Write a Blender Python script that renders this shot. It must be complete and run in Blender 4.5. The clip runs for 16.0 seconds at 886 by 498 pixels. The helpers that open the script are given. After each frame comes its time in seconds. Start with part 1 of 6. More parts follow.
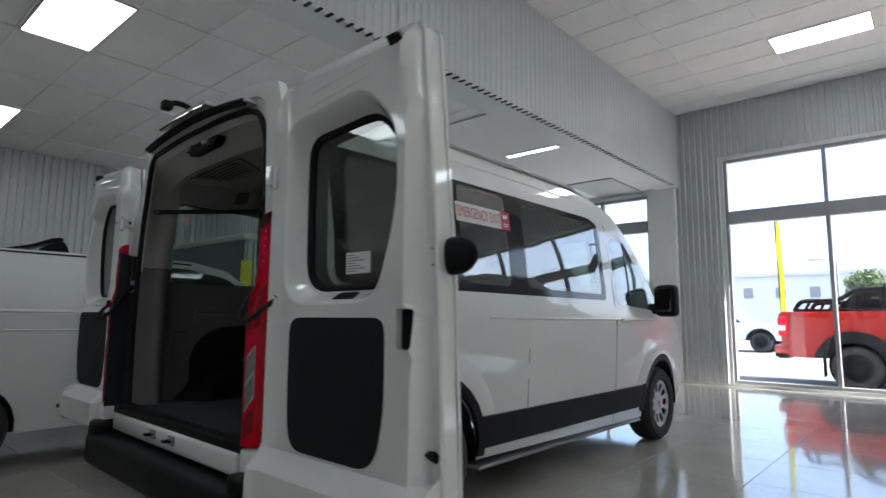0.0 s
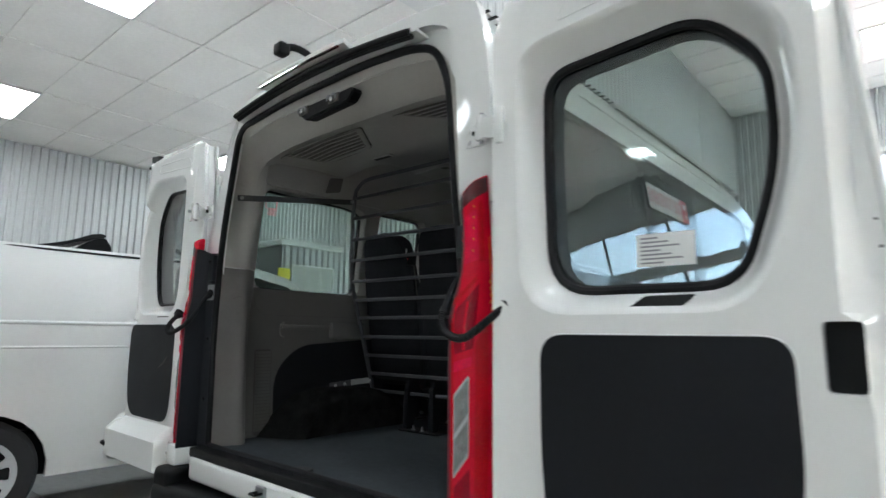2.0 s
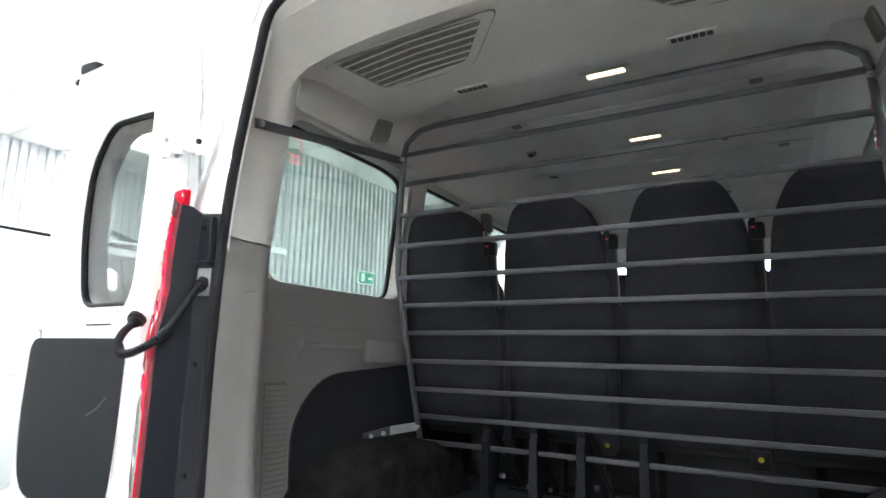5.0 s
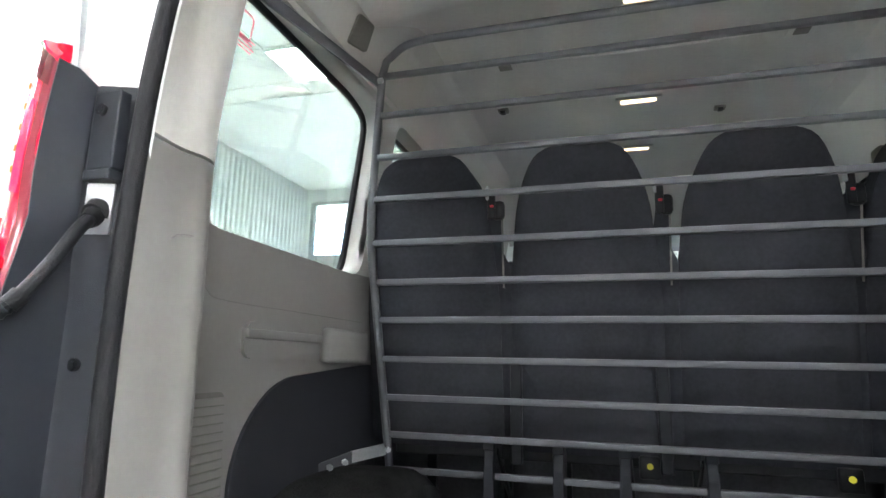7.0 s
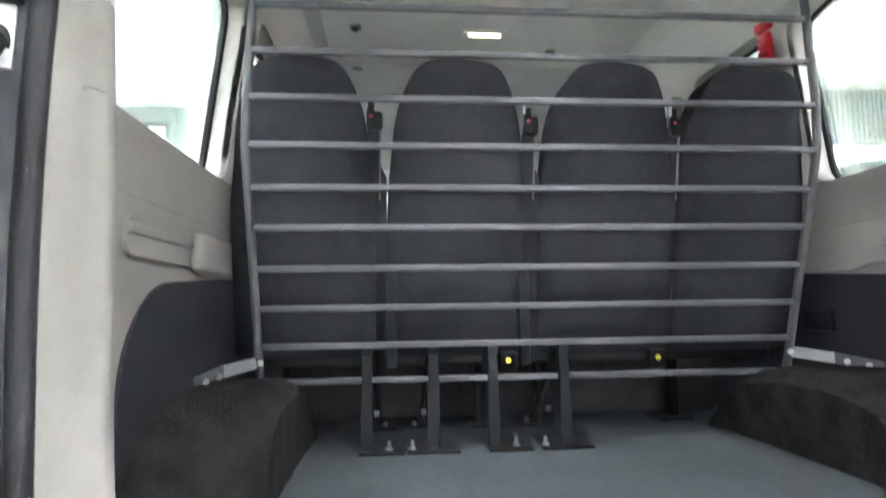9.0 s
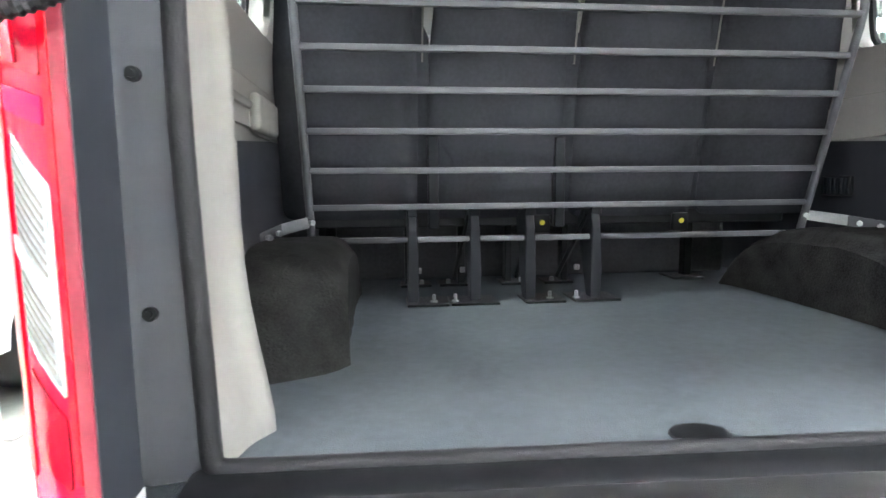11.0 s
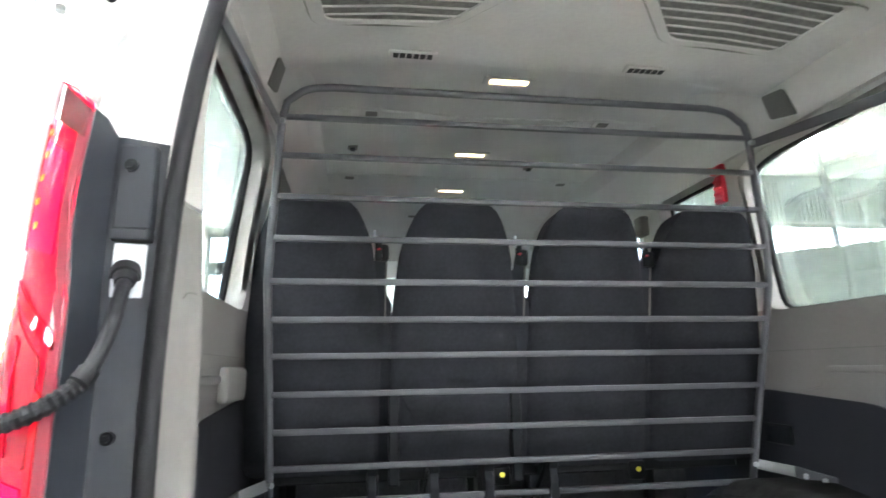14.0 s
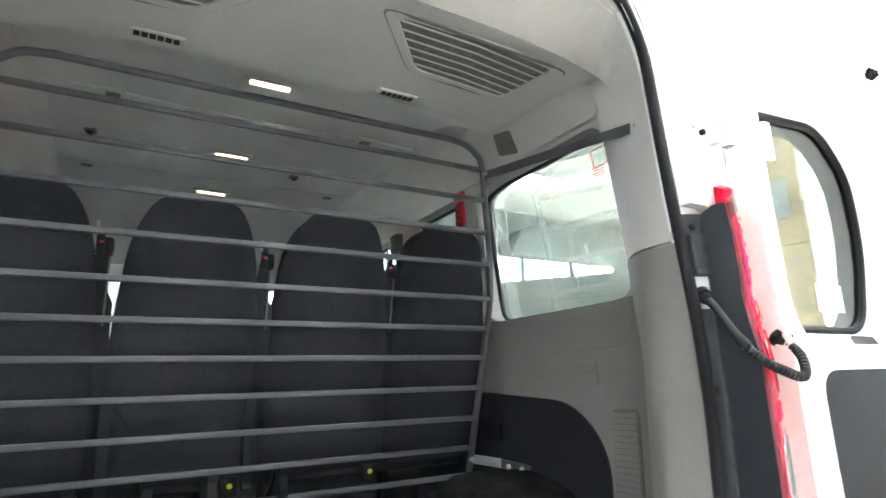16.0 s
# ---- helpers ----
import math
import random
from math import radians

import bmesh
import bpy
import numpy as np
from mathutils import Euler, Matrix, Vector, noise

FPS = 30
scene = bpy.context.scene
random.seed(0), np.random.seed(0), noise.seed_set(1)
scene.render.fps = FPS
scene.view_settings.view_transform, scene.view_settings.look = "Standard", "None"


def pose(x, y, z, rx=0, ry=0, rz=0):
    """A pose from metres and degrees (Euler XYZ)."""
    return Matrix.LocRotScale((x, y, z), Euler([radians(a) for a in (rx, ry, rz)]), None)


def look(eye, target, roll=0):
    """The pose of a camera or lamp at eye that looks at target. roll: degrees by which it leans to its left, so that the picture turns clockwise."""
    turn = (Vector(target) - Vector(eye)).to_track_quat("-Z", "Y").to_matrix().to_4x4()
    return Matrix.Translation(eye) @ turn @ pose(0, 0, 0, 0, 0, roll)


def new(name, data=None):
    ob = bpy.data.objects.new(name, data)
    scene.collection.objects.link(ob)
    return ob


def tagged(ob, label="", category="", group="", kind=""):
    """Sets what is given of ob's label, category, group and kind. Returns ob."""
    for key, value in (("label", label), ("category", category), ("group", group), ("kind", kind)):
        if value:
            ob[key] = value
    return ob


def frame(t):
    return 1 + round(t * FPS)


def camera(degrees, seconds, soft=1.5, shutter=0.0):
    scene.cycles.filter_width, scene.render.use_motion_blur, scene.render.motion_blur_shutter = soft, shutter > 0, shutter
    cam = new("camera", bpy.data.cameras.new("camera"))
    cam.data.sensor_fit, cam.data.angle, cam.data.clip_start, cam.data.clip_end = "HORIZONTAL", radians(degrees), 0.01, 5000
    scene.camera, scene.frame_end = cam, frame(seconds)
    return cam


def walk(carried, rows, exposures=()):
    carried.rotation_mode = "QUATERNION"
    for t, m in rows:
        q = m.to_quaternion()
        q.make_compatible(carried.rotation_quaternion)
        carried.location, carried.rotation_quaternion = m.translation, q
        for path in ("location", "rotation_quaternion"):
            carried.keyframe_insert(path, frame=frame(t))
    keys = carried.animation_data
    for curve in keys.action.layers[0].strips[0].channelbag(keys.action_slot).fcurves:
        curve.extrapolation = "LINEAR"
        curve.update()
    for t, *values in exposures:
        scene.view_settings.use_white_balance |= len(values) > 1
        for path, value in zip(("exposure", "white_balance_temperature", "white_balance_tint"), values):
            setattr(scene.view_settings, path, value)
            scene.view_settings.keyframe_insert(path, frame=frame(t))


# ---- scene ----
cam = camera(75.3, 16.0, 1.5, 0.5)
PATH = [
    (0, (3.154, -1.695, 1.121), (1.845, -0.203, 1.366), 0.4),
    (0.5, (2.848, -1.74, 1.124), (1.541, -0.248, 1.381), 0.5),
    (1, (2.555, -1.754, 1.118), (1.254, -0.259, 1.381), 0.5),
    (1.5, (2.228, -1.685, 1.133), (0.933, -0.185, 1.405), 0.5),
    (2, (1.933, -1.672, 1.123), (0.65, -0.167, 1.418), 0.7),
    (2.5, (1.63, -1.664, 1.125), (0.373, -0.141, 1.445), 1.0),
    (3, (1.343, -1.591, 1.111), (0.127, -0.038, 1.444), 1.0),
    (3.5, (1.096, -1.497, 1.116), (-0.084, 0.079, 1.467), 1.2),
    (3.7, (1.007, -1.481, 1.113), (-0.156, 0.106, 1.468), 1.1),
    (5.8, (0.235, -1.079, 1.135), (-0.632, 0.686, 1.499), 1.5),
    (6, (0.155, -1.035, 1.129), (-0.68, 0.746, 1.492), 1.5),
    (6.5, (0.004, -0.957, 1.111), (-0.711, 0.873, 1.482), 1.3),
    (7, (-0.15, -0.862, 1.104), (-0.706, 1.021, 1.484), 1.0),
    (7.5, (-0.287, -0.848, 1.117), (-0.657, 1.08, 1.502), 0.6),
    (8, (-0.423, -0.887, 1.118), (-0.519, 1.071, 1.513), 0.2),
    (8.5, (-0.429, -0.892, 1.044), (-0.348, 1.071, 1.418), -0.6),
    (9, (-0.425, -0.89, 0.994), (-0.26, 1.094, 1.189), -0.8),
    (9.5, (-0.443, -0.896, 0.954), (-0.242, 1.093, 0.938), -0.7),
    (9.7, (-0.452, -0.897, 0.944), (-0.245, 1.091, 0.857), -0.7),
    (11.8, (-0.683, -0.963, 0.989), (-0.46, 1.01, 0.748), -0.4),
    (12, (-0.685, -0.963, 1.026), (-0.458, 1.011, 0.795), -0.4),
    (12.5, (-0.716, -0.974, 1.11), (-0.476, 1.01, 1.031), -0.4),
    (13, (-0.715, -0.998, 1.161), (-0.471, 0.98, 1.336), -0.6),
    (13.5, (-0.657, -1.037, 1.17), (-0.419, 0.92, 1.507), -0.8),
    (14, (-0.573, -1.079, 1.175), (-0.276, 0.856, 1.585), -0.9),
    (14.5, (-0.521, -1.114, 1.173), (-0.055, 0.779, 1.618), -1.0),
    (15, (-0.481, -1.135, 1.157), (0.189, 0.69, 1.626), -1.3),
    (15.5, (-0.462, -1.147, 1.138), (0.398, 0.596, 1.61), -1.6),
    (16, (-0.461, -1.148, 1.12), (0.527, 0.528, 1.58), -1.8),
]
walk(cam, [(t, look(eye, target, roll)) for t, eye, target, roll in PATH],
     [(0.0, 2.53, 6150, 9), (0.7, 2.83, 6150, 9), (1.5, 3.6, 6150, 9), (2.0, 4.13, 6150, 9), (2.5, 4.4, 6150, 12), (3.0, 4.6, 6150, 13), (3.7, 5.02, 6150, 12), (6.0, 6.55, 6300, 13), (8.5, 7.08, 6300, 12), (9.5, 7.65, 6350, 11), (12.0, 7.28, 6300, 12), (13.0, 7.22, 6300, 12), (14.5, 6.85, 6300, 11), (16.0, 6.6, 6300, 10)])

# ---- world and light ----
world = bpy.data.worlds.new("sky")
scene.world = world
world.use_nodes = True
wn = world.node_tree
sky = wn.nodes.new("ShaderNodeTexSky")
sky.sky_type = 'NISHITA'
sky.sun_disc = False
sky.sun_elevation = radians(50)
sky.sun_rotation = radians(81)
sky.air_density, sky.dust_density, sky.ozone_density = 0.7, 4.0, 0.4
wn.links.new(sky.outputs[0], wn.nodes["Background"].inputs[0])
wn.nodes["Background"].inputs[1].default_value = 0.15

sun_data = bpy.data.lights.new("sun", 'SUN')
sun_data.energy, sun_data.angle, sun_data.color = 4.5, radians(0.6), (1.0, 0.96, 0.9)
sun = new("sun", sun_data)
sun.matrix_world = look((64, 10, 77), (0, 0, 0))

# ---- materials ----
def mat(name, rgb, rough=0.5, metal=0.0, var=0.06, scale=4.0, bump=0.0, bscale=150.0, coat=0.0, rvar=0.08, spec=0.5):
    m = bpy.data.materials.new(name)
    m.use_nodes = True
    n, l = m.node_tree.nodes, m.node_tree.links
    b = n["Principled BSDF"]
    b.inputs["Metallic"].default_value = metal
    b.inputs["Coat Weight"].default_value = coat
    b.inputs["Specular IOR Level"].default_value = spec
    b.inputs["Coat Roughness"].default_value = 0.04
    tc = n.new("ShaderNodeTexCoord")
    big, small = n.new("ShaderNodeTexNoise"), n.new("ShaderNodeTexNoise")
    big.inputs["Scale"].default_value, small.inputs["Scale"].default_value = scale, scale * 14
    big.inputs["Detail"].default_value = 5
    mix = n.new("ShaderNodeMath")
    mix.operation = 'MULTIPLY_ADD'
    mix.inputs[1].default_value = 0.6
    for t in (big, small):
        l.new(tc.outputs["Object"], t.inputs["Vector"])
    l.new(big.outputs[0], mix.inputs[0])
    half = n.new("ShaderNodeMath")
    half.operation = 'MULTIPLY'
    half.inputs[1].default_value = 0.4
    l.new(small.outputs[0], half.inputs[0])
    l.new(half.outputs[0], mix.inputs[2])
    ramp = n.new("ShaderNodeValToRGB")
    lo = [max(0, c * (1 - 2 * var)) for c in rgb]
    hi = [min(1, c * (1 + 2 * var)) for c in rgb]
    ramp.color_ramp.elements[0].position, ramp.color_ramp.elements[1].position = 0.25, 0.75
    ramp.color_ramp.elements[0].color, ramp.color_ramp.elements[1].color = (*lo, 1), (*hi, 1)
    l.new(mix.outputs[0], ramp.inputs[0])
    l.new(ramp.outputs[0], b.inputs["Base Color"])
    rr = n.new("ShaderNodeMapRange")
    rr.inputs[3].default_value, rr.inputs[4].default_value = max(0.02, rough - rvar), min(1, rough + rvar)
    l.new(big.outputs[0], rr.inputs[0])
    l.new(rr.outputs[0], b.inputs["Roughness"])
    if bump:
        fine = n.new("ShaderNodeTexNoise")
        fine.inputs["Scale"].default_value = bscale
        fine.inputs["Detail"].default_value = 3
        l.new(tc.outputs["Object"], fine.inputs["Vector"])
        bp = n.new("ShaderNodeBump")
        bp.inputs["Strength"].default_value = bump
        bp.inputs["Distance"].default_value = 0.003
        l.new(fine.outputs[0], bp.inputs["Height"])
        l.new(bp.outputs[0], b.inputs["Normal"])
    return m


def glass(name, tint, gloss=0.9, base=0.05):
    """Thin clear pane: sees through, mirrors more at a glancing angle."""
    m = bpy.data.materials.new(name)
    m.use_nodes = True
    n, l = m.node_tree.nodes, m.node_tree.links
    out = n["Material Output"]
    tr, gl, lw, mx = (n.new("ShaderNodeBsdfTransparent"), n.new("ShaderNodeBsdfGlossy"), n.new("ShaderNodeLayerWeight"), n.new("ShaderNodeMixShader"))
    tr.inputs[0].default_value = (*tint, 1)
    gl.inputs["Roughness"].default_value = 0.0
    lw.inputs["Blend"].default_value = 0.5
    pw, ma = n.new("ShaderNodeMath"), n.new("ShaderNodeMath")
    pw.operation, ma.operation = 'POWER', 'MULTIPLY_ADD'
    pw.inputs[1].default_value = 4.0
    ma.inputs[1].default_value, ma.inputs[2].default_value = gloss, base
    l.new(lw.outputs["Facing"], pw.inputs[0])
    l.new(pw.outputs[0], ma.inputs[0])
    l.new(ma.outputs[0], mx.inputs[0])
    l.new(tr.outputs[0], mx.inputs[1])
    l.new(gl.outputs[0], mx.inputs[2])
    l.new(mx.outputs[0], out.inputs[0])
    return m


def glow(name, rgb, power):
    m = bpy.data.materials.new(name)
    m.use_nodes = True
    b = m.node_tree.nodes["Principled BSDF"]
    b.inputs["Base Color"].default_value = (0.8, 0.8, 0.8, 1)
    b.inputs["Emission Color"].default_value = (*rgb, 1)
    b.inputs["Emission Strength"].default_value = power
    return m


M = dict(
    paint=mat("white_paint", (0.78, 0.79, 0.78), 0.35, 0, 0.01, 2, coat=1.0, rvar=0.03, spec=0.12),
    red_paint=mat("red_paint", (0.36, 0.012, 0.008), 0.25, 0, 0.03, 2, coat=1.0),
    black_plastic=mat("black_plastic", (0.0045, 0.0048, 0.0058), 0.5, 0, 0.12, 8, 0.25, 600, spec=0.18),
    dark_trim=mat("charcoal_trim_panel", (0.0088, 0.0098, 0.0124), 0.6, 0, 0.1, 6, 0.3, 700, spec=0.2),
    jamb=mat("jamb_plastic", (0.0165, 0.0185, 0.023), 0.45, 0, 0.08, 6, 0.15, 500, spec=0.28),
    rubber=mat("rubber", (0.0078, 0.0078, 0.0092), 0.6, 0, 0.15, 12, 0.3, 300, spec=0.22),
    beige=mat("warm_grey_trim", (0.375, 0.363, 0.342), 0.62, 0, 0.035, 5, 0.25, 700, spec=0.2),
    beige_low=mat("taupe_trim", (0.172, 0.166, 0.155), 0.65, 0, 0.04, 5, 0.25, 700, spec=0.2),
    headliner=mat("headliner", (0.42, 0.414, 0.396), 0.9, 0, 0.045, 5, 0.3, 900, spec=0.1),
    vinyl=mat("blue_grey_vinyl_floor", (0.058, 0.067, 0.074), 0.85, 0, 0.16, 3, 0.3, 250, spec=0.1),
    carpet=mat("black_carpet", (0.0122, 0.0122, 0.0120), 0.95, 0, 0.75, 14, 1.0, 140, spec=0.05),
    fabric=mat("seat_cloth", (0.0268, 0.0279, 0.0322), 0.9, 0, 0.14, 6, 0.5, 900, spec=0.05),
    frame_metal=mat("grey_powder_coat", (0.076, 0.078, 0.084), 0.45, 0.2, 0.07, 10, 0.15, 500, spec=0.3),
    zinc=mat("zinc_plate", (0.33, 0.34, 0.345), 0.38, 0.8, 0.1, 10, 0.1, 300),
    chrome=mat("chrome", (0.8, 0.8, 0.8), 0.12, 1.0, 0.02, 5),
    tyre=mat("tyre", (0.025, 0.025, 0.026), 0.75, 0, 0.15, 12, 0.5, 120),
    alloy=mat("wheel_silver", (0.55, 0.56, 0.58), 0.35, 0.7, 0.05, 8),
    wall=mat("corrugated_steel", (0.50, 0.52, 0.525), 0.45, 0.1, 0.04, 1.5, 0.05, 40),
    frame_grey=mat("grey_window_frame", (0.30, 0.31, 0.32), 0.45, 0.2, 0.04, 3),
    plaster=mat("painted_board", (0.69, 0.70, 0.69), 0.6, 0, 0.03, 1.5, 0.05, 90),
    tile=mat("ceiling_tile", (0.78, 0.77, 0.75), 0.9, 0, 0.04, 2, 0.25, 260),
    grid=mat("ceiling_grid", (0.62, 0.63, 0.62), 0.5, 0, 0.03, 2),
    floor=mat("polished_floor_tile", (0.42, 0.40, 0.355), 0.11, 0, 0.08, 1.6, 0.0, 30, coat=0.4, rvar=0.03),
    grout=mat("grout", (0.22, 0.21, 0.19), 0.6, 0, 0.1, 6),
    asphalt=mat("asphalt", (0.12, 0.12, 0.118), 0.9, 0, 0.12, 0.6, 0.5, 60),
    concrete=mat("concrete", (0.42, 0.41, 0.39), 0.85, 0, 0.1, 0.8, 0.3, 40),
    mark=mat("road_marking", (0.75, 0.75, 0.72), 0.7, 0, 0.08, 4),
    leaf=mat("leaf", (0.07, 0.11, 0.035), 0.6, 0, 0.35, 3),
    bark=mat("bark", (0.12, 0.09, 0.06), 0.85, 0, 0.2, 6, 0.6, 60),
    yellow=mat("yellow_fabric", (0.80, 0.72, 0.02), 0.7, 0, 0.05, 3),
    paper=mat("paper", (0.78, 0.79, 0.78), 0.6, 0, 0.02, 6),
    ink=mat("grey_ink", (0.28, 0.28, 0.3), 0.7, 0, 0.05, 6),
    red=mat("red_plastic", (0.42, 0.004, 0.018), 0.4, 0, 0.05, 8),
    red_print=mat("red_print", (0.55, 0.04, 0.08), 0.5, 0, 0.03, 8),
    green=mat("exit_green", (0.02, 0.32, 0.2), 0.5, 0, 0.05, 6),
    grille_mesh=mat("grille_mesh", (0.135, 0.132, 0.126), 0.9, 0, 0.25, 60, 0.6, 500, spec=0.1),
    wall_board=mat("pale_wall_board", (0.50, 0.53, 0.50), 0.5, 0, 0.04, 3),
    yellow_dot=mat("yellow_tag", (0.75, 0.7, 0.05), 0.5, 0, 0.05, 6),
    kick=mat("grey_carpet_panel", (0.066, 0.067, 0.071), 0.95, 0, 0.2, 5, 0.8, 300, spec=0.05),
    low_trim=mat("charcoal_side_panel", (0.0150, 0.0160, 0.0195), 0.6, 0, 0.1, 6, 0.3, 700, spec=0.2),
    mesh_grey=mat("grille_grey", (0.12, 0.116, 0.106), 0.65, 0, 0.08, 8, spec=0.2),
    bright=mat("lens_clear", (0.50, 0.51, 0.53), 0.12, 0.3, 0.05, 20, coat=1.0),
    lamp_red=mat("tail_lamp_red", (0.60, 0.0006, 0.021), 0.16, 0, 0.07, 14, coat=0.25, spec=0.15),
    lamp_pink=mat("pink_red_facet", (0.66, 0.001, 0.046), 0.25, 0, 0.12, 30, coat=0.1, spec=0.12),
    lamp_gloss=mat("glossy_red_lens", (0.48, 0.0005, 0.009), 0.05, 0, 0.03, 14, coat=0.5, rvar=0.01, spec=0.2),
    lens_grey=mat("fluted_clear_lens", (0.26, 0.27, 0.28), 0.2, 0.3, 0.25, 40, coat=0.6),
    lamp_dark=mat("dark_red_lens", (0.075, 0.004, 0.008), 0.12, 0, 0.05, 14, coat=0.5, spec=0.3),
    lamp_smoke=mat("smoky_red_lens", (0.26, 0.002, 0.016), 0.12, 0, 0.15, 22, coat=0.25, spec=0.15),
    lamp_edge=mat("clear_lens_edge", (0.17, 0.022, 0.035), 0.16, 0, 0.1, 18, coat=0.1, spec=0.15),
    amber=mat("amber_lens", (0.75, 0.2, 0.02), 0.12, 0, 0.05, 14, coat=1.0),
    dark_glass=mat("dark_glass", (0.012, 0.014, 0.015), 0.04, 0, 0.02, 2, coat=1.0, rvar=0.01),
    gloss_black=mat("gloss_black", (0.003, 0.0033, 0.0036), 0.08, 0, 0.02, 2, rvar=0.02, spec=0.3),
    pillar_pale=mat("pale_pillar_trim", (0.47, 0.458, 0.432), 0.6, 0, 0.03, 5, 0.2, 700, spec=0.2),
    board=mat("tan_display_board", (0.50, 0.36, 0.17), 0.7, 0, 0.07, 2),
    bundle=mat("grey_blue_fabric", (0.30, 0.34, 0.36), 0.85, 0, 0.12, 5, 0.6, 60),
    glass=glass("clear_glass", (0.86, 0.91, 0.88)),
    door_tint=glass("rear_door_glass", (0.53, 0.575, 0.555), 0.9, 0.06),
    tint=glass("tinted_glass", (0.56, 0.615, 0.585)),
    tint_dimmed=glass("dimmed_tint_glass", (0.36, 0.395, 0.375), 0.8, 0.18),
    shop_glass=glass("shop_glass", (0.93, 0.95, 0.95)),
    panel_glow=glow("led_panel", (0.96, 0.99, 1.0), 1.6),
    low_glow=glow("low_led_panel", (0.96, 0.99, 1.0), 1.05),
    cabin_glow=glow("cabin_lamp", (1.0, 0.68, 0.36), 0.17),
)


# ---- mesh helpers ----
def thing(name, label, category, group="", kind="", at=(0, 0, 0)):
    e = new(name)
    e.empty_display_size = 0.1
    e.location = at
    return tagged(e, label, category, group, kind)


def part(name, bm, material, parent=None, label="", smooth=False):
    me = bpy.data.meshes.new(name)
    bmesh.ops.recalc_face_normals(bm, faces=bm.faces)
    if smooth:
        for f in bm.faces:
            f.smooth = True
    bm.to_mesh(me)
    bm.free()
    if smooth:
        me.set_sharp_from_angle(angle=radians(38))
    for m in (material if isinstance(material, (list, tuple)) else [material]):
        me.materials.append(m)
    ob = new(name, me)
    if parent:
        ob.parent = parent
        ob.matrix_parent_inverse = Matrix.Translation(-parent.location)
    if label:
        ob["label"] = label
    return ob


def solo(name, bm, material, label, category, group="", kind="", smooth=False):
    return tagged(part(name, bm, material, None, "", smooth), label, category, group, kind)


def box(bm, x0, x1, y0, y1, z0, z1, bevel=0.0, seg=2):
    r = bmesh.ops.create_cube(bm, size=1.0, matrix=Matrix.Translation(((x0 + x1) / 2, (y0 + y1) / 2, (z0 + z1) / 2)) @ Matrix.Diagonal((x1 - x0, y1 - y0, z1 - z0, 1)))
    if bevel:
        es = {e for v in r["verts"] for e in v.link_edges}
        bmesh.ops.bevel(bm, geom=list(es), offset=bevel, segments=seg, affect='EDGES', profile=0.5)
    return bm


def boxed(*a, **k):
    return box(bmesh.new(), *a, **k)


def cyl(bm, a, b, r, r2=None, n=16):
    a, b = Vector(a), Vector(b)
    d = b - a
    m = Matrix.Translation((a + b) / 2) @ d.to_track_quat('Z', 'Y').to_matrix().to_4x4()
    bmesh.ops.create_cone(bm, cap_ends=True, segments=n, radius1=r, radius2=r if r2 is None else r2, depth=d.length, matrix=m)
    return bm


def tube(bm, pts, r, n=10, closed=False, ribs=0.0):
    """A round tube along a line of points."""
    pts = [Vector(p) for p in pts]
    rings, up = [], None
    for i, p in enumerate(pts):
        if closed:
            d = pts[(i + 1) % len(pts)] - pts[i - 1]
        else:
            d = pts[min(i + 1, len(pts) - 1)] - pts[max(i - 1, 0)]
        d.normalize()
        if up is None:
            up = Vector((0, 0, 1)) if abs(d.z) < 0.9 else Vector((0, 1, 0))
        s = d.cross(up).normalized()
        up = s.cross(d).normalized()
        rr = r * (1 + (ribs if i % 2 else 0))
        rings.append([bm.verts.new(p + rr * (math.cos(a) * s + math.sin(a) * up)) for a in [2 * math.pi * k / n for k in range(n)]])
    m = len(rings)
    for i in range(m if closed else m - 1):
        for k in range(n):
            bm.faces.new((rings[i][k], rings[i][(k + 1) % n], rings[(i + 1) % m][(k + 1) % n], rings[(i + 1) % m][k]))
    if not closed:
        bm.faces.new(rings[0])
        bm.faces.new(rings[-1][::-1])
    return bm


def smooth_line(pts, k=6):
    """More points along a smooth curve through the given ones."""
    p = [Vector(q) for q in pts]
    p = [2 * p[0] - p[1]] + p + [2 * p[-1] - p[-2]]
    out = []
    for i in range(1, len(p) - 2):
        for j in range(k):
            t = j / k
            out.append(0.5 * ((2 * p[i]) + (p[i + 1] - p[i - 1]) * t + (2 * p[i - 1] - 5 * p[i] + 4 * p[i + 1] - p[i + 2]) * t * t + (3 * p[i] - p[i - 1] - 3 * p[i + 1] + p[i + 2]) * t ** 3))
    out.append(p[-2])
    return out


def rounded(pts, r=0.05, k=4):
    """A closed outline in the plane with its corners rounded; a point may carry its own radius."""
    out, n = [], len(pts)
    for i in range(n):
        p, a, b = Vector(pts[i][:2]), Vector(pts[i - 1][:2]), Vector(pts[(i + 1) % n][:2])
        rr = pts[i][2] if len(pts[i]) > 2 else r
        u, v = a - p, b - p
        d = min(rr, u.length * 0.48, v.length * 0.48)
        if d < 1e-4:
            out.append(p)
            continue
        s, e = p + u.normalized() * d, p + v.normalized() * d
        for j in range(k + 1):
            t = j / k
            out.append((1 - t) ** 2 * s + 2 * t * (1 - t) * p + t * t * e)
    return out


def rect(a0, a1, b0, b1, r=0.0, k=4):
    return rounded([(a0, b0), (a1, b0), (a1, b1), (a0, b1)], r, k)


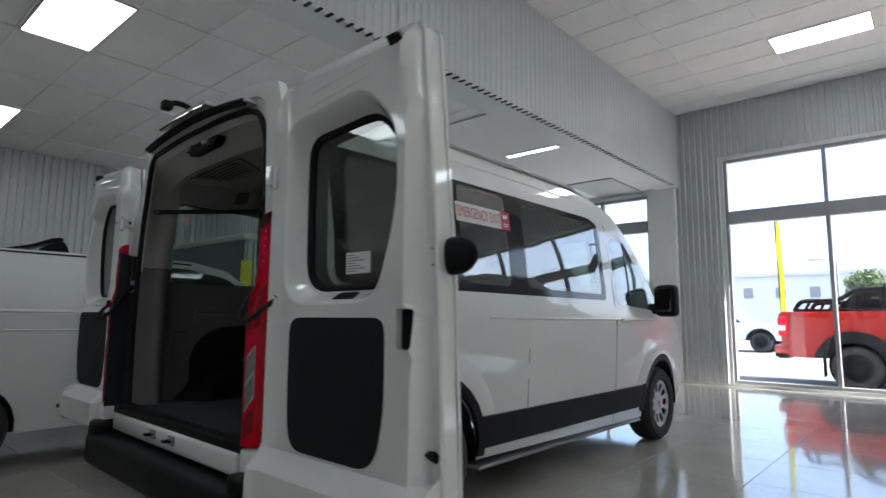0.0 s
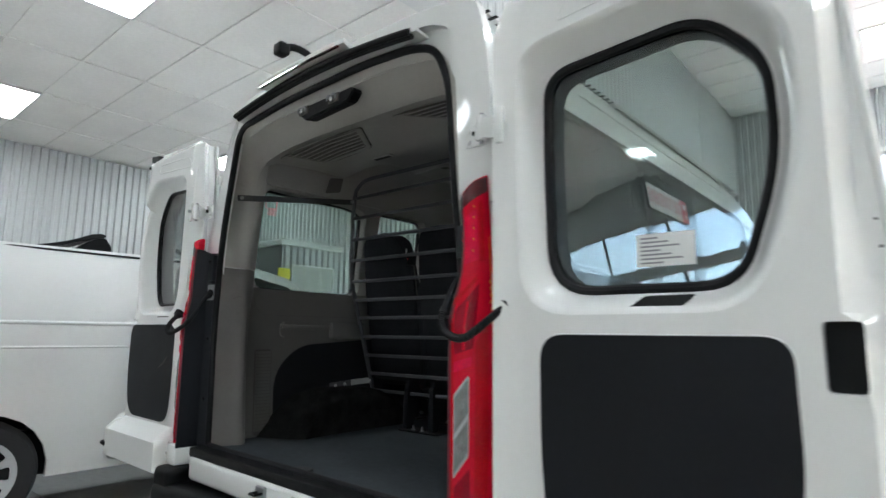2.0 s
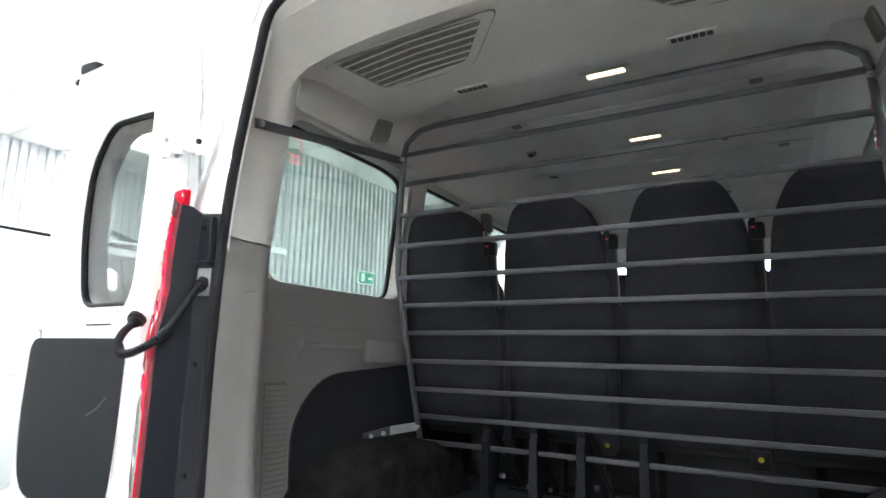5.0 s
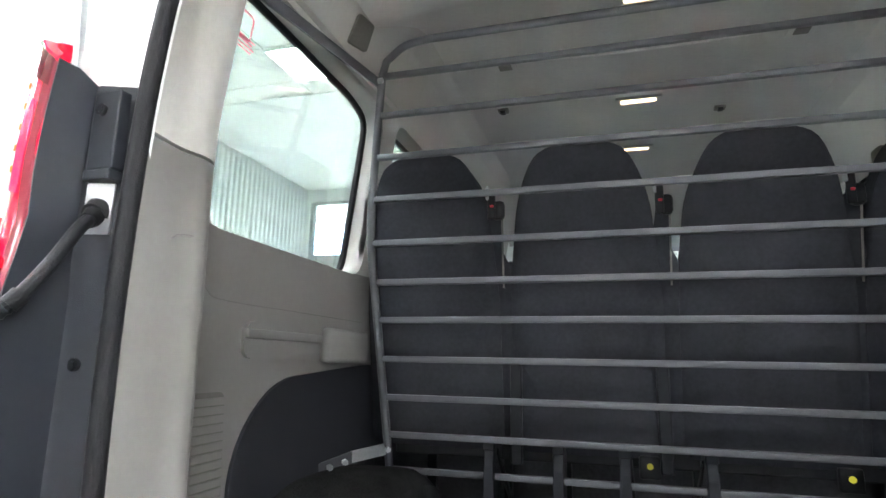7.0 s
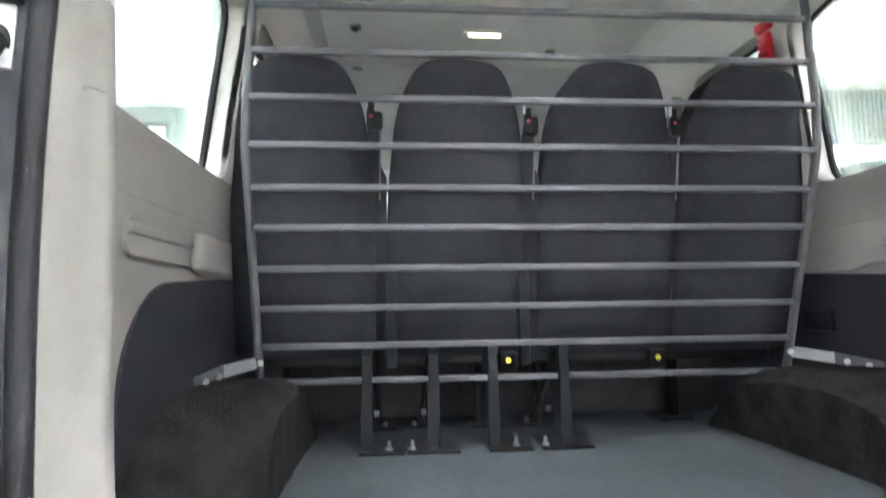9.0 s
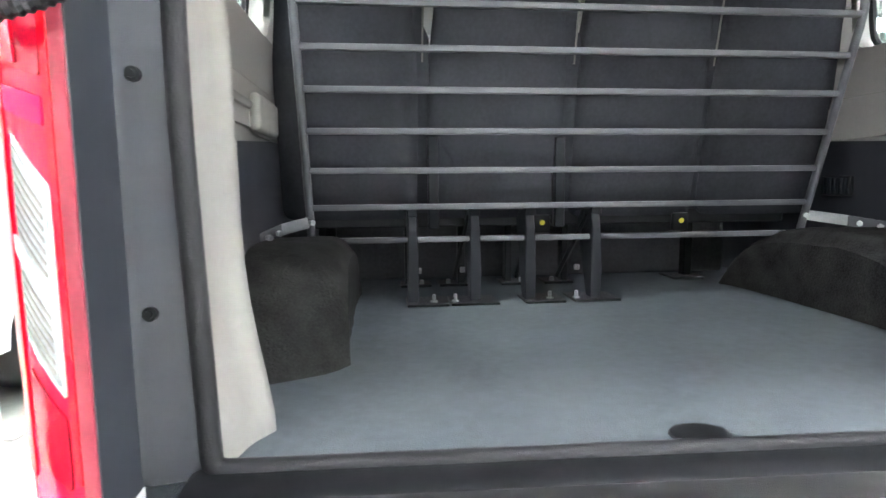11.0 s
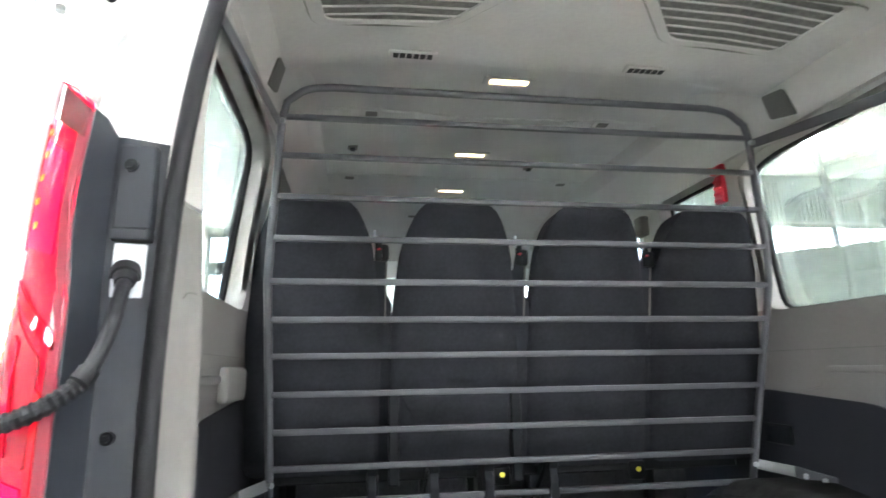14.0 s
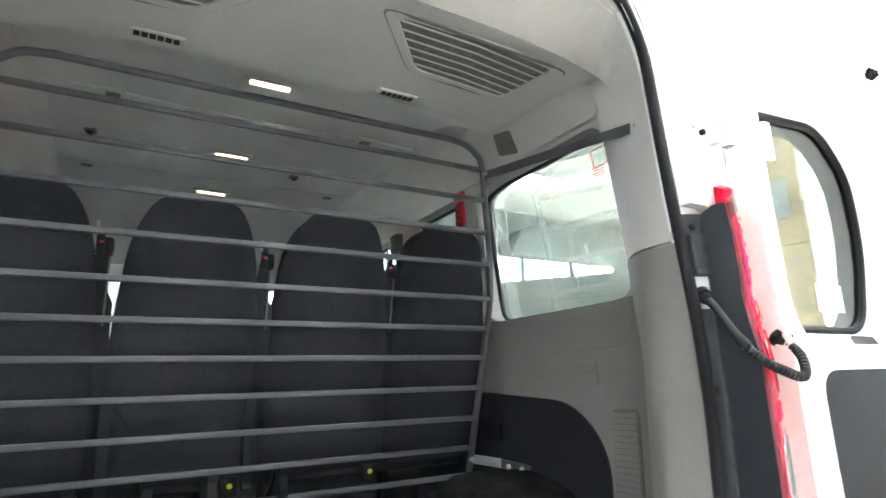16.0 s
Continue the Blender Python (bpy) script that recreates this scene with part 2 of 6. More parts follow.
def inside(p, poly):
    c, n = False, len(poly)
    for i in range(n):
        a, b = poly[i], poly[i - 1]
        if (a[1] > p[1]) != (b[1] > p[1]) and p[0] < (b[0] - a[0]) * (p[1] - a[1]) / (b[1] - a[1]) + a[0]:
            c = not c
    return c


from mathutils.geometry import delaunay_2d_cdt


def sheet(bm, outline, holes, place, step=0.1):
    """A sheet with holes, cut in the plane, and laid into space by place(u, v, side), side 0 front, 1 back (None: no back)."""
    vs, es = [], []
    for loop in [outline] + holes:
        pts = []
        for i in range(len(loop)):
            a, b = Vector(loop[i][:2]), Vector(loop[(i + 1) % len(loop)][:2])
            k = max(1, int((b - a).length / (step * 1.2)))
            pts += [a.lerp(b, j / k) for j in range(k)]
        s = len(vs)
        vs += pts
        es += [(s + i, s + (i + 1) % len(pts)) for i in range(len(pts))]
    us, ws = [p[0] for p in outline], [p[1] for p in outline]
    u = min(us) + step / 2
    while u < max(us):
        w = min(ws) + step / 2
        while w < max(ws):
            if inside((u, w), outline) and not any(inside((u, w), h) for h in holes):
                vs.append(Vector((u, w)))
            w += step
        u += step
    v2, _, f2, _, _, _ = delaunay_2d_cdt(vs, es, [], 0, 1e-5)
    keep = []
    for f in f2:
        c = sum((v2[i] for i in f), Vector((0, 0))) / len(f)
        if inside(c, outline) and not any(inside(c, h) for h in holes):
            keep.append(f)
    used = sorted({i for f in keep for i in f})
    back = place(v2[used[0]][0], v2[used[0]][1], 1) is not None
    fr = {i: bm.verts.new(place(v2[i][0], v2[i][1], 0)) for i in used}
    for f in keep:
        bm.faces.new([fr[i] for i in f])
    if back:
        bk = {i: bm.verts.new(place(v2[i][0], v2[i][1], 1)) for i in used}
        count = {}
        for f in keep:
            bm.faces.new([bk[i] for i in f][::-1])
            for a, b in zip(f, f[1:] + f[:1]):
                count[(a, b)] = 1
        for (a, b) in count:
            if (b, a) not in count:
                bm.faces.new((fr[a], fr[b], bk[b], bk[a])[::-1])
    return bm


def sheeted(outline, holes, place, step=0.1):
    return sheet(bmesh.new(), outline, holes, place, step)


def curve_at(table, z):
    """Straight steps between the rows of a table of (key, value)."""
    if z <= table[0][0]:
        return table[0][1]
    for (a, p), (b, q) in zip(table, table[1:]):
        if z <= b:
            t = (z - a) / (b - a)
            return p + (q - p) * t
    return table[-1][1]


def bar_between(bm, a, b, h, w):
    """A flat bar of height h and thickness w from a to b."""
    a, b = Vector(a), Vector(b)
    d = (b - a).normalized()
    side = d.cross(Vector((0, 0, 1))).normalized()
    up = side.cross(d).normalized()
    vs = [bm.verts.new(p + side * w / 2 * i + up * h / 2 * j) for p in (a, b) for i, j in ((-1, -1), (1, -1), (1, 1), (-1, 1))]
    for f in ((0, 1, 2, 3), (7, 6, 5, 4), (0, 4, 5, 1), (1, 5, 6, 2), (2, 6, 7, 3), (3, 7, 4, 0)):
        bm.faces.new([vs[i] for i in f])
    return bm

# ---- the showroom ----
LOW, HIGH = 3.70, 5.10          # the two ceilings
FRONT, LEFT, RIGHT, BACK = 9.40, -7.6, 13.5, -7.5
BULK = -0.57                    # face of the bulkhead between them


def wall_sheet(name, axis, at, outline, holes, thick, material, label):
    def place(u, v, side):
        d = at + (thick if side else 0)
        return (u, d, v) if axis == 'y' else (d, u, v)
    return solo(name, sheeted(outline, holes, place, 3.0), material, label, "wall", kind="structure")


def corrugated(bm, axis, at, u0, u1, z0, z1, depth=0.032, pitch=0.105, toward=-1):
    """Trapezoid ribs that stand off a wall."""
    k, rows = 0, []
    u = u0
    while u < u1 - 1e-6:
        for f, d in ((0.0, 0), (0.22, 0), (0.36, 1), (0.64, 1), (0.78, 0)):
            x = u + f * pitch
            if x < u1:
                rows.append((x, d * depth))
        u += pitch
    rows.append((u1, 0))
    prev = None
    for x, d in rows:
        w = at + toward * (0.004 + d)
        pair = [bm.verts.new((x, w, z) if axis == 'y' else (w, x, z)) for z in (z0, z1)]
        if prev:
            bm.faces.new((prev[0], pair[0], pair[1], prev[1]))
        prev = pair
    return bm


# floor
solo("floor", boxed(LEFT, RIGHT, BACK, FRONT + 0.2, -0.12, -0.006), M["grout"], "pale polished tile floor of a car showroom", "floor", kind="structure")

# front wall with its shop windows
HW = rect(0.23, 11.1, 0.05, 4.06)
HL = rect(-3.2, -1.16, 0.05, 3.60)
wall_sheet("wall_north", 'y', FRONT, rect(-3.4, RIGHT, -0.1, 5.4), [HW, HL], 0.2, M["plaster"], "grey front wall with large shop windows")
bm = bmesh.new()
corrugated(bm, 'y', FRONT, -0.62, 0.17, 0.05, 4.12)
corrugated(bm, 'y', FRONT, -0.62, RIGHT, 4.12, HIGH)
corrugated(bm, 'y', FRONT, 11.16, RIGHT, 0.05, 4.12)
solo("cladding_north", bm, M["wall"], "grey corrugated steel cladding on the front wall", "wall", kind="structure")
solo("pier_north", boxed(-1.16, -0.62, FRONT - 0.10, FRONT - 0.001, 0, LOW, 0.02), M["plaster"], "smooth painted pier beside the shop window", "pier", kind="structure")
wall_sheet("wall_west", 'x', LEFT - 0.2, rect(BACK, FRONT, -0.1, LOW + 0.2), [], 0.2, M["plaster"], "showroom side wall behind corrugated cladding")
bm = bmesh.new()
corrugated(bm, 'x', LEFT, BACK, 3.8, 0, LOW, toward=1)
corrugated(bm, 'y', 3.8, LEFT, -4.7, 2.38, LOW)
corrugated(bm, 'x', -4.7, 2.76, 3.8, 0, 2.30, toward=1)
corrugated(bm, 'x', -4.7, 3.8, 6.9, 0, LOW, toward=1)
solo("cladding_west", bm, M["wall"], "pale grey corrugated steel side wall", "wall", kind="structure")
solo("office_block", boxed(LEFT, -4.7, 3.8, 6.9, -0.1, LOW + 0.1), M["plaster"], "closed-off office block clad in corrugated steel", "wall", kind="structure")
solo("partition", boxed(LEFT, -4.7, 2.76, 3.795, -0.1, 2.30), M["frame_grey"], "head-high partition in front of the office block", "partition", kind="structure")
solo("partition_cap", boxed(LEFT, -4.66, 2.72, 3.79, 2.302, 2.385, 0.008, 1), M["paper"], "white capping on the partition", "trim", kind="structure")
HJ = rect(-4.62, -3.45, 0.05, 3.5)
wall_sheet("wall_north_west", 'y', 6.9, rect(-4.7, -3.2, -0.1, LOW + 0.2), [HJ], 0.2, M["plaster"], "set-back stretch of the front wall")
solo("wall_return", boxed(-3.4, -3.2, 7.1, FRONT, -0.1, LOW + 0.2), M["plaster"], "painted return wall", "wall", kind="structure")
# opening of an unseen window, added to brighten the van's side
HR = [rect(2.0, 8.6, 0.3, 3.0)]
wall_sheet("wall_east", 'x', RIGHT, rect(BACK, FRONT, -0.1, HIGH + 0.3), HR, 0.2, M["plaster"], "pale showroom side wall with an added window")
wall_sheet("wall_south", 'y', BACK - 0.2, rect(LEFT, RIGHT, -0.1, HIGH + 0.3), [], 0.2, M["plaster"], "pale back wall of the showroom")


def shop_window(name, axis, at, u0, u1, z0, z1, mulls, transoms, label):
    """Frame members, panes and transom of one window."""
    w = thing(name, label, "window", kind="structure", at=((u0 + u1) / 2, at, z0) if axis == 'y' else (at, (u0 + u1) / 2, z0))

    def bar(n, a0, a1, b0, b1, d0=0.02, d1=0.13):
        if axis == 'y':
            part(n, boxed(a0, a1, at + d0, at + d1, b0, b1, 0.004, 1), M["frame_grey"], w)
        else:
            part(n, boxed(at + d0, at + d1, a0, a1, b0, b1, 0.004, 1), M["frame_grey"], w)
    f = 0.055
    bar("frame_side", u0, u0 + f, z0, z1)
    bar("frame_side", u1 - f, u1, z0, z1)
    bar("frame_head", u0 + f, u1 - f, z1 - f, z1)
    bar("frame_sill", u0 + f, u1 - f, z0, z0 + f)
    for (a, b) in transoms:
        bar("transom", u0 + f, u1 - f, a, b, 0.0, 0.15)
    edges = [u0 + f] + list(mulls) + [u1 - f]
    cuts = sorted([z0 + f, z1 - f] + [c for t in transoms for c in t])
    for m in mulls:
        for a, b in zip(cuts[::2], cuts[1::2]):
            bar("mullion", m - 0.03, m + 0.03, a, b)
    for a, b in zip(edges, edges[1:]):
        for c, d in zip(cuts[::2], cuts[1::2]):
            p = part("pane", boxed(a, b, at + 0.07, at + 0.076, c, d) if axis == 'y' else boxed(at + 0.07, at + 0.076, a, b, c, d), M["shop_glass"], w)
            p.visible_shadow = False
    return w


shop_window("window_1", 'y', FRONT, 0.23, 11.1, 0.05, 4.06, (1.78, 3.33, 4.88, 6.43, 7.98, 9.53), ((2.87, 3.10),), "tall grey-framed shop window looking on to the car park")
shop_window("window_2", 'y', FRONT, -3.2, -1.16, 0.05, 3.60, (-2.16,), ((2.87, 3.10),), "grey-framed shop window beyond the parked van")
shop_window("window_4", 'y', 6.9, -4.62, -3.45, 0.05, 3.5, (), ((2.45, 2.65),), "grey-framed window in the set-back wall")
shop_window("window_3", 'x', RIGHT, 2.0, 8.6, 0.3, 3.0, (3.65, 5.3, 6.95), (), "added side window out of view that brightens the van's side")


def tiled_ceiling(name, x0, x1, y0, y1, z, gx, gy, label):
    bm = boxed(x0, x1, y0, y1, z + 0.012, z + 0.12)
    x = gx - 1.2 * math.ceil((gx - x0) / 1.2)
    while x < x1:
        if x > x0:
            box(bm, x - 0.012, x + 0.012, y0, y1, z, z + 0.011)
        x += 1.2
    y = gy - 0.6 * math.ceil((gy - y0) / 0.6)
    while y < y1:
        if y > y0:
            box(bm, x0, x1, y - 0.012, y + 0.012, z + 0.002, z + 0.0115)
        y += 0.6
    return solo(name, bm, M["tile"], label, "ceiling", kind="structure")


tiled_ceiling("ceiling", LEFT, BULK - 0.4, BACK, FRONT, LOW, -2.96, 0.04, "lower white suspended tile ceiling")
tiled_ceiling("ceiling_high", BULK, RIGHT, BACK, FRONT, HIGH, 1.5, 7.1, "high white suspended tile ceiling")
bm = boxed(BULK - 0.42, BULK, BACK, FRONT, LOW - 0.04, HIGH + 0.2)
solo("bulkhead", bm, M["plaster"], "boxed bulkhead between the two ceiling heights", "bulkhead", kind="structure")
bm = bmesh.new()
corrugated(bm, 'x', BULK, BACK, FRONT - 0.03, LOW - 0.04, HIGH, 0.006, 0.105, 1)
solo("bulkhead_cladding", bm, M["wall"], "grey corrugated sheet on the face of the bulkhead", "wall", kind="structure")

# dark boxes drawn for the shaded gaps under the cladding ribs
bm = bmesh.new()
for k in range(110):
    box(bm, BULK - 0.05, BULK + 0.0395, -3.0 + 0.11 * k, -2.965 + 0.11 * k, LOW - 0.0455, LOW - 0.0405)
solo("vent_strip", bm, M["rubber"], "row of dark marks for the shaded rib gaps along the bulkhead's lower edge", "vent strip", kind="structure")


def led_panel(cx, cy, z, along=1.19, across=0.59):
    t = thing("ceiling_light", "square-edged white LED panel glowing in the tile ceiling", "ceiling light", "LED ceiling panels", at=(cx, cy, z))
    part("diffuser", boxed(cx - along / 2 + 0.02, cx + along / 2 - 0.02, cy - across / 2 + 0.02, cy + across / 2 - 0.02, z - 0.010, z - 0.004), M["panel_glow" if z > LOW else "low_glow"], t)
    bm = bmesh.new()
    for s in (-1, 1):
        box(bm, cx - along / 2, cx + along / 2, cy + s * (across / 2 - 0.01) - 0.01, cy + s * (across / 2 - 0.01) + 0.01, z - 0.014, z)
        box(bm, cx + s * (along / 2 - 0.01) - 0.01, cx + s * (along / 2 - 0.01) + 0.01, cy - across / 2 + 0.02, cy + across / 2 - 0.02, z - 0.014, z)
    part("frame", bm, M["grid"], t)


for cx, cy in ((-2.36, -0.26), (-5.96, -0.26), (-2.36, 3.34), (-5.96, 2.74), (-2.36, -3.86), (-5.96, -3.86)):
    led_panel(cx, cy, LOW)
for cx, cy in ((2.1, 7.4), (2.1, 3.2), (2.1, -1.0), (2.1, -5.2), (6.9, 7.4), (6.9, 3.2), (6.9, -1.0), (6.9, -5.2), (11.7, 7.4), (11.7, 3.2), (11.7, -1.0)):
    led_panel(cx, cy, HIGH)
led_panel(-1.45, 5.62, LOW - 0.008, 0.95, 0.15)
solo("soffit", boxed(-4.69, BULK - 0.43, 3.9, FRONT - 0.11, LOW - 0.008, LOW - 0.0005), M["plaster"], "smooth painted soffit towards the shop window", "ceiling", kind="structure")
solo("blind_box", boxed(-2.15, -1.25, 7.9, 9.6, LOW - 0.03, LOW - 0.0085, 0.008, 1), M["frame_grey"], "grey recessed panel in the soffit", "panel", kind="structure")


def floor_tiles():
    """Polished tiles: the near ones singly, the rest as one sheet."""
    floor = bpy.data.objects["floor"]
    step, gap = 0.8, 0.0015
    me = bpy.data.meshes.new("floor_tile")
    bm = boxed(-step / 2 + gap, step / 2 - gap, -step / 2 + gap, step / 2 - gap, -0.008, 0.0, 0.001, 1)
    bm.to_mesh(me)
    bm.free()
    me.materials.append(M["floor"])
    rest = bmesh.new()
    x = LEFT + step / 2
    while x < RIGHT:
        y = BACK + step / 2
        while y < FRONT:
            near = -3.2 < x < 5.6 and -2.4 < y
            if near:
                ob = new("floor_tile", me)
                ob.location = (x, y, 0)
                ob.parent = floor
            else:
                box(rest, x - step / 2 + gap, min(RIGHT, x + step / 2 - gap), y - step / 2 + gap, min(FRONT, y + step / 2 - gap), -0.008, 0.0)
            y += step
        x += step
    part("far_tiles", rest, M["floor"], floor)["kind"] = "stuff"


floor_tiles()

# ---- the van ----
REAR = -0.20
WTAB = [(0.25, 0.97), (0.45, 1.008), (0.8, 1.03), (1.15, 1.045), (1.3, 1.02), (1.6, 0.99), (1.92, 0.945), (2.1, 0.90), (2.22, 0.84)]


def half_width(z, y=0.0):
    w = curve_at(WTAB, z)
    if y > 3.4:
        w -= 0.10 * ((y - 3.4) / 1.4) ** 2
    if y < 0.3:
        w -= 0.02 * ((0.3 - y) / 0.5) ** 2 + 0.065 * ((0.3 - y) / 0.5) ** 3 * min(1, max(0, (z - 1.58) / 0.2))
    return w


def arch(cy, r, z0, n=14):
    a0 = math.asin((z0 - 0.34) / r)
    return [(cy + r * math.cos(math.pi - a), 0.34 + r * math.sin(math.pi - a)) for a in [a0 + (math.pi - 2 * a0) * i / n for i in range(n + 1)]]


def van_side_place(sign, off=0.0, thick=0.03):
    def place(u, v, side):
        return (sign * (half_width(v, u) + off - (thick if side else 0)), u, v)
    return place


RW, FW = 0.66, 3.95             # axles
SIDE = [(REAR, 0.42)] + arch(RW, 0.43, 0.30) + arch(FW, 0.42, 0.26) + [(4.62, 0.30), (4.78, 0.5), (4.80, 0.8), (4.70, 1.0), (4.25, 1.20), (3.86, 1.36), (3.42, 1.86), (3.15, 2.06), (2.8, 2.17), (2.3, 2.22), (REAR, 2.22)]
QUARTER = rounded([(0.05, 1.345), (0.85, 1.345), (0.85, 1.92), (0.70, 1.945), (0.05, 1.945)], 0.07)
MIDDLE = rect(0.93, 1.43, 1.34, 1.955, 0.06)
THIRD = rect(1.62, 2.74, 1.34, 1.93, 0.06)
CAB = rounded([(2.98, 1.27), (3.80, 1.22), (3.78, 1.30), (3.32, 1.80), (3.05, 1.86), (2.98, 1.80)], 0.05)

van = thing("van", "white high-roof passenger van with its rear doors wide open", "van", at=(0, 2.2, 0))
for s in (-1, 1):
    part("body_side", sheeted(SIDE, [QUARTER, MIDDLE, THIRD, CAB], van_side_place(s), 0.12), M["paint"], van, smooth=True)
    band = rounded([(0.0, 1.29), (2.80, 1.29), (2.80, 1.93), (2.66, 1.975), (0.0, 1.975)], 0.06)
    part("window_band", sheeted(band, [QUARTER, MIDDLE, THIRD], van_side_place(s, 0.004, 0.003), 0.15), M["gloss_black"], van, "glossy black surround of the side windows", smooth=True)
    for hole in (QUARTER, MIDDLE, THIRD, CAB):
        # right panes: same glass, its tint darkened to dim what shows through
        g = part("side_window", sheeted(hole, [], van_side_place(s, 0.002, 0.004), 0.2), M["tint" if s < 0 else "tint_dimmed"], van, "lightly tinted side glass", smooth=True)
        g.visible_shadow = False
    mould = [(1.10, 0.36), (3.52, 0.36), (3.52, 0.55), (1.10, 0.55)]
    part("side_moulding", sheeted(mould, [], van_side_place(s, 0.016, 0.02), 0.2), M["black_plastic"], van, "dark grey side moulding", smooth=True)
    for cy, r in ((RW, 0.43), (FW, 0.42)):
        ring = arch(cy, r + 0.055, 0.32) + arch(cy, r - 0.005, 0.32)[::-1]
        bulge = arch(cy, r + 0.19, 0.56) + arch(cy, r + 0.052, 0.56)[::-1]

        def bulge_place(u, v, side, s=s, cy=cy, r=r):
            k = min(1, max(0, (math.hypot(u - cy, v - 0.34) - r - 0.052) / 0.138))
            return (s * (half_width(v, u) + (-0.006 if side else 0.017 * (1 - k ** 2.5) + 0.001)), u, v)
        part("arch_bulge", sheeted(bulge, [], bulge_place, 0.04), M["paint"], van, smooth=True)
        part("arch_trim", sheeted(ring, [], van_side_place(s, 0.018, 0.03), 0.2), M["black_plastic"], van, "black wheel-arch trim", smooth=True)


def crown(y):
    return curve_at([(-0.3, 0.09), (0.6, 0.13), (1.9, 0.18), (2.8, 0.15), (3.15, 0.10), (3.42, 0.05)], y)


def roof_edge(y):
    return curve_at([(-0.3, 2.22), (2.3, 2.22), (2.8, 2.17), (3.15, 2.06), (3.42, 1.86)], y)


def roof_place(u, v, side):
    z = roof_edge(v)
    w = half_width(z, v)
    x = u * w
    return (x, v, z + crown(v) * (1 - abs(u) ** 4) - (0.02 if side else 0))


part("roof", sheeted([(-1, REAR), (1, REAR), (1, 3.42), (-1, 3.42)], [], roof_place, 0.12), M["paint"], van, "white raised roof", smooth=True)


def screen_place(u, v, side):
    a, b = (3.42, 1.86), (4.25, 1.20)
    y, z = a[0] + (b[0] - a[0]) * v, a[1] + (b[1] - a[1]) * v
    w = half_width(z, y)
    return (u * w, y + 0.12 * (1 - u * u), z + 0.05 * (1 - u * u) - (0.006 if side else 0))


g = part("windscreen", sheeted([(-1, 0), (1, 0), (1, 1), (-1, 1)], [], screen_place, 0.2), M["glass"], van, "windscreen", smooth=True)
g.visible_shadow = False


def nose_place(u, v, side):
    y, z = curve_at([(0, 4.25), (0.4, 4.72), (0.6, 4.82), (1, 4.66)], v), curve_at([(0, 1.20), (0.4, 1.0), (0.6, 0.78), (1, 0.28)], v)
    w = half_width(z, y)
    return (u * w, y + (0.10 if v > 0 else 0.12) * (1 - u * u), z - (0.03 if side else 0) + 0.05 * (1 - u * u) * (1 - v))


part("bonnet", sheeted([(-1, 0), (1, 0), (1, 1), (-1, 1)], [], nose_place, 0.1), M["paint"], van, smooth=True)


def wheel(parent, x, y, r, width, s, spokes=10, rimcol="alloy", name="wheel"):
    """A road wheel: tyre, rim with holes, hub."""
    bm = bmesh.new()
    prof = [(r * 0.64, width / 2), (r * 0.72, width / 2 + 0.008), (r * 0.9, width / 2 + 0.006), (r * 0.97, width / 2 - 0.02), (r, width / 2 - 0.045)]
    prof = prof + [(a, -b) for a, b in prof[::-1]]
    n = 40
    rings = [[bm.verts.new((x + s * b, y + a * math.cos(t), r + a * math.sin(t))) for t in [2 * math.pi * k / n for k in range(n)]] for a, b in prof]
    for i in range(len(rings)):
        for k in range(n):
            bm.faces.new((rings[i - 1][k], rings[i - 1][(k + 1) % n], rings[i][(k + 1) % n], rings[i][k]))
    w = part(name, bm, M["tyre"], parent, "black tyre on a silver wheel", smooth=True)
    ro = r * 0.64
    outer = [(ro * math.cos(t), ro * math.sin(t)) for t in [2 * math.pi * k / 48 for k in range(48)]]
    holes = []
    for k in range(spokes):
        t0, dt = 2 * math.pi * k / spokes, math.pi / spokes * 0.62
        holes.append(rounded([(ro * 0.48 * math.cos(t0 - dt), ro * 0.48 * math.sin(t0 - dt)), (ro * 0.86 * math.cos(t0 - dt), ro * 0.86 * math.sin(t0 - dt)), (ro * 0.86 * math.cos(t0 + dt), ro * 0.86 * math.sin(t0 + dt)), (ro * 0.48 * math.cos(t0 + dt), ro * 0.48 * math.sin(t0 + dt))], 0.02, 2))

    def place(u, v, side):
        q = math.hypot(u, v) / ro
        return (x + s * (width / 2 - 0.012 - 0.035 * max(0, 1 - q) ** 0.7 * (q > 0.4) - (0.012 if side else 0)), y + u, r + v)
    part("rim", sheeted(outer, holes, place, 0.08), M[rimcol], w, "silver spoked rim", smooth=True)
    bm = cyl(bmesh.new(), (x + s * (width / 2 - 0.03), y, r), (x + s * (width / 2 - 0.005), y, r), ro * 0.2, ro * 0.15, 20)
    part("hub_cap", bm, M[rimcol], w)
    bm = cyl(bmesh.new(), (x - s * width * 0.3, y, r), (x + s * (width / 2 - 0.06), y, r), ro * 0.97, None, 28)
    part("brake_drum", bm, M["black_plastic"], w)
    return w


for s in (-1, 1):
    for cy in (RW, FW):
        wheel(van, s * 0.90, cy, 0.34, 0.22, s)
        bm = bmesh.new()
        pts = arch(cy, 0.41, 0.3, 10)
        a = [bm.verts.new((s * 1.0, p[0], p[1])) for p in pts]
        b = [bm.verts.new((s * 0.74, p[0], min(p[1], 0.70))) for p in pts]
        for i in range(len(pts) - 1):
            bm.faces.new((a[i], a[i + 1], b[i + 1], b[i]))
        bm.faces.new(b)
        part("wheel_liner", bm, M["black_plastic"], van)

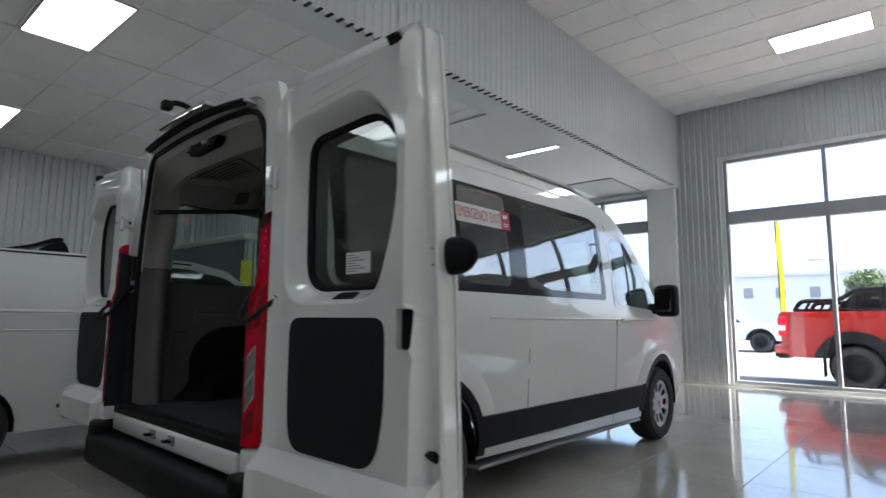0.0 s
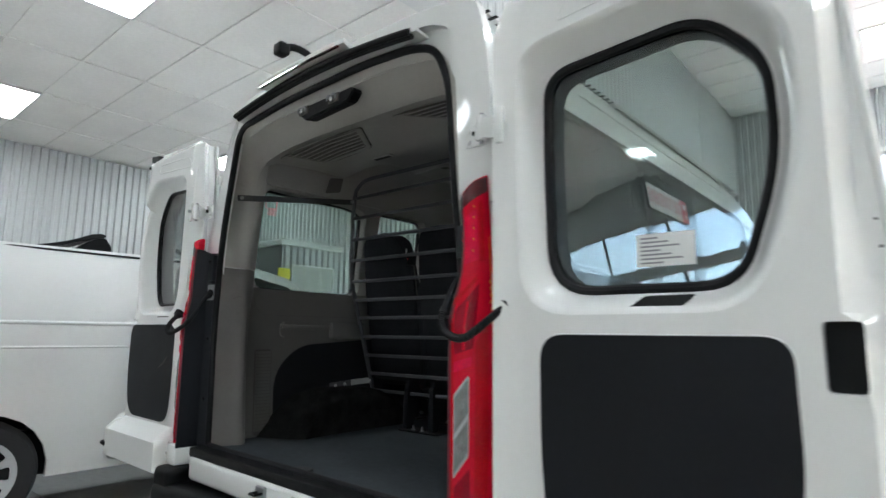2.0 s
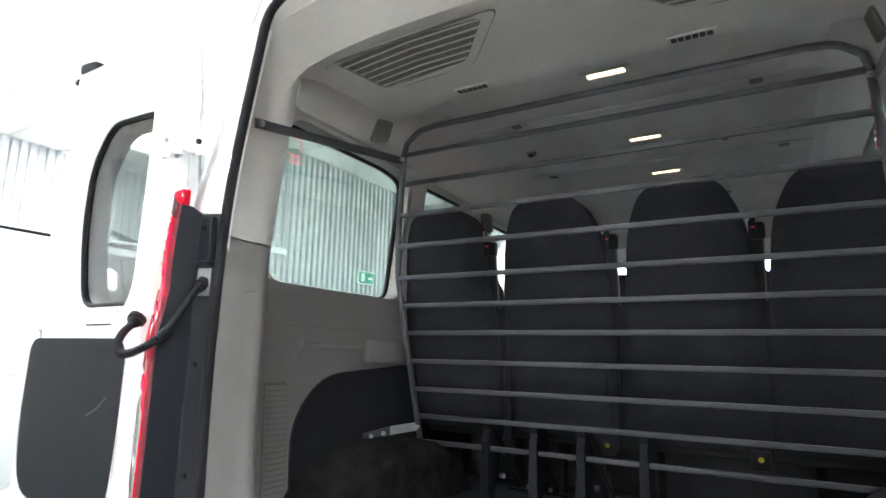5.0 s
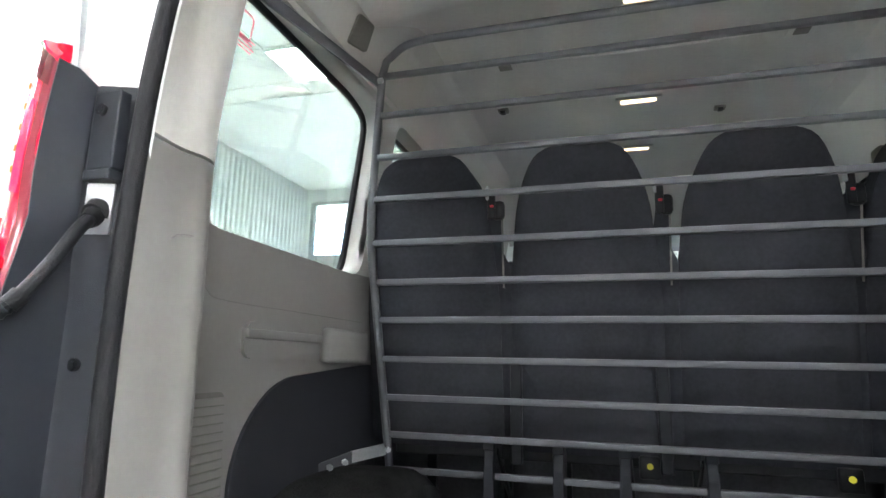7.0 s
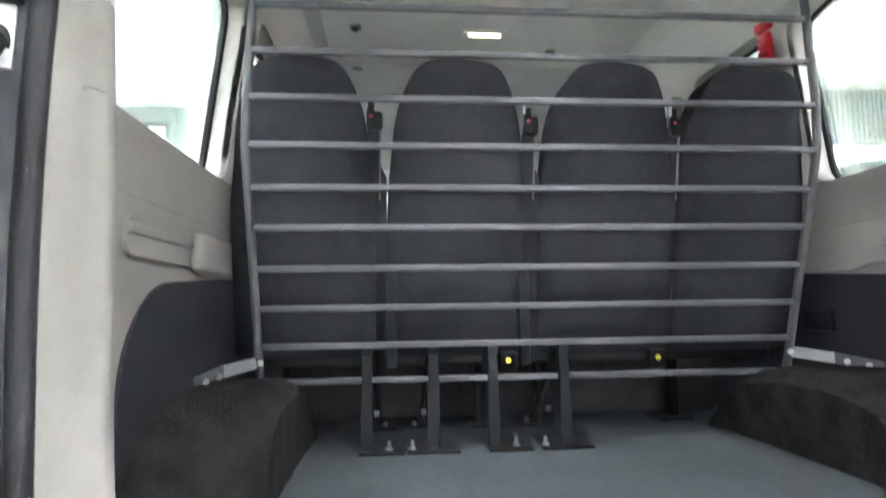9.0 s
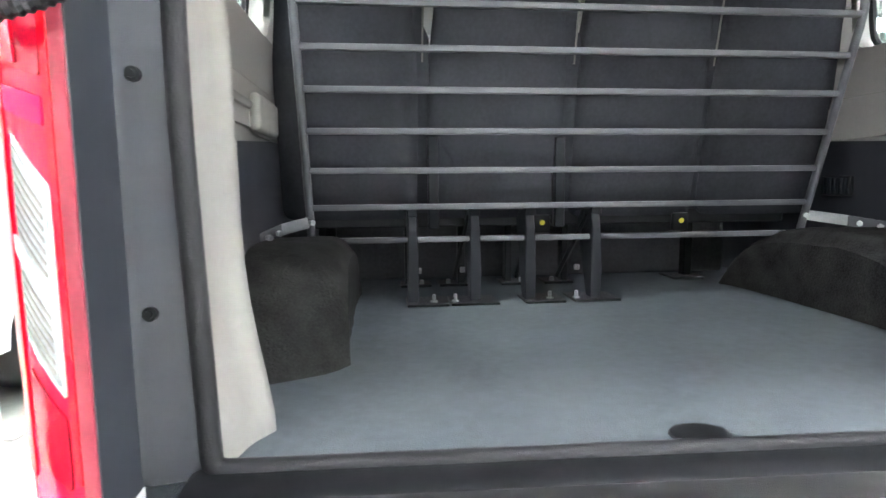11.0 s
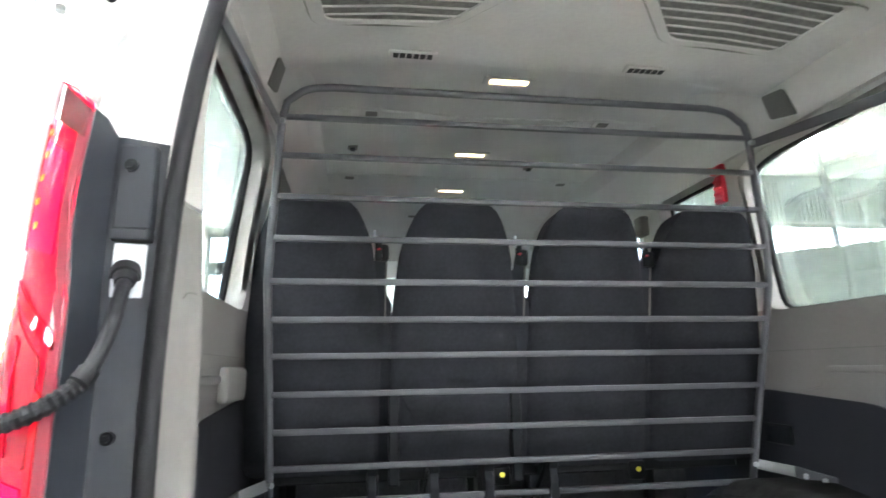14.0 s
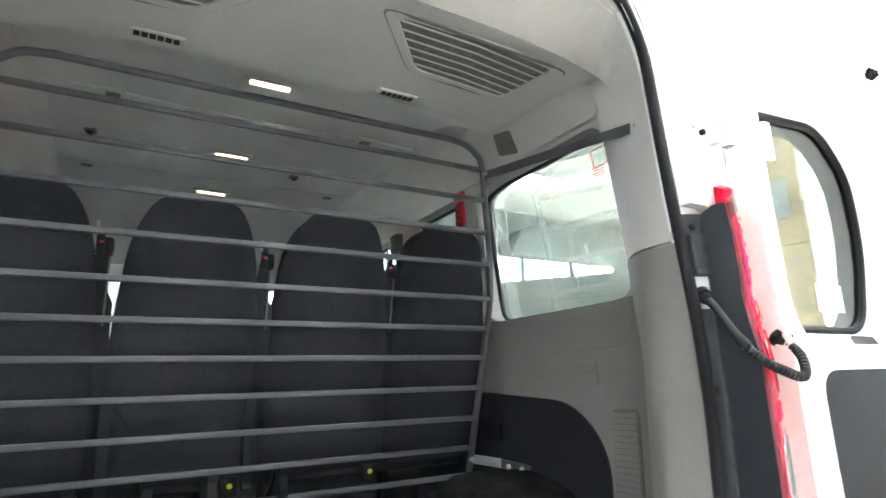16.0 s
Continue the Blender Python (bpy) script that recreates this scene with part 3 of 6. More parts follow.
# rear frame of the body round the opening
OPEN = rounded([(-0.800, 0.57, 0.02), (0.830, 0.57, 0.02), (0.860, 1.15, 0.3), (0.803, 1.6, 0.2), (0.772, 1.99, 0.1), (0.705, 2.135, 0.08), (0.58, 2.176, 0.07), (0.30, 2.200, 0.1), (-0.25, 2.200, 0.1), (-0.685, 2.168, 0.09), (-0.725, 1.97, 0.1), (-0.798, 1.6, 0.2), (-0.820, 1.15, 0.3)], 0.1, 6)
TOPTAB = [(-0.72, 2.10), (-0.66, 2.155), (-0.55, 2.178), (-0.25, 2.200), (0.30, 2.200), (0.58, 2.175), (0.70, 2.125), (0.76, 2.04)]
TAIL = [(-1.0, 0.42), (1.0, 0.42)] + [(half_width(z, REAR), z) for z in (0.8, 1.15, 1.3, 1.6, 1.92, 2.1, 2.22)]
TAIL += [(u * half_width(2.22, REAR), 2.22 + 0.09 * (1 - abs(u) ** 4)) for u in (0.9, 0.75, 0.5, 0.25, 0, -0.25, -0.5, -0.75, -0.9)]
TAIL += [(-half_width(z, REAR), z) for z in (2.22, 2.1, 1.92, 1.6, 1.3, 1.15, 0.8)]


def tail_place(u, v, side):
    return (u, REAR + (0.02 if side else 0.0) + 0.02 * max(0, v - 1.9), v)


part("tail_frame", sheeted(TAIL, [OPEN], tail_place, 0.1), M["paint"], van, smooth=True)
# door seal
seal = [(u * 1.0, REAR - 0.006, v) for u, v in OPEN]
part("door_seal", tube(bmesh.new(), seal, 0.0155, 10, True), M["rubber"], van, "black rubber door seal", smooth=True)
# rear bumper, sill and strikers
bumper = part("rear_bumper", boxed(-1.02, 1.02, -0.39, REAR + 0.05, 0.20, 0.405, 0.045, 3), M["black_plastic"], van, "black plastic rear bumper step", smooth=True)
for s in (-1, 1):
    part("bumper_corner", boxed(min(s * 0.845, s * 1.02), max(s * 0.845, s * 1.02), -0.375, REAR + 0.02, 0.36, 0.472, 0.03, 3), M["black_plastic"], bumper, smooth=True)
part("sill_panel", boxed(-0.80, 0.80, -0.30, REAR + 0.01, 0.425, 0.532, 0.02, 3), M["paint"], van, smooth=True)
part("sill_plate", boxed(-0.83, 0.83, -0.288, -0.195, 0.524, 0.572, 0.012, 2), M["black_plastic"], van, "black tread plate at the loading sill", smooth=True)
for x in (-0.13, 0.12):
    st = part("striker", boxed(x - 0.035, x + 0.035, -0.312, -0.298, 0.465, 0.515, 0.004, 1), M["zinc"], van, "zinc latch striker")
    part("striker_loop", tube(bmesh.new(), [(x - 0.018, -0.31, 0.49), (x - 0.018, -0.345, 0.49), (x + 0.018, -0.345, 0.49), (x + 0.018, -0.31, 0.49)], 0.006, 8), M["black_plastic"], st)

# tail lamps, door jambs, hinges and cable sleeves
OPTAB = [(0.57, 0.830), (1.0, 0.850), (1.15, 0.853), (1.3, 0.842), (1.6, 0.803), (1.97, 0.772), (2.165, 0.67)]

OPLEFT = [(0.57, 0.800), (0.78, 0.810), (1.0, 0.813), (1.19, 0.818), (1.34, 0.815), (1.6, 0.798), (1.97, 0.725), (2.165, 0.685)]


def lamp_edge(z):
    return curve_at([(1.18, 0.886), (1.3, 0.902), (1.4, 0.910), (1.56, 0.896)], z)


def lamp_depth(z):
    return curve_at([(1.17, -0.328), (1.29, -0.296), (1.56, -0.288)], z)


def lamp_outer(z):
    return curve_at([(0.5, 1.0), (0.9, 1.004), (1.16, 0.998), (1.28, 0.984), (1.62, 0.962)], z)


def lamp_at(s, u, z, lift=0.0):
    """A point of the lamp's face: u runs from its inner edge to the side of the body."""
    xi, xo, q = lamp_edge(z), lamp_outer(z) + (0.007 if s < 0 else 0), min(1, max(0, u))
    b = 0.020 * math.sin(math.pi * q) ** 0.8 + lift * (min(1, q / 0.15) if lift < 0 else 1)
    return (s * (xi + (xo - xi) * u + b * 0.5), lamp_depth(z) + (-0.236 - lamp_depth(z)) * u ** 1.4 - b * 0.8, z)


LAMP = rounded([(0.0, 0.585), (1.0, 0.575), (1.0, 1.615), (0.55, 1.59), (0.0, 1.548)], 0.02, 3)
for s in (-1, 1):
    lp = part("tail_lamp", sheeted(LAMP, [], lambda u, v, side, s=s: lamp_at(s, u, v, -0.02 if side else 0.0), 0.06), M["lamp_red"], van, "tall red tail lamp", smooth=True)

    def on_lamp(name, pts, lift, material, label="", s=s, lp=lp):
        return part(name, sheeted(pts, [], lambda u, v, side: lamp_at(s, u, v, lift - 0.003 if side else lift), 0.05), material, lp, label, smooth=True)
    lens = rounded([(0.17, 0.735), (0.46, 0.795), (0.46, 1.000), (0.17, 0.945)], 0.01, 2)
    on_lamp("lens_frame", rounded([(0.155, 0.722), (0.475, 0.787), (0.475, 1.010), (0.155, 0.953)], 0.012, 2), 0.003, M["bright"], "light grey lens frame")
    on_lamp("reverse_lens", lens, 0.005, M["lens_grey"], "clear reversing lens")
    for k in range(15):
        z = 0.750 + 0.0122 * k + (0.022 if k > 6 else 0)
        if z < 0.935:
            on_lamp("lens_flute", [(0.20, z), (0.44, z + 0.0495), (0.44, z + 0.0535), (0.20, z + 0.004)], 0.0065, M["mesh_grey"])
    # amber dots put LED reflections into the lens as colour
    for k in range(5):
        on_lamp("reflector_dot", [(0.50 - 0.02 * k, 1.505 - 0.034 * k), (0.54 - 0.02 * k, 1.503 - 0.034 * k), (0.54 - 0.02 * k, 1.511 - 0.034 * k), (0.50 - 0.02 * k, 1.513 - 0.034 * k)], 0.005, M["amber"])
    on_lamp("lens_rib", [(0.17, 0.826), (0.46, 0.886), (0.46, 0.903), (0.17, 0.843)], 0.009, M["bright"])
    on_lamp("indicator_lens", [(0.935, 1.04), (0.965, 1.04), (0.955, 1.42), (0.94, 1.42)], 0.002, M["amber"], "amber indicator strip")
    on_lamp("lamp_top_band", [(0.02, 1.500), (0.97, 1.560), (0.97, 1.606), (0.5, 1.585), (0.02, 1.543)], 0.003, M["lamp_dark"], "dark red band at the lamp's top")
    on_lamp("lamp_shoulder", [(0.04, 1.205), (0.60, 1.285), (0.60, 1.30), (0.04, 1.228)], 0.007, M["lamp_gloss"])
    on_lamp("upper_facet", rounded([(0.15, 1.33), (0.62, 1.345), (0.60, 1.50), (0.15, 1.475)], 0.02, 2), 0.0025, M["lamp_pink"])
    on_lamp("upper_column", [(0.66, 1.34), (0.80, 1.345), (0.78, 1.53), (0.66, 1.52)], 0.0035, M["lamp_gloss"])
    on_lamp("smoky_facet", rounded([(0.15, 1.065), (0.56, 1.085), (0.66, 1.275), (0.15, 1.195)], 0.02, 2), 0.0025, M["lamp_smoke"], "smoky middle window of the lamp")
    on_lamp("smoky_rib", [(0.34, 1.08), (0.40, 1.08), (0.44, 1.225), (0.38, 1.215)], 0.0055, M["lamp_red"])
    on_lamp("lower_facet", rounded([(0.15, 1.015), (0.52, 1.035), (0.54, 1.062), (0.15, 1.045)], 0.01, 2), 0.0045, M["lamp_pink"])
    on_lamp("low_window", rounded([(0.17, 0.615), (0.50, 0.65), (0.50, 0.755), (0.17, 0.700)], 0.015, 2), 0.0025, M["lamp_smoke"])
    on_lamp("outer_column", rounded([(0.58, 0.62), (0.82, 0.63), (0.84, 1.16), (0.60, 1.10)], 0.02, 2), 0.003, M["lamp_gloss"])
    for k in range(9):
        z = 1.275 - 0.02 * k
        on_lamp("amber_fleck", [(0.90 + 0.012 * (k % 3), z), (0.945 + 0.008 * (k % 2), z + 0.002), (0.94, z + 0.012), (0.91, z + 0.010)], 0.003, M["amber"])
    on_lamp("inner_edge", rounded([(0.0, 0.60), (0.085, 0.605), (0.085, 1.15), (0.11, 1.30), (0.10, 1.545), (0.0, 1.54)], 0.006, 2), 0.0022, M["lamp_edge"], "clear edge of the lamp lens")
    on_lamp("inner_strip", rounded([(0.09, 0.62), (0.14, 0.63), (0.14, 1.16), (0.09, 1.15)], 0.01, 2), 0.003, M["lamp_gloss"])

    def jamb_place(u, v, side, s=s):
        """Across the jamb: the bolted face from the seal outwards, then back along the lamp."""
        x0, xc, x1 = curve_at(OPTAB, v) - 0.002 if s > 0 else curve_at(OPLEFT, v) + 0.006, 0.884 if v < 1.2 else 0.889, lamp_edge(v) - 0.002
        if u < 0.5:
            x, y = x0 + (xc - x0) * u / 0.5, -0.204 - 0.022 * u / 0.5
        else:
            x, y = xc + (x1 - xc) * (u - 0.5) / 0.5, -0.222 + (lamp_depth(v) + 0.222) * (u - 0.5) / 0.5
        return (s * (x + (0.010 if side and u >= 0.5 else 0)), y + (0.010 if side and u < 0.5 else 0), v)
    jb = part("door_jamb", sheeted([(0, 0.56), (0.5, 0.56), (1.0, 0.56), (1.0, 1.545), (0.75, 1.545), (0.5, 1.53), (0, 1.525)], [], jamb_place, 0.05), M["jamb"], van, "dark grey jamb cover beside the tail lamp", smooth=True)
    # black discs stand in for the shade inside sunken bolt holes
    for z in (0.79, 1.088, 1.493 if s > 0 else 1.482):
        p = Vector(jamb_place(0.30 if s > 0 else 0.345 if z < 1.3 else 0.33, z, 0)) - Vector((0, 0.013 if s < 0 and z > 1.3 else 0, 0))
        part("jamb_bolt", cyl(bmesh.new(), p + Vector((0, 0.006, 0)), p + Vector((0, -0.003, 0)), 0.0105, 0.0095, 16), M["black_plastic"], jb, "black disc for a dark sunken bolt hole")
        part("bolt_core", cyl(bmesh.new(), p + Vector((0, -0.002, 0)), p + Vector((0, -0.005, 0)), 0.006, 0.005, 8), M["black_plastic"], jb)
    plate = rect(0.05 if s > 0 else 0.12, 0.42, 1.284, 1.364, 0.01, 3)
    part("sleeve_plate", sheeted(plate, [], lambda u, v, side, s=s: tuple(Vector(jamb_place(u, v, 0)) - Vector((0, 0.001 if side else 0.004, 0))), 0.2), M["zinc"], jb, "bare metal plate behind the cable sleeve")
    lip = [Vector(jamb_place(u, 1.372, 0)) + Vector((0, -0.010, 0)) for u in (0.02 if s > 0 else 0.08, 0.46)]
    part("plate_lip", boxed(min(lip[0].x, lip[1].x), max(lip[0].x, lip[1].x), lip[1].y, lip[0].y + 0.014, 1.367, 1.384, 0.003, 2), M["jamb"], jb)
    part("upper_cover", boxed(min(lip[0].x, lip[1].x), max(lip[0].x, lip[1].x), lip[1].y + 0.004, lip[0].y + 0.014, 1.384, 1.47 if s > 0 else 1.515, 0.003, 2), M["jamb"], jb)
    part("lamp_bracket", boxed(min(s * 0.885, s * 0.99), max(s * 0.885, s * 0.99), -0.33, REAR - 0.005, 0.475, 0.572, 0.012, 2), M["paint"], van, smooth=True)
    # ribbed cable sleeve from jamb to door
    end = [(1.035, -0.33, 1.165), (1.054, -0.278, 1.208)] if s > 0 else [(1.030, -0.352, 1.138), (1.062, -0.325, 1.172), (1.080, -0.276, 1.215)]
    line = [(0.862, -0.215, 1.318), (0.852, -0.252, 1.285), (0.848, -0.292, 1.225), (0.860, -0.332, 1.165), (0.905, -0.362, 1.128), (0.975, -0.366, 1.115)] + end
    path = smooth_line([(s * a, b, c) for a, b, c in line], 14)
    sl = thing("cable_sleeve", "black ribbed rubber cable sleeve between body and door", "cable sleeve", "door cable sleeves", at=(s * 0.95, -0.35, 1.1))
    cut = int(len(path) * 0.36)
    part("smooth_sleeve", tube(bmesh.new(), path[:cut + 1], 0.0102, 12), M["rubber"], sl, smooth=True)
    fine = [path[i].lerp(path[i + 1], h) for i in range(cut, len(path) - 1) for h in (0.0,)]
    part("ribbed_sleeve", tube(bmesh.new(), fine, 0.0098, 12, False, 0.26), M["rubber"], sl)
    part("collar", tube(bmesh.new(), path[cut - 2:cut + 3], 0.0132, 12), M["rubber"], sl, smooth=True)
    for (p, q), r in (((path[0], path[2]), 0.023), ((path[-1], path[-3]), 0.029)):
        d = (q - p).normalized()
        part("grommet", cyl(bmesh.new(), p - d * 0.006, p + d * 0.010, r, r * 0.9, 24), M["rubber"], sl, smooth=True)
        part("grommet_neck", cyl(bmesh.new(), p + d * 0.010, p + d * 0.026, r * 0.72, 0.013, 20), M["rubber"], sl, smooth=True)
    # hinges: body leaf with two bolts, pin, strap to the door
    for z in (1.752, 0.520):
        yb = REAR - (0.030 if z > 1 else 0.045)
        h = part("hinge", boxed(min(s * 0.872, s * 0.955), max(s * 0.872, s * 0.955), yb - 0.008, yb, z - 0.036, z + 0.036, 0.006, 2), M["paint"], van, "white-painted door hinge", smooth=True)
        part("hinge_rise", boxed(min(s * 0.930, s * 0.962), max(s * 0.930, s * 0.962), yb - 0.040, yb - 0.004, z - 0.030, z + 0.030, 0.010, 3), M["paint"], h, smooth=True)
        part("knuckle", cyl(bmesh.new(), (s * 0.968, yb - 0.046, z - 0.040), (s * 0.968, yb - 0.046, z + 0.040), 0.015, None, 16), M["paint"], h, smooth=True)
        part("pin", cyl(bmesh.new(), (s * 0.968, yb - 0.046, z - 0.048), (s * 0.968, yb - 0.046, z + 0.048), 0.007, None, 12), M["zinc"], h, "bare hinge pin")
        part("hinge_strap", bar_between(bmesh.new(), (s * 0.972, yb - 0.056, z), (s * (1.060 if s > 0 else 1.012), yb - 0.085 + (0 if s > 0 else 0.036), z - 0.030 if s > 0 else z + 0.006), 0.062, 0.007), M["paint"], h)
        xf = 1.052 if s > 0 else 1.004
        part("strap_foot", boxed(min(s * xf, s * (xf + 0.03)), max(s * xf, s * (xf + 0.03)), yb - 0.098 + (0 if s > 0 else 0.036), yb - 0.080 + (0 if s > 0 else 0.036), z - (0.080 if s > 0 else 0.045), z + (0.030 if s > 0 else 0.056), 0.006, 2), M["paint"], h, smooth=True)
        for dx, dz in ((0.888, 0.018), (0.888, -0.018), (0.915, 0.004)):
            part("hinge_bolt", cyl(bmesh.new(), (s * dx, yb - 0.006, z + dz), (s * dx, yb - 0.018, z + dz), 0.009, None, 6), M["paint" if dx < 0.9 else "black_plastic"], h)
        for dx in () if s > 0 else (0.992,):
            part("strap_bolt", cyl(bmesh.new(), (s * dx, yb - 0.062 - (dx - 0.972) * 0.33, z + 0.004), (s * dx, yb - 0.074 - (dx - 0.972) * 0.33, z + 0.004), 0.008, None, 12), M["zinc"], h)

# roof edge: proud surround, weather strip, brake lamp and camera arm
def hood_place(u, v, side):
    proud = 0.004 + 0.030 * min(1, max(0, (u + 0.86) / 0.36))
    return (u, REAR + 0.012 if side else REAR - proud + 0.16 * max(0, u - 0.90), v)


HOOD = rounded([(0.845, 1.552, 0.005), (0.890, 1.552, 0.005), (0.978, 1.53, 0.01), (0.962, 1.92, 0.2), (0.940, 2.12, 0.08), (0.902, 2.248, 0.04), (0.63, 2.288, 0.1), (0.0, 2.316, 0.3), (-0.60, 2.288, 0.1), (-0.69, 2.262, 0.02), (-0.645, 2.224, 0.02), (0.0, 2.262, 0.3), (0.70, 2.218, 0.05), (0.806, 2.165, 0.05), (0.828, 1.90, 0.1)], 0.05, 4)
part("tail_surround", sheeted(HOOD, [], hood_place, 0.05), M["paint"], van, smooth=True)


def strip_z(x):
    return 2.200 + 0.045 * (1 - (x / 0.627) ** 2)


XS = [-0.627 + 1.254 * i / 24 for i in range(25)]
strip = part("weather_strip", tube(bmesh.new(), [(x, REAR - 0.068, strip_z(x)) for x in XS], 0.013, 8), M["rubber"], van, "black rubber strip over the opening", smooth=True)
part("strip_lip", tube(bmesh.new(), [(x, REAR - 0.050, strip_z(x) - 0.011) for x in XS], 0.010, 8), M["rubber"], strip, smooth=True)
part("rain_gutter", sheeted([(-0.66, 0), (0.66, 0), (0.66, 1), (-0.66, 1)], [], lambda u, v, side: (u, REAR - 0.062 + 0.066 * v, strip_z(u * 0.95) - 0.004 - 0.006 * v + (0.010 if side else 0)), 0.08), M["paint"], van, "shaded gutter behind the rubber strip", smooth=True)
lip = part("roof_lip", sheeted(rounded([(-0.37, 0.0), (0.29, 0.0), (0.24, 1.0), (-0.31, 1.0)], 0.01, 2), [], lambda u, v, side: (u, REAR - 0.105 + 0.12 * v, 2.290 - 0.012 * (u / 0.37) ** 2 + 0.006 * v - (0.020 if side else 0)), 0.08), M["paint"], van, smooth=True)
part("brake_lamp", sheeted(rounded([(-0.33, 0.0), (0.25, 0.0), (0.25, 1.0), (-0.33, 1.0)], 0.01, 2), [], lambda u, v, side: (u, REAR - 0.110 + (0.012 if side else 0) + 0.01 * v, 2.262 - 0.012 * (u / 0.37) ** 2 + 0.020 * v), 0.08), M["lamp_dark"], van, "slim high brake lamp", smooth=True)
arm = part("camera_arm", tube(bmesh.new(), smooth_line([(0.011, -0.235, 2.295), (0.001, -0.28, 2.322), (-0.014, -0.33, 2.334), (-0.029, -0.37, 2.325)], 5), 0.016, 10), M["black_plastic"], van, "black reversing camera arm", smooth=True)
part("camera_head", boxed(-0.064, -0.004, -0.41, -0.355, 2.285, 2.338, 0.012, 3), M["black_plastic"], arm, smooth=True)


def rear_door(hx, hy, angle, s, ue, label):
    """A rear door, built in the plane (out from the hinge, height, depth towards its inner face)."""
    up = 0.045 if s < 0 else 0.0     # how far the glass stands towards the inner face
    d = thing("rear_door", label, "van door", "open rear doors", at=(hx, hy, 0.42))
    ca, sa = math.cos(radians(angle)), math.sin(radians(angle))

    def lay(u, v, w):
        return (hx + s * (u * ca) + s * w * sa * 1.0, hy + u * sa * -1 - w * ca, v - (0.033 if s > 0 else 0))
    lean = 0.03 if s > 0 else 0.07      # how the glass falls away from the hinge
    hinge_u = lambda v: ue + (0 if s > 0 else curve_at([(1.1, 0.078), (1.4, 0.02), (1.6, 0.0), (1.95, 0.028), (2.2, 0.068)], v))
    top = [(0.785, 2.232, 0.04), (ue + 0.10, 2.236, 0.04), (ue + 0.045, 2.20, 0.05), (ue, 2.04, 0.06)] if s > 0 else [(0.785, 2.225, 0.04), (ue + 0.067, 2.195, 0.03), (ue + 0.028, 1.95, 0.1), (ue, 1.6, 0.1), (ue + 0.02, 1.4, 0.1), (ue + 0.078, 1.1, 0.1)]
    outline = rounded([(hinge_u(0.35), 0.35, 0.03), (0.90, 0.38, 0.06), (0.868, 1.3, 0.2)] + top, 0.05, 5)
    win = rounded([(0.090, 1.275, 0.13), (0.078, 1.66, 0.2), (0.082, 1.925, 0.08), (0.52, 1.955, 0.085), (0.660, 1.805, 0.08), (0.670, 1.56, 0.14), (0.580, 1.275, 0.09)], 0.1, 6)
    if s < 0:
        win = [Vector((0.240 + (p[0] - 0.075) * 0.84, p[1])) for p in win]
        rim = [Vector((min(0.775, max(ue + 0.018, (p[0] - 0.42) * 1.22 + 0.42)), (p[1] - 1.58) * 1.20 + 1.58)) for p in win]
    else:
        rim = [Vector(((p[0] - 0.42) * (1.17 if p[0] < 0.42 else 1.27) + 0.42, (p[1] - 1.60) * 1.20 + 1.60)) for p in win]

    def skin(u, v, side):
        return lay(u, v, -0.085 if side else -0.07)
    part("outer_skin", sheeted(outline if s > 0 else [Vector((max(p[0], hinge_u(p[1]) + 0.095), p[1])) for p in outline], [win], skin, 0.1), M["paint"], d, smooth=True)

    def depth_in(u, v):
        # raised rim round the edge and the glass sunk into a bowl
        e = min(0.92 - u - 0.08 * (v - 0.42) / 1.7, (v - 0.36), (2.20 - v))
        if s < 0:
            e = min(e, 1.4 * (u - hinge_u(v)))
        low = min(1, max(0, (0.63 - v) / 0.07))
        post = min(1, max(0, (u - 0.797 + 0.04 * (v - 1.1)) / 0.022))
        near = max(0, 1 - (u - ue) / 0.06) if s > 0 else 0
        rim_in = 0.035 + 0.055 * min(1, max(0, e / 0.05)) if u < 0.79 else 0.09
        return rim_in + 0.03 * near - (0.078 * post if v > 0.63 else 0) + 0.075 * low * min(1, max(0, e / 0.04))

    inner_out = [Vector(((p[0] - 0.45) * 0.985 + 0.45, (p[1] - 1.3) * 0.99 + 1.3)) for p in outline]

    def inner(u, v, side):
        if side:
            near = max(0, 1 - (u - hinge_u(v)) / 0.12) if s < 0 else 0
            return lay(max(u, hinge_u(v) + 0.095) if s < 0 else u, v, -0.069 + 0.05 * near)
        return lay(u, v, depth_in(u, v))
    slot = rect(0.735, 0.80, 1.055, 1.19, 0.01, 2)
    pull = rounded([(0.335, 1.222), (0.462, 1.222), (0.492, 1.255), (0.372, 1.255)], 0.006, 2) if s > 0 else rounded([(0.30, 1.200), (0.445, 1.200), (0.475, 1.225), (0.335, 1.225)], 0.006, 2)
    part("inner_panel", sheeted(inner_out, [rim, slot], inner, 0.036), M["paint"], d, "white pressed-steel inner panel", smooth=True)

    # the bowl between inner panel and glass
    bm = bmesh.new()
    n = len(rim)
    rows = []
    for f in (0.0, 0.12, 0.25, 0.4, 0.55, 0.7, 0.85, 1.0):
        row = []
        for a, b in zip(rim, win):
            p = a.lerp(b, f)
            top = min(0.09, depth_in(a[0], a[1]))
            row.append(bm.verts.new(lay(p[0], p[1], top + (up - 0.006 - lean * max(0, p[0] - 0.1) - top) * f * f * (3 - 2 * f))))
        rows.append(row)
    for r0, r1 in zip(rows, rows[1:]):
        for k in range(n):
            bm.faces.new((r0[k], r0[(k + 1) % n], r1[(k + 1) % n], r1[k]))
    part("window_bowl", bm, M["paint"], d, smooth=True)
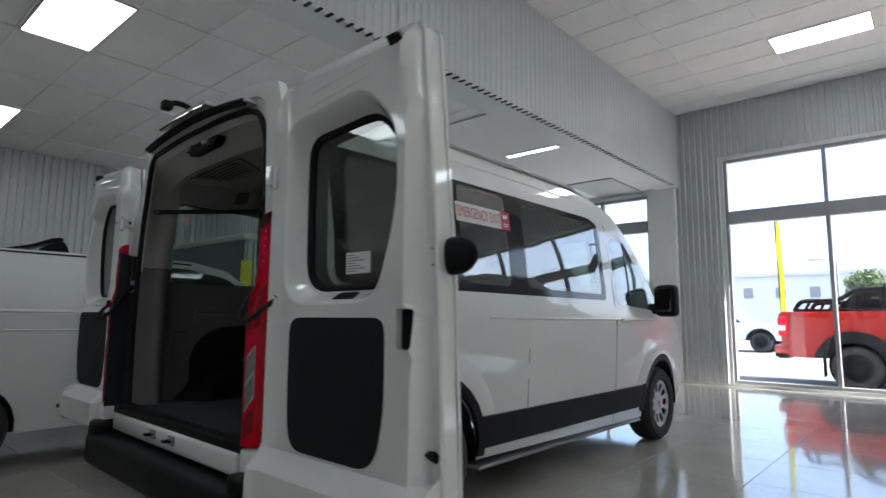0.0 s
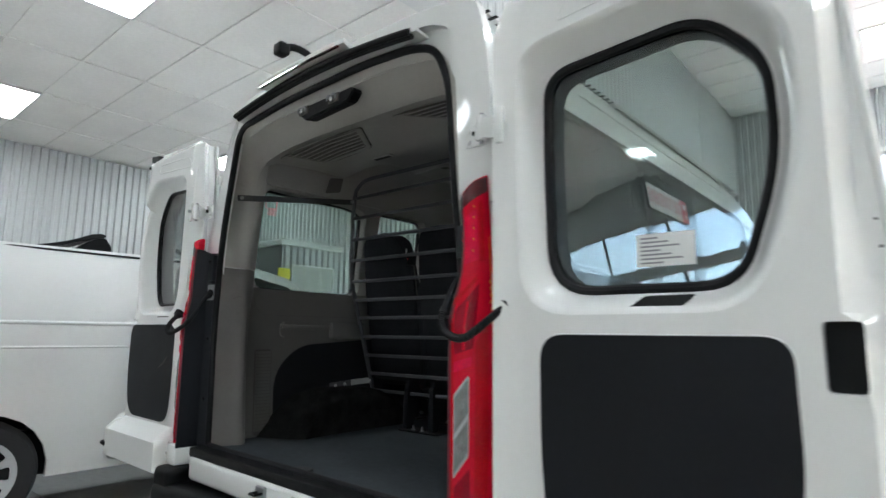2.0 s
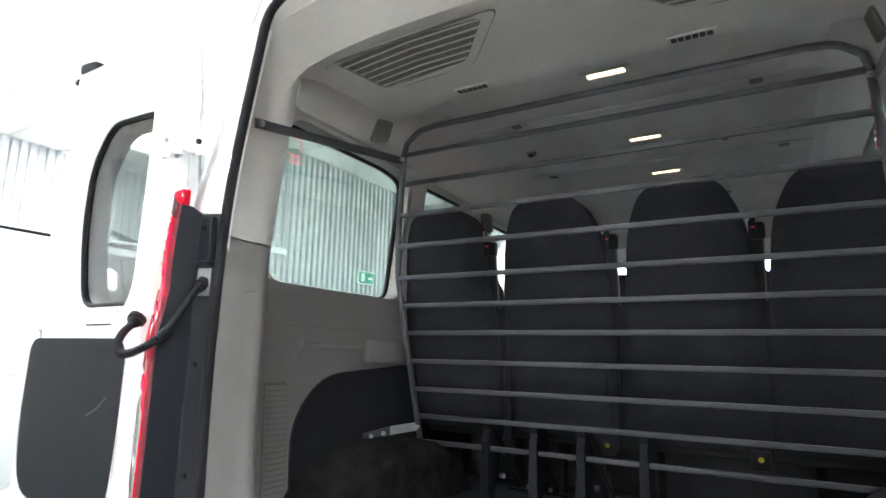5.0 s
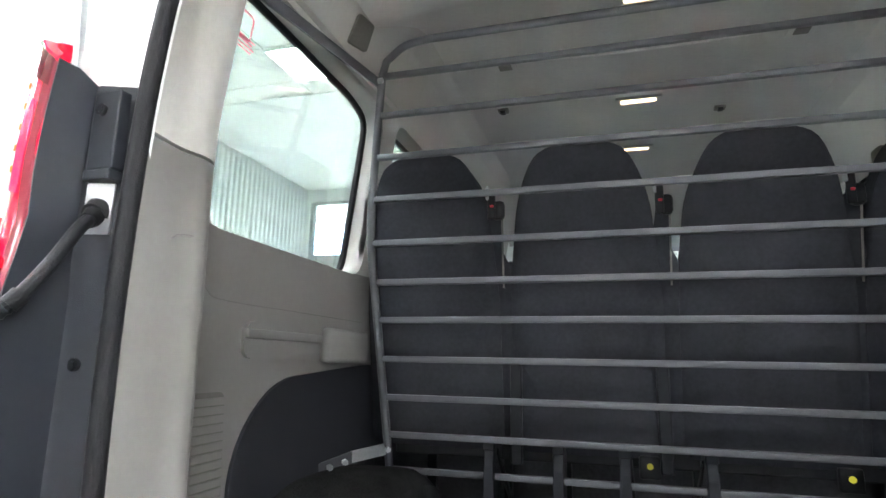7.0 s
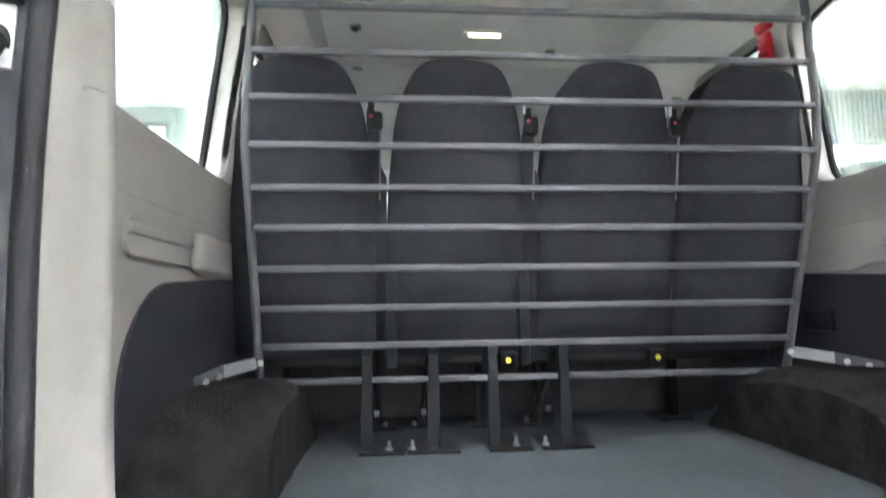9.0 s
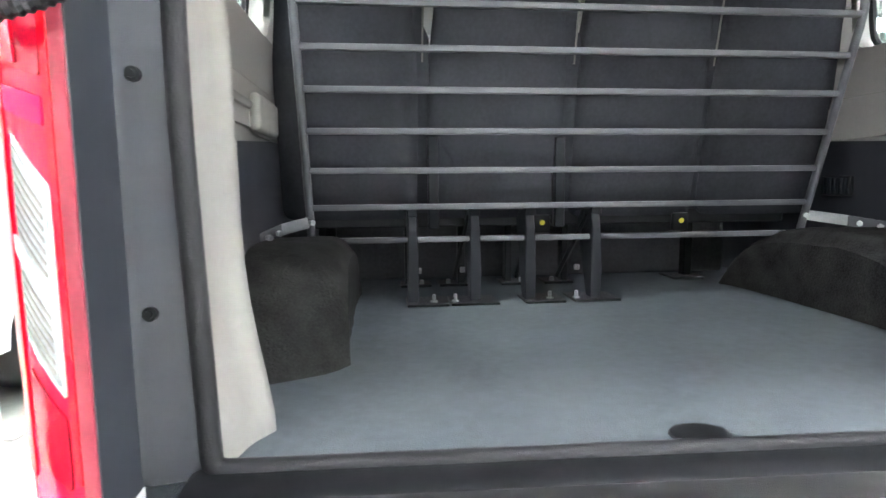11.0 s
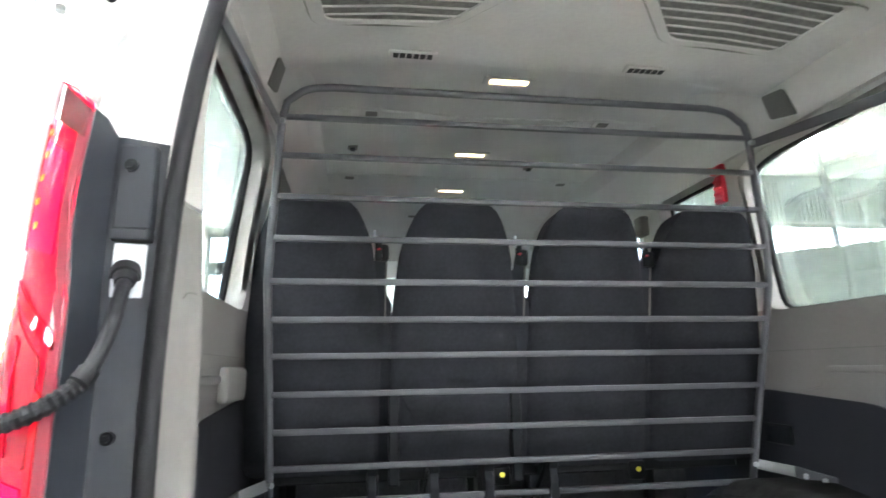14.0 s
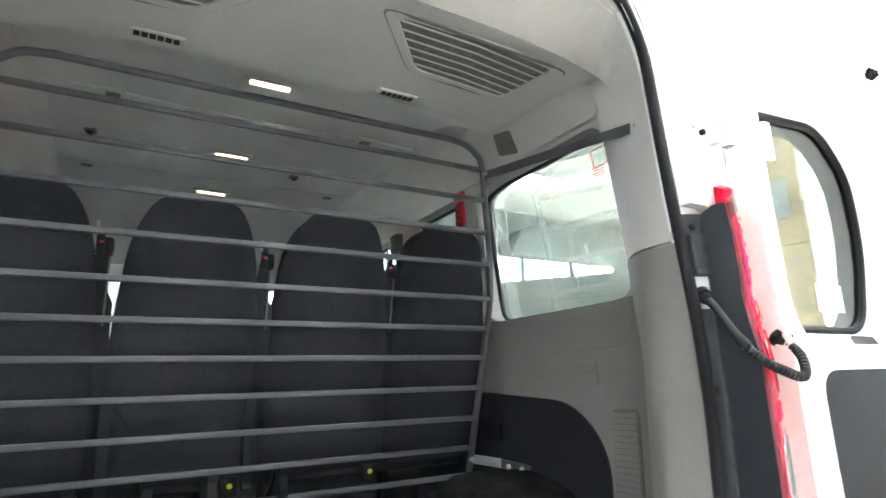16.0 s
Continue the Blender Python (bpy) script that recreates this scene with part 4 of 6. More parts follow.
    part("window_rubber", tube(bmesh.new(), [lay(p[0], p[1], up - 0.005 - lean * max(0, p[0] - 0.1)) for p in win], 0.013 if s > 0 else 0.008, 8, True), M["rubber"], d, "black rubber window seal", smooth=True)
    bm = bmesh.new()
    cu, cv = sum(p[0] for p in win) / len(win), sum(p[1] for p in win) / len(win)
    rows = [[bm.verts.new(lay(cu + (p[0] - cu) * k, cv + (p[1] - cv) * k, w - lean * max(0, p[0] - 0.1) * f)) for p in win] for k, w, f in ((1.0, up - 0.016, 1), (0.955 if s > 0 else 0.975, up - 0.017, 1), (0.965, -0.089, 0), (1.01, -0.089, 0))]
    for r0, r1 in zip(rows, rows[1:]):
        for k in range(len(win)):
            bm.faces.new((r0[k], r0[(k + 1) % len(win)], r1[(k + 1) % len(win)], r1[k]))
    part("glass_border", bm, M["rubber"], d, "black border of the door glass", smooth=False)
    g = part("door_glass", sheeted(win, [], lambda u, v, side: lay(u, v, up + (-0.015 if side else -0.010) - lean * max(0, u - 0.1)), 0.2), M["door_tint"], d, "tinted door glass")
    g.visible_shadow = False
    panel = rounded([(0.12, 0.645, 0.09), (0.64, 0.645, 0.10), (0.69, 0.85, 0.3), (0.685, 1.16, 0.06), (0.10, 1.16, 0.07), (0.10, 0.85, 0.2)], 0.09, 6)
    if s < 0:
        panel = [Vector((0.195 + (p[0] - 0.10) * 1.01, p[1])) for p in panel]
    part("trim_panel", sheeted(panel, [], lambda u, v, side: lay(u, v, 0.088 if side else 0.097), 0.2), M["dark_trim"], d, "charcoal trim panel")
    part("panel_rim", tube(bmesh.new(), [lay(p[0], p[1], 0.093) for p in panel], 0.0035, 6, True), M["paint"], d, smooth=True)
    if s < 0:
        part("panel_crease", tube(bmesh.new(), [lay(0.27, 0.985, 0.098), lay(0.31, 0.95, 0.0985), lay(0.37, 0.925, 0.098)], 0.0018, 5), M["mesh_grey"], d, "pale scuff on the trim panel")
    part("latch_slot", sheeted(slot, [], lambda u, v, side: lay(u, v, 0.05 if side else 0.06), 0.2), M["black_plastic"], d, "black latch recess")
    part("pull_recess", sheeted(pull, [], lambda u, v, side: lay(u, v, 0.095 - 0.9 * (v - 1.2) - (0.004 if side else 0)), 0.2), M["black_plastic"], d, "black pull recess")
    for z, u in ((2.150, 0.71), (0.72, 0.85)) if s > 0 else ((2.135, 0.765), (0.47, 0.885)):
        bm = bmesh.new()
        for k in range(4):
            a, b = lay(u - 0.02 + 0.013 * k, z - 0.015 + 0.01 * (k % 2), depth_in(u, z) - 0.005), lay(u - 0.02 + 0.013 * k, z + 0.012 - 0.006 * (k % 2), depth_in(u, z) + 0.018)
            cyl(bm, a, b, 0.012, None, 8)
        part("latch", bm, M["black_plastic"], d, "black rotary latch")
    for u, v in ((0.822, 1.054), (0.832, 1.392), (0.837, 1.337)):
        a, b = Vector(lay(u, v, 0.0)), Vector(lay(u, v, depth_in(u, v) + 0.003))
        part("rubber_stop", cyl(bmesh.new(), a, b, 0.0075 if v < 1.1 else 0.0035, None, 12), M["black_plastic"], d)
    if s < 0:
        part("latch_cover", sheeted(rounded([(0.65, 2.165), (0.765, 2.165), (0.765, 2.205), (0.65, 2.192)], 0.008, 2), [], lambda u, v, side: lay(u, v, 0.035 if side else 0.075), 0.1), M["black_plastic"], d, "black latch cover")
    rib = rounded([(0.16, 2.03, 0.02), (0.58, 2.06, 0.02), (0.58, 2.11, 0.02), (0.20, 2.09, 0.02)], 0.02, 3)
    part("pressed_rib", tube(bmesh.new(), [lay(p[0], p[1], depth_in(p[0], p[1]) - 0.003) for p in rib], 0.005, 8, True), M["paint"], d, smooth=True)
    part("edge_seal", tube(bmesh.new(), [lay(p[0] if s > 0 else max(p[0], hinge_u(p[1]) + 0.08), p[1], 0.012) for p in inner_out], 0.010, 6, True), M["paint"], d, smooth=True)
    return d


door_r = rear_door(1.030, -0.235, 2, 1, -0.050, "white rear door swung right back, charcoal trim panel inside")
rear_door(-0.967, -0.147, -1.3, -1, 0.050, "white rear door opened against the side, charcoal trim panel inside")

# things fixed to the door
bm = bmesh.new()
bmesh.ops.create_uvsphere(bm, u_segments=24, v_segments=14, radius=1.0, matrix=Matrix.Translation((1.912, -0.212, 1.338)) @ Matrix.Diagonal((0.095, 0.03, 0.066, 1)))
part("rear_mirror", bm, M["black_plastic"], door_r, "black oval parking mirror", smooth=True)


def sticker(name, x0, x1, z0, z1, y, lines, label):
    t = thing(name, label, "sticker", at=((x0 + x1) / 2, y, z0))
    part("sheet", boxed(x0, x1, y - 0.001, y + 0.0005, z0, z1), M["paper"], t)
    for k in range(lines):
        z = z1 - (z1 - z0) * (k + 1.1) / (lines + 1)
        r = 0.35 + 0.6 * ((k * 37) % 11) / 11
        part("print_line", boxed(x0 + 0.01, x0 + 0.01 + (x1 - x0 - 0.02) * r, y - 0.002, y - 0.001, z - 0.0022, z + 0.0022), M["ink"], t)
    return t


sticker("window_label", 1.366, 1.510, 1.298, 1.382, -0.2395, 7, "white printed notice stuck inside the door glass")


def side_sign():
    """Sign on the side glass: white strip with red letters and a red field."""
    y0, y1, y2, z0, z1 = 0.90, 1.36, 1.46, 1.715, 1.835
    x = lambda z: half_width(z, 1.0) + 0.010
    t = thing("exit_sign", "white emergency exit sticker with red letters on the side glass", "sign", at=(x(z0), y0, z0))
    pl = lambda o: (lambda u, v, side: (x(v) + (0.0 if side else 0.002) + o, u, v))
    part("white_field", sheeted(rect(y0, y1, z0, z1), [], pl(0), 0.3), M["paper"], t)
    part("red_field", sheeted(rect(y1 + 0.002, y2, z0, z1), [], pl(0), 0.3), M["red_print"], t)
    cu = bpy.data.curves.new("letters", 'FONT')
    cu.body, cu.size, cu.align_x, cu.align_y = "EMERGENCY EXIT", 0.075, 'CENTER', 'CENTER'
    ob = bpy.data.objects.new("letters", cu)
    me = bpy.data.meshes.new_from_object(ob)
    lean = math.atan2(half_width(z1) - half_width(z0), z1 - z0)
    w = max(v.co.x for v in me.vertices) - min(v.co.x for v in me.vertices)
    me.transform(Matrix.Translation((x((z0 + z1) / 2) + 0.0035, (y0 + y1) / 2, (z0 + z1) / 2)) @ Matrix.Rotation(radians(90), 4, 'Z') @ Matrix.Rotation(radians(90) + lean, 4, 'X') @ Matrix.Diagonal((0.44 / w, 1.35, 1, 1)))
    me.materials.append(M["red_print"])
    le = new("letters", me)
    le.parent, le.matrix_parent_inverse = t, Matrix.Translation(-t.location)
    bpy.data.objects.remove(ob)
    bpy.data.curves.remove(cu)
    part("white_mark", sheeted(rounded([(1.385, 1.79), (1.435, 1.79), (1.435, 1.815), (1.385, 1.815)], 0.008), [], pl(0.002), 0.3), M["paper"], t)
    part("white_line", sheeted(rect(1.385, 1.440, 1.75, 1.756), [], pl(0.002), 0.3), M["paper"], t)
    part("white_line", sheeted(rect(1.385, 1.430, 1.735, 1.741), [], pl(0.002), 0.3), M["paper"], t)


side_sign()

# cab mirrors, handles and panel gaps
for s in (-1, 1):
    w = half_width(1.3, 3.7)
    turn = Matrix.Translation((s * (w + 0.145), 3.79, 0)) @ Matrix.Rotation(radians(s * -16), 4, 'Z')
    bm = boxed(-0.105, 0.105, -0.07, 0.07, 1.165, 1.465, 0.05, 4)
    bm.transform(turn)
    mr = part("wing_mirror", bm, M["black_plastic"], van, "black door mirror", smooth=True)
    bm = boxed(-0.085, 0.085, -0.075, -0.068, 1.205, 1.435, 0.01, 2)
    bm.transform(turn)
    # dark colour stands in for the dim reflection in the mirror
    part("mirror_glass", bm, M["dark_glass"], mr)
    part("mirror_arm", boxed(min(s * (w - 0.03), s * (w + 0.12)), max(s * (w - 0.03), s * (w + 0.12)), 3.74, 3.84, 1.19, 1.29, 0.03, 3), M["black_plastic"], mr, smooth=True)
    part("door_handle", boxed(min(s * 1.02, s * 1.065), max(s * 1.02, s * 1.065), 3.02, 3.17, 1.11, 1.145, 0.012, 3), M["paint"], van, smooth=True)
    for y, za, zb in ((1.60, 0.56, 1.28), (1.60, 1.98, 2.20), (2.94, 0.56, 1.95), (2.94, 0.28, 0.35)):
        gap = [(y, za), (y + 0.007, za), (y + 0.007, zb), (y, zb)]
        part("panel_gap", sheeted(gap, [], van_side_place(s, 0.0012, 0.004), 0.2), M["rubber"], van)
    bar = [(3.26, 1.25), (3.28, 1.25), (3.28, 1.83), (3.26, 1.83)]
    part("window_divider", sheeted(bar, [], van_side_place(s, 0.006, 0.012), 0.2), M["black_plastic"], van)
    part("crease", tube(bmesh.new(), [(s * (half_width(1.145, y) - 0.004), y, 1.145 - 0.01 * math.sin(y * 0.6)) for y in [1.15 + 0.1 * k for k in range(27)]], 0.010, 8), M["paint"], van, smooth=True)
    part("roof_joint", tube(bmesh.new(), [(s * (half_width(2.108, y) - 0.003), y, 2.108) for y in [0.4 + 0.15 * k for k in range(15)]], 0.0045, 6), M["paint"], van, smooth=True)
    part("sill_step", boxed(min(s * 0.86, s * 0.985), max(s * 0.86, s * 0.985), 1.12, 3.5, 0.232, 0.256, 0.008, 2), M["frame_grey"], van, "thin grey lower sill edge", smooth=True)

# ---- inside the van ----
FLOOR = 0.56
part("van_floor", boxed(-0.955, 0.955, -0.200, 3.2, FLOOR - 0.05, FLOOR, 0.004, 1), M["vinyl"], van, "blue-grey vinyl floor covering")
bm = cyl(bmesh.new(), (0, 0, 0), (0, 0, 0.004), 0.050, 0.047, 28)
bm.transform(Matrix.Translation((-0.08, -0.14, FLOOR)) @ Matrix.Diagonal((1, 0.75, 1, 1)))
part("floor_cap", bm, M["black_plastic"], van, "black oval floor cap")


def trim_place(s, off, thick=0.02):
    def place(u, v, side):
        return (s * (half_width(v, max(u, 0.3)) - off + (thick if side else 0)), u, v)
    return place


def pillar_place(s):
    """Across the pillar: in from the seal to its soft corner, then out to the side wall."""
    def place(u, v, side):
        x0 = curve_at(OPTAB, v) - 0.004
        xc, x1 = x0 - curve_at([(0.6, 0.036), (1.1, 0.028), (1.45, -0.004), (1.84, -0.070), (2.1, -0.060)], v), half_width(v, 0.3) - 0.092
        if s < 0:
            x0 = curve_at(OPLEFT, v) - 0.010
            xc = curve_at([(0.58, 0.755), (0.66, 0.768), (0.75, 0.785), (0.85, 0.795), (1.2, 0.798), (1.45, 0.820), (1.71, 0.843), (1.84, 0.840), (2.1, 0.775)], v)
        if u < 0.6:
            k = u / 0.6
            x, y = x0 + (xc - x0) * k ** (1.5 if xc < x0 else 0.55), -0.212 + 0.150 * k
        else:
            k = (u - 0.6) / 0.4
            x, y = xc + (x1 - xc) * k ** 1.3, -0.062 + 0.125 * k ** 0.8
        return (s * (x + (0.02 if side else 0)), y, v)
    return place


Q_IN = rounded([(0.065, 1.365), (0.835, 1.365), (0.835, 1.905), (0.70, 1.93), (0.065, 1.93)], 0.07)
for s in (-1, 1):
    outline = [(0.02, 1.02), (3.2, 1.02), (3.2, 2.16), (0.02, 2.16)]
    holes = [Q_IN, rect(0.945, 1.41, 1.36, 1.935, 0.06), rect(1.64, 2.72, 1.36, 1.91, 0.06)]
    trim = part("side_trim", sheeted(outline, holes, trim_place(s, 0.085), 0.1), [M["beige"], M["beige_low"]], van, "warm grey plastic side trim", smooth=True)
    for f in trim.data.polygons:
        f.material_index = 1 if f.center.z < 1.345 else 0
    for h in holes:
        bm = bmesh.new()
        rows = [[bm.verts.new((s * (half_width(v, max(u, 0.3)) - o), u, v)) for u, v in h] for o in (0.084, 0.03, 0.004)]
        n = len(h)
        for r0, r1 in zip(rows, rows[1:]):
            for k in range(n):
                bm.faces.new((r0[k], r0[(k + 1) % n], r1[(k + 1) % n], r1[k]))
        part("window_reveal", bm, M["beige"], van, smooth=True)
        part("window_seal", tube(bmesh.new(), [(s * (half_width(v, max(u, 0.3)) - 0.012), u, v) for u, v in h], 0.012, 6, True), M["rubber"], van, "black window seal", smooth=True)
    # lower panels
    low = rounded([(0.24, FLOOR, 0.0), (3.2, FLOOR, 0.0), (3.2, 1.085, 0.0), (0.95, 1.085, 0.1), (0.40, 1.05, 0.2), (0.24, 0.90, 0.14)], 0.1, 5)
    part("lower_trim", sheeted(low, [], trim_place(s, 0.094, 0.01), 0.12), M["low_trim"], van, "charcoal lower side panel", smooth=True)
    part("lower_side", sheeted([(0.03, FLOOR), (0.9, FLOOR), (0.9, 1.02), (0.03, 1.02)], [], trim_place(s, 0.085), 0.12), M["beige_low"], van, smooth=True)
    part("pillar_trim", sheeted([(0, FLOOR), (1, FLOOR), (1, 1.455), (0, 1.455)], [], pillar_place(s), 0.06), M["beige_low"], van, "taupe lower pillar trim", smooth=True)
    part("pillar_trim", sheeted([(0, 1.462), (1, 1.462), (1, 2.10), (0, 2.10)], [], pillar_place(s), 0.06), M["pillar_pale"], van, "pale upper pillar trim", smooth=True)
    part("window_brow", sheeted(rounded([(0.05, 1.945), (0.95, 1.95), (0.95, 2.08), (0.05, 2.08)], 0.03), [], trim_place(s, 0.105, 0.02), 0.1), M["beige"], van, smooth=True)
    # ledge, rib and louvres
    part("ledge", sheeted(rounded([(0.27, 1.10, 0.03), (0.66, 1.10, 0.02), (0.72, 1.085, 0.02), (1.06, 1.085, 0.01), (1.06, 1.195, 0.02), (0.27, 1.185, 0.03)], 0.02, 3), [], trim_place(s, 0.097, 0.018), 0.1), M["beige_low"], van, smooth=True)
    if s < 0:
        part("ledge_end", boxed(min(s * 0.918, s * 0.95), max(s * 0.918, s * 0.95), 0.62, 0.90, 1.090, 1.190, 0.014, 3), M["beige_low"], van, smooth=True)
    xr = half_width(1.15) - (0.095 if s < 0 else 0.092)
    part("pull_rib", boxed(min(s * (xr - 0.006), s * (xr + 0.03)), max(s * (xr - 0.006), s * (xr + 0.03)), 0.27, 0.62, 1.145, 1.168, 0.006, 2), M["beige_low"], van, smooth=True)
    lv = part("louvre_panel", sheeted(rounded([(0.115, 0.57), (0.222, 0.57), (0.222, 1.03), (0.115, 1.03)], 0.02), [], trim_place(s, 0.088, 0.004), 0.2), M["mesh_grey"], van, "ventilation louvre in the side trim")
    for k in range(24):
        z = 0.59 + 0.018 * k
        xl = half_width(z, 0.3) - 0.092
        part("slat", boxed(min(s * (xl - 0.001), s * (xl + 0.004)), max(s * (xl - 0.001), s * (xl + 0.004)), 0.122, 0.216, z, z + 0.0148), M["beige_low"], lv)
    # carpeted wheel box: leaning back face, soft top
    prof = smooth_line([(0.225, FLOOR - 0.005), (0.285, 0.64), (0.37, 0.735), (0.48, 0.785), (0.66, 0.80), (0.85, 0.785), (1.0, 0.72), (1.10, FLOOR - 0.005)], 5)
    bm = bmesh.new()
    rows = []
    for k in range(11):
        f = k / 10
        drop = 0.045 * max(0, 1 - f / 0.25) ** 2
        row = []
        for p in prof:
            lift = (p.y - FLOOR) / 0.24
            x = 0.665 + 0.035 * lift + 0.27 * f
            y = p.x + 0.02 * f
            if s < 0:
                x = 0.685 + 0.012 * lift + 0.25 * f
                y = p.x + (0.02 - 0.11 * f + 0.035 * max(0, 1 - f / 0.25) ** 2) * max(0, 1 - (p.x - 0.225) / 0.5)
            q = Vector((s * x, y, max(FLOOR - 0.005, p.y - drop * lift)))
            q += Vector((0.004 * noise.noise(q * 21), 0.006 * noise.noise(q * 17), 0.007 * noise.noise(q * 13))) * min(1, lift * 4)
            row.append(bm.verts.new(q))
        rows.append(row)
    for r0, r1 in zip(rows, rows[1:]):
        for i in range(len(prof) - 1):
            bm.faces.new((r0[i], r0[i + 1], r1[i + 1], r1[i]))
    foot = [bm.verts.new((v.co.x, v.co.y, FLOOR - 0.006)) for v in rows[0]]
    for i in range(len(prof) - 1):
        bm.faces.new((foot[i], foot[i + 1], rows[0][i + 1], rows[0][i]))
    part("wheel_box", bm, M["carpet"], van, "wheel box under fuzzy black carpet", smooth=True)
    # seams and a small crease in the trim
    seam = smooth_line([(0.075, 1.36), (0.085, 1.29), (0.13, 1.235), (0.20, 1.222), (0.5, 1.222), (0.9, 1.222)], 5)
    part("trim_seam", tube(bmesh.new(), [(s * (half_width(p.y, 0.3) - 0.0855), p.x, p.y) for p in seam], 0.0011, 5), M["mesh_grey"], van)
    pp = pillar_place(s)
    part("trim_crease", tube(bmesh.new(), [Vector(pp(u, z, 0)) for u, z in ((0.38, 1.296), (0.43, 1.305), (0.50, 1.308), (0.57, 1.307))], 0.0014, 5), M["mesh_grey"], van)
    # speaker, belt anchor
    sp = rounded([(0.455, 1.965), (0.56, 1.99), (0.565, 2.075), (0.47, 2.06)], 0.01, 2)
    part("speaker", sheeted(sp, [], trim_place(s, 0.112, 0.01), 0.1), M["mesh_grey"], van, "small dark speaker grille")
    part("belt_anchor", boxed(min(s * 0.80, s * 0.845), max(s * 0.80, s * 0.845), 1.47, 1.55, 1.80, 1.90, 0.012, 2), M["mesh_grey"], van, smooth=True)
    # printed mark on the quarter glass
    lab = thing("glass_label", "faint red printed escape label on the side glass", "sticker", "glass labels", at=(s * 0.95, 0.16, 1.80))
    ring = rect(0.13, 0.20, 1.835, 1.895, 0.01, 2)
    part("print_outline", tube(bmesh.new(), [(s * (half_width(v, 0.3) - 0.006), u, v) for u, v in ring], 0.0022, 4, True), M["red_print"], lab)
    for k in range(4):
        z = 1.822 - 0.009 * k
        part("print_line", boxed(min(s * (half_width(z) - 0.006), s * (half_width(z) - 0.004)), max(s * (half_width(z) - 0.006), s * (half_width(z) - 0.004)), 0.135, 0.195 - 0.008 * (k % 2), z, z + 0.0022), M["red_print"], lab)


# headliner: duct at the back, then the long panel
def liner_z(y):
    return curve_at([(-0.17, 2.158), (-0.12, 2.140), (-0.05, 2.100), (-0.015, 2.084), (0.015, 2.086), (0.06, 2.106), (0.10, 2.12), (0.45, 2.135), (0.60, 2.14), (0.74, 2.225), (0.86, 2.268), (2.5, 2.27), (2.9, 2.20), (3.3, 2.0)], y)


def liner_place(u, v, side):
    w = curve_at([(-0.17, 0.74), (0.1, 0.82), (0.7, 0.86), (3.3, 0.86)], v)
    return (u * w, v, liner_z(v) - 0.06 * abs(u) ** 4 + (0.02 if side else 0))


part("header_panel", sheeted([(-1, -0.17), (1, -0.17), (1, -0.012), (-1, -0.012)], [], liner_place, 0.04), M["pillar_pale"], van, "pale moulded header over the rear opening", smooth=True)
part("headliner", sheeted([(-1, -0.010), (1, -0.010), (1, 3.3), (-1, 3.3)], [], liner_place, 0.08), M["headliner"], van, "pale grey moulded headliner", smooth=True)
for y in (1.15, 1.98, 2.62):
    part("roof_bow", tube(bmesh.new(), [(x, y + 0.10 * (1 - (x / 0.8) ** 2), liner_z(y) - 0.06 * abs(x / 0.86) ** 4 - 0.001) for x in [-0.8 + 0.1 * k for k in range(17)]], 0.007, 6), M["headliner"], van, smooth=True)
for s in (-1, 1):
    part("cove", sheeted([(0.55, 0), (3.1, 0), (3.1, 1), (0.55, 1)], [], lambda u, v, side, s=s: (s * (0.70 + 0.16 * v), u, liner_z(max(u, 0.9)) - 0.012 - 0.20 * v ** 1.6 + (0.01 if side else 0)), 0.15), M["beige"], van, "moulded cove along the roof", smooth=True)


def liner_point(x, y, drop):
    u = x / curve_at([(-0.17, 0.74), (0.1, 0.82), (0.7, 0.86), (3.3, 0.86)], y)
    return (x, y, liner_z(y) - 0.06 * abs(u) ** 4 - drop)


for s in (-1, 1):
    t = thing("air_grille", "grey meshed air outlet in the headliner", "air grille", "roof air grilles", at=(s * 0.42, 0.2, 2.1))
    outer = rounded([(0.10, 0.085, 0.05), (0.73, 0.05, 0.05), (0.70, 0.355, 0.05), (0.32, 0.365, 0.05)], 0.05, 5)
    inner = rounded([(0.155, 0.105, 0.04), (0.69, 0.075, 0.03), (0.665, 0.335, 0.03), (0.335, 0.34, 0.04)], 0.04, 5)
    part("rim", sheeted(outer, [inner], lambda u, v, side, s=s: liner_point(s * u, v, 0.002 if side else 0.010), 0.1), M["headliner"], t, smooth=True)
    part("rim_edge", tube(bmesh.new(), [liner_point(s * p[0], p[1], 0.004) for p in outer], 0.005, 6, True), M["mesh_grey"], t, smooth=True)
    part("mesh", sheeted(inner, [], lambda u, v, side, s=s: liner_point(s * u, v, 0.001 if side else 0.003), 0.1), M["grille_mesh"], t, "grey woven mesh")
    for k in range(6):
        y = 0.118 + 0.038 * k
        xs = [x / 200 for x in range(20, 150) if inside((x / 200, y), inner)]
        if xs:
            part("louvre", tube(bmesh.new(), [liner_point(s * x, y, 0.007) for x in (xs[0], (xs[0] + xs[-1]) / 2, xs[-1])], 0.0028, 6), M["headliner"], t)
for x in (-0.41, 0.36):
    t = thing("roof_vent", "small dark slotted vent in the headliner", "vent", "small roof vents", at=(x, 0.53, 2.13))
    part("frame", boxed(x - 0.075, x + 0.075, 0.513, 0.553, liner_z(0.53) - 0.012, liner_z(0.53) - 0.002, 0.004, 2), M["headliner"], t)
    for k in range(6):
        xa = x - 0.062 + 0.021 * k
        part("slot", boxed(xa, xa + 0.017, 0.520, 0.546, liner_z(0.53) - 0.0135, liner_z(0.53) - 0.0115), M["black_plastic"], t)
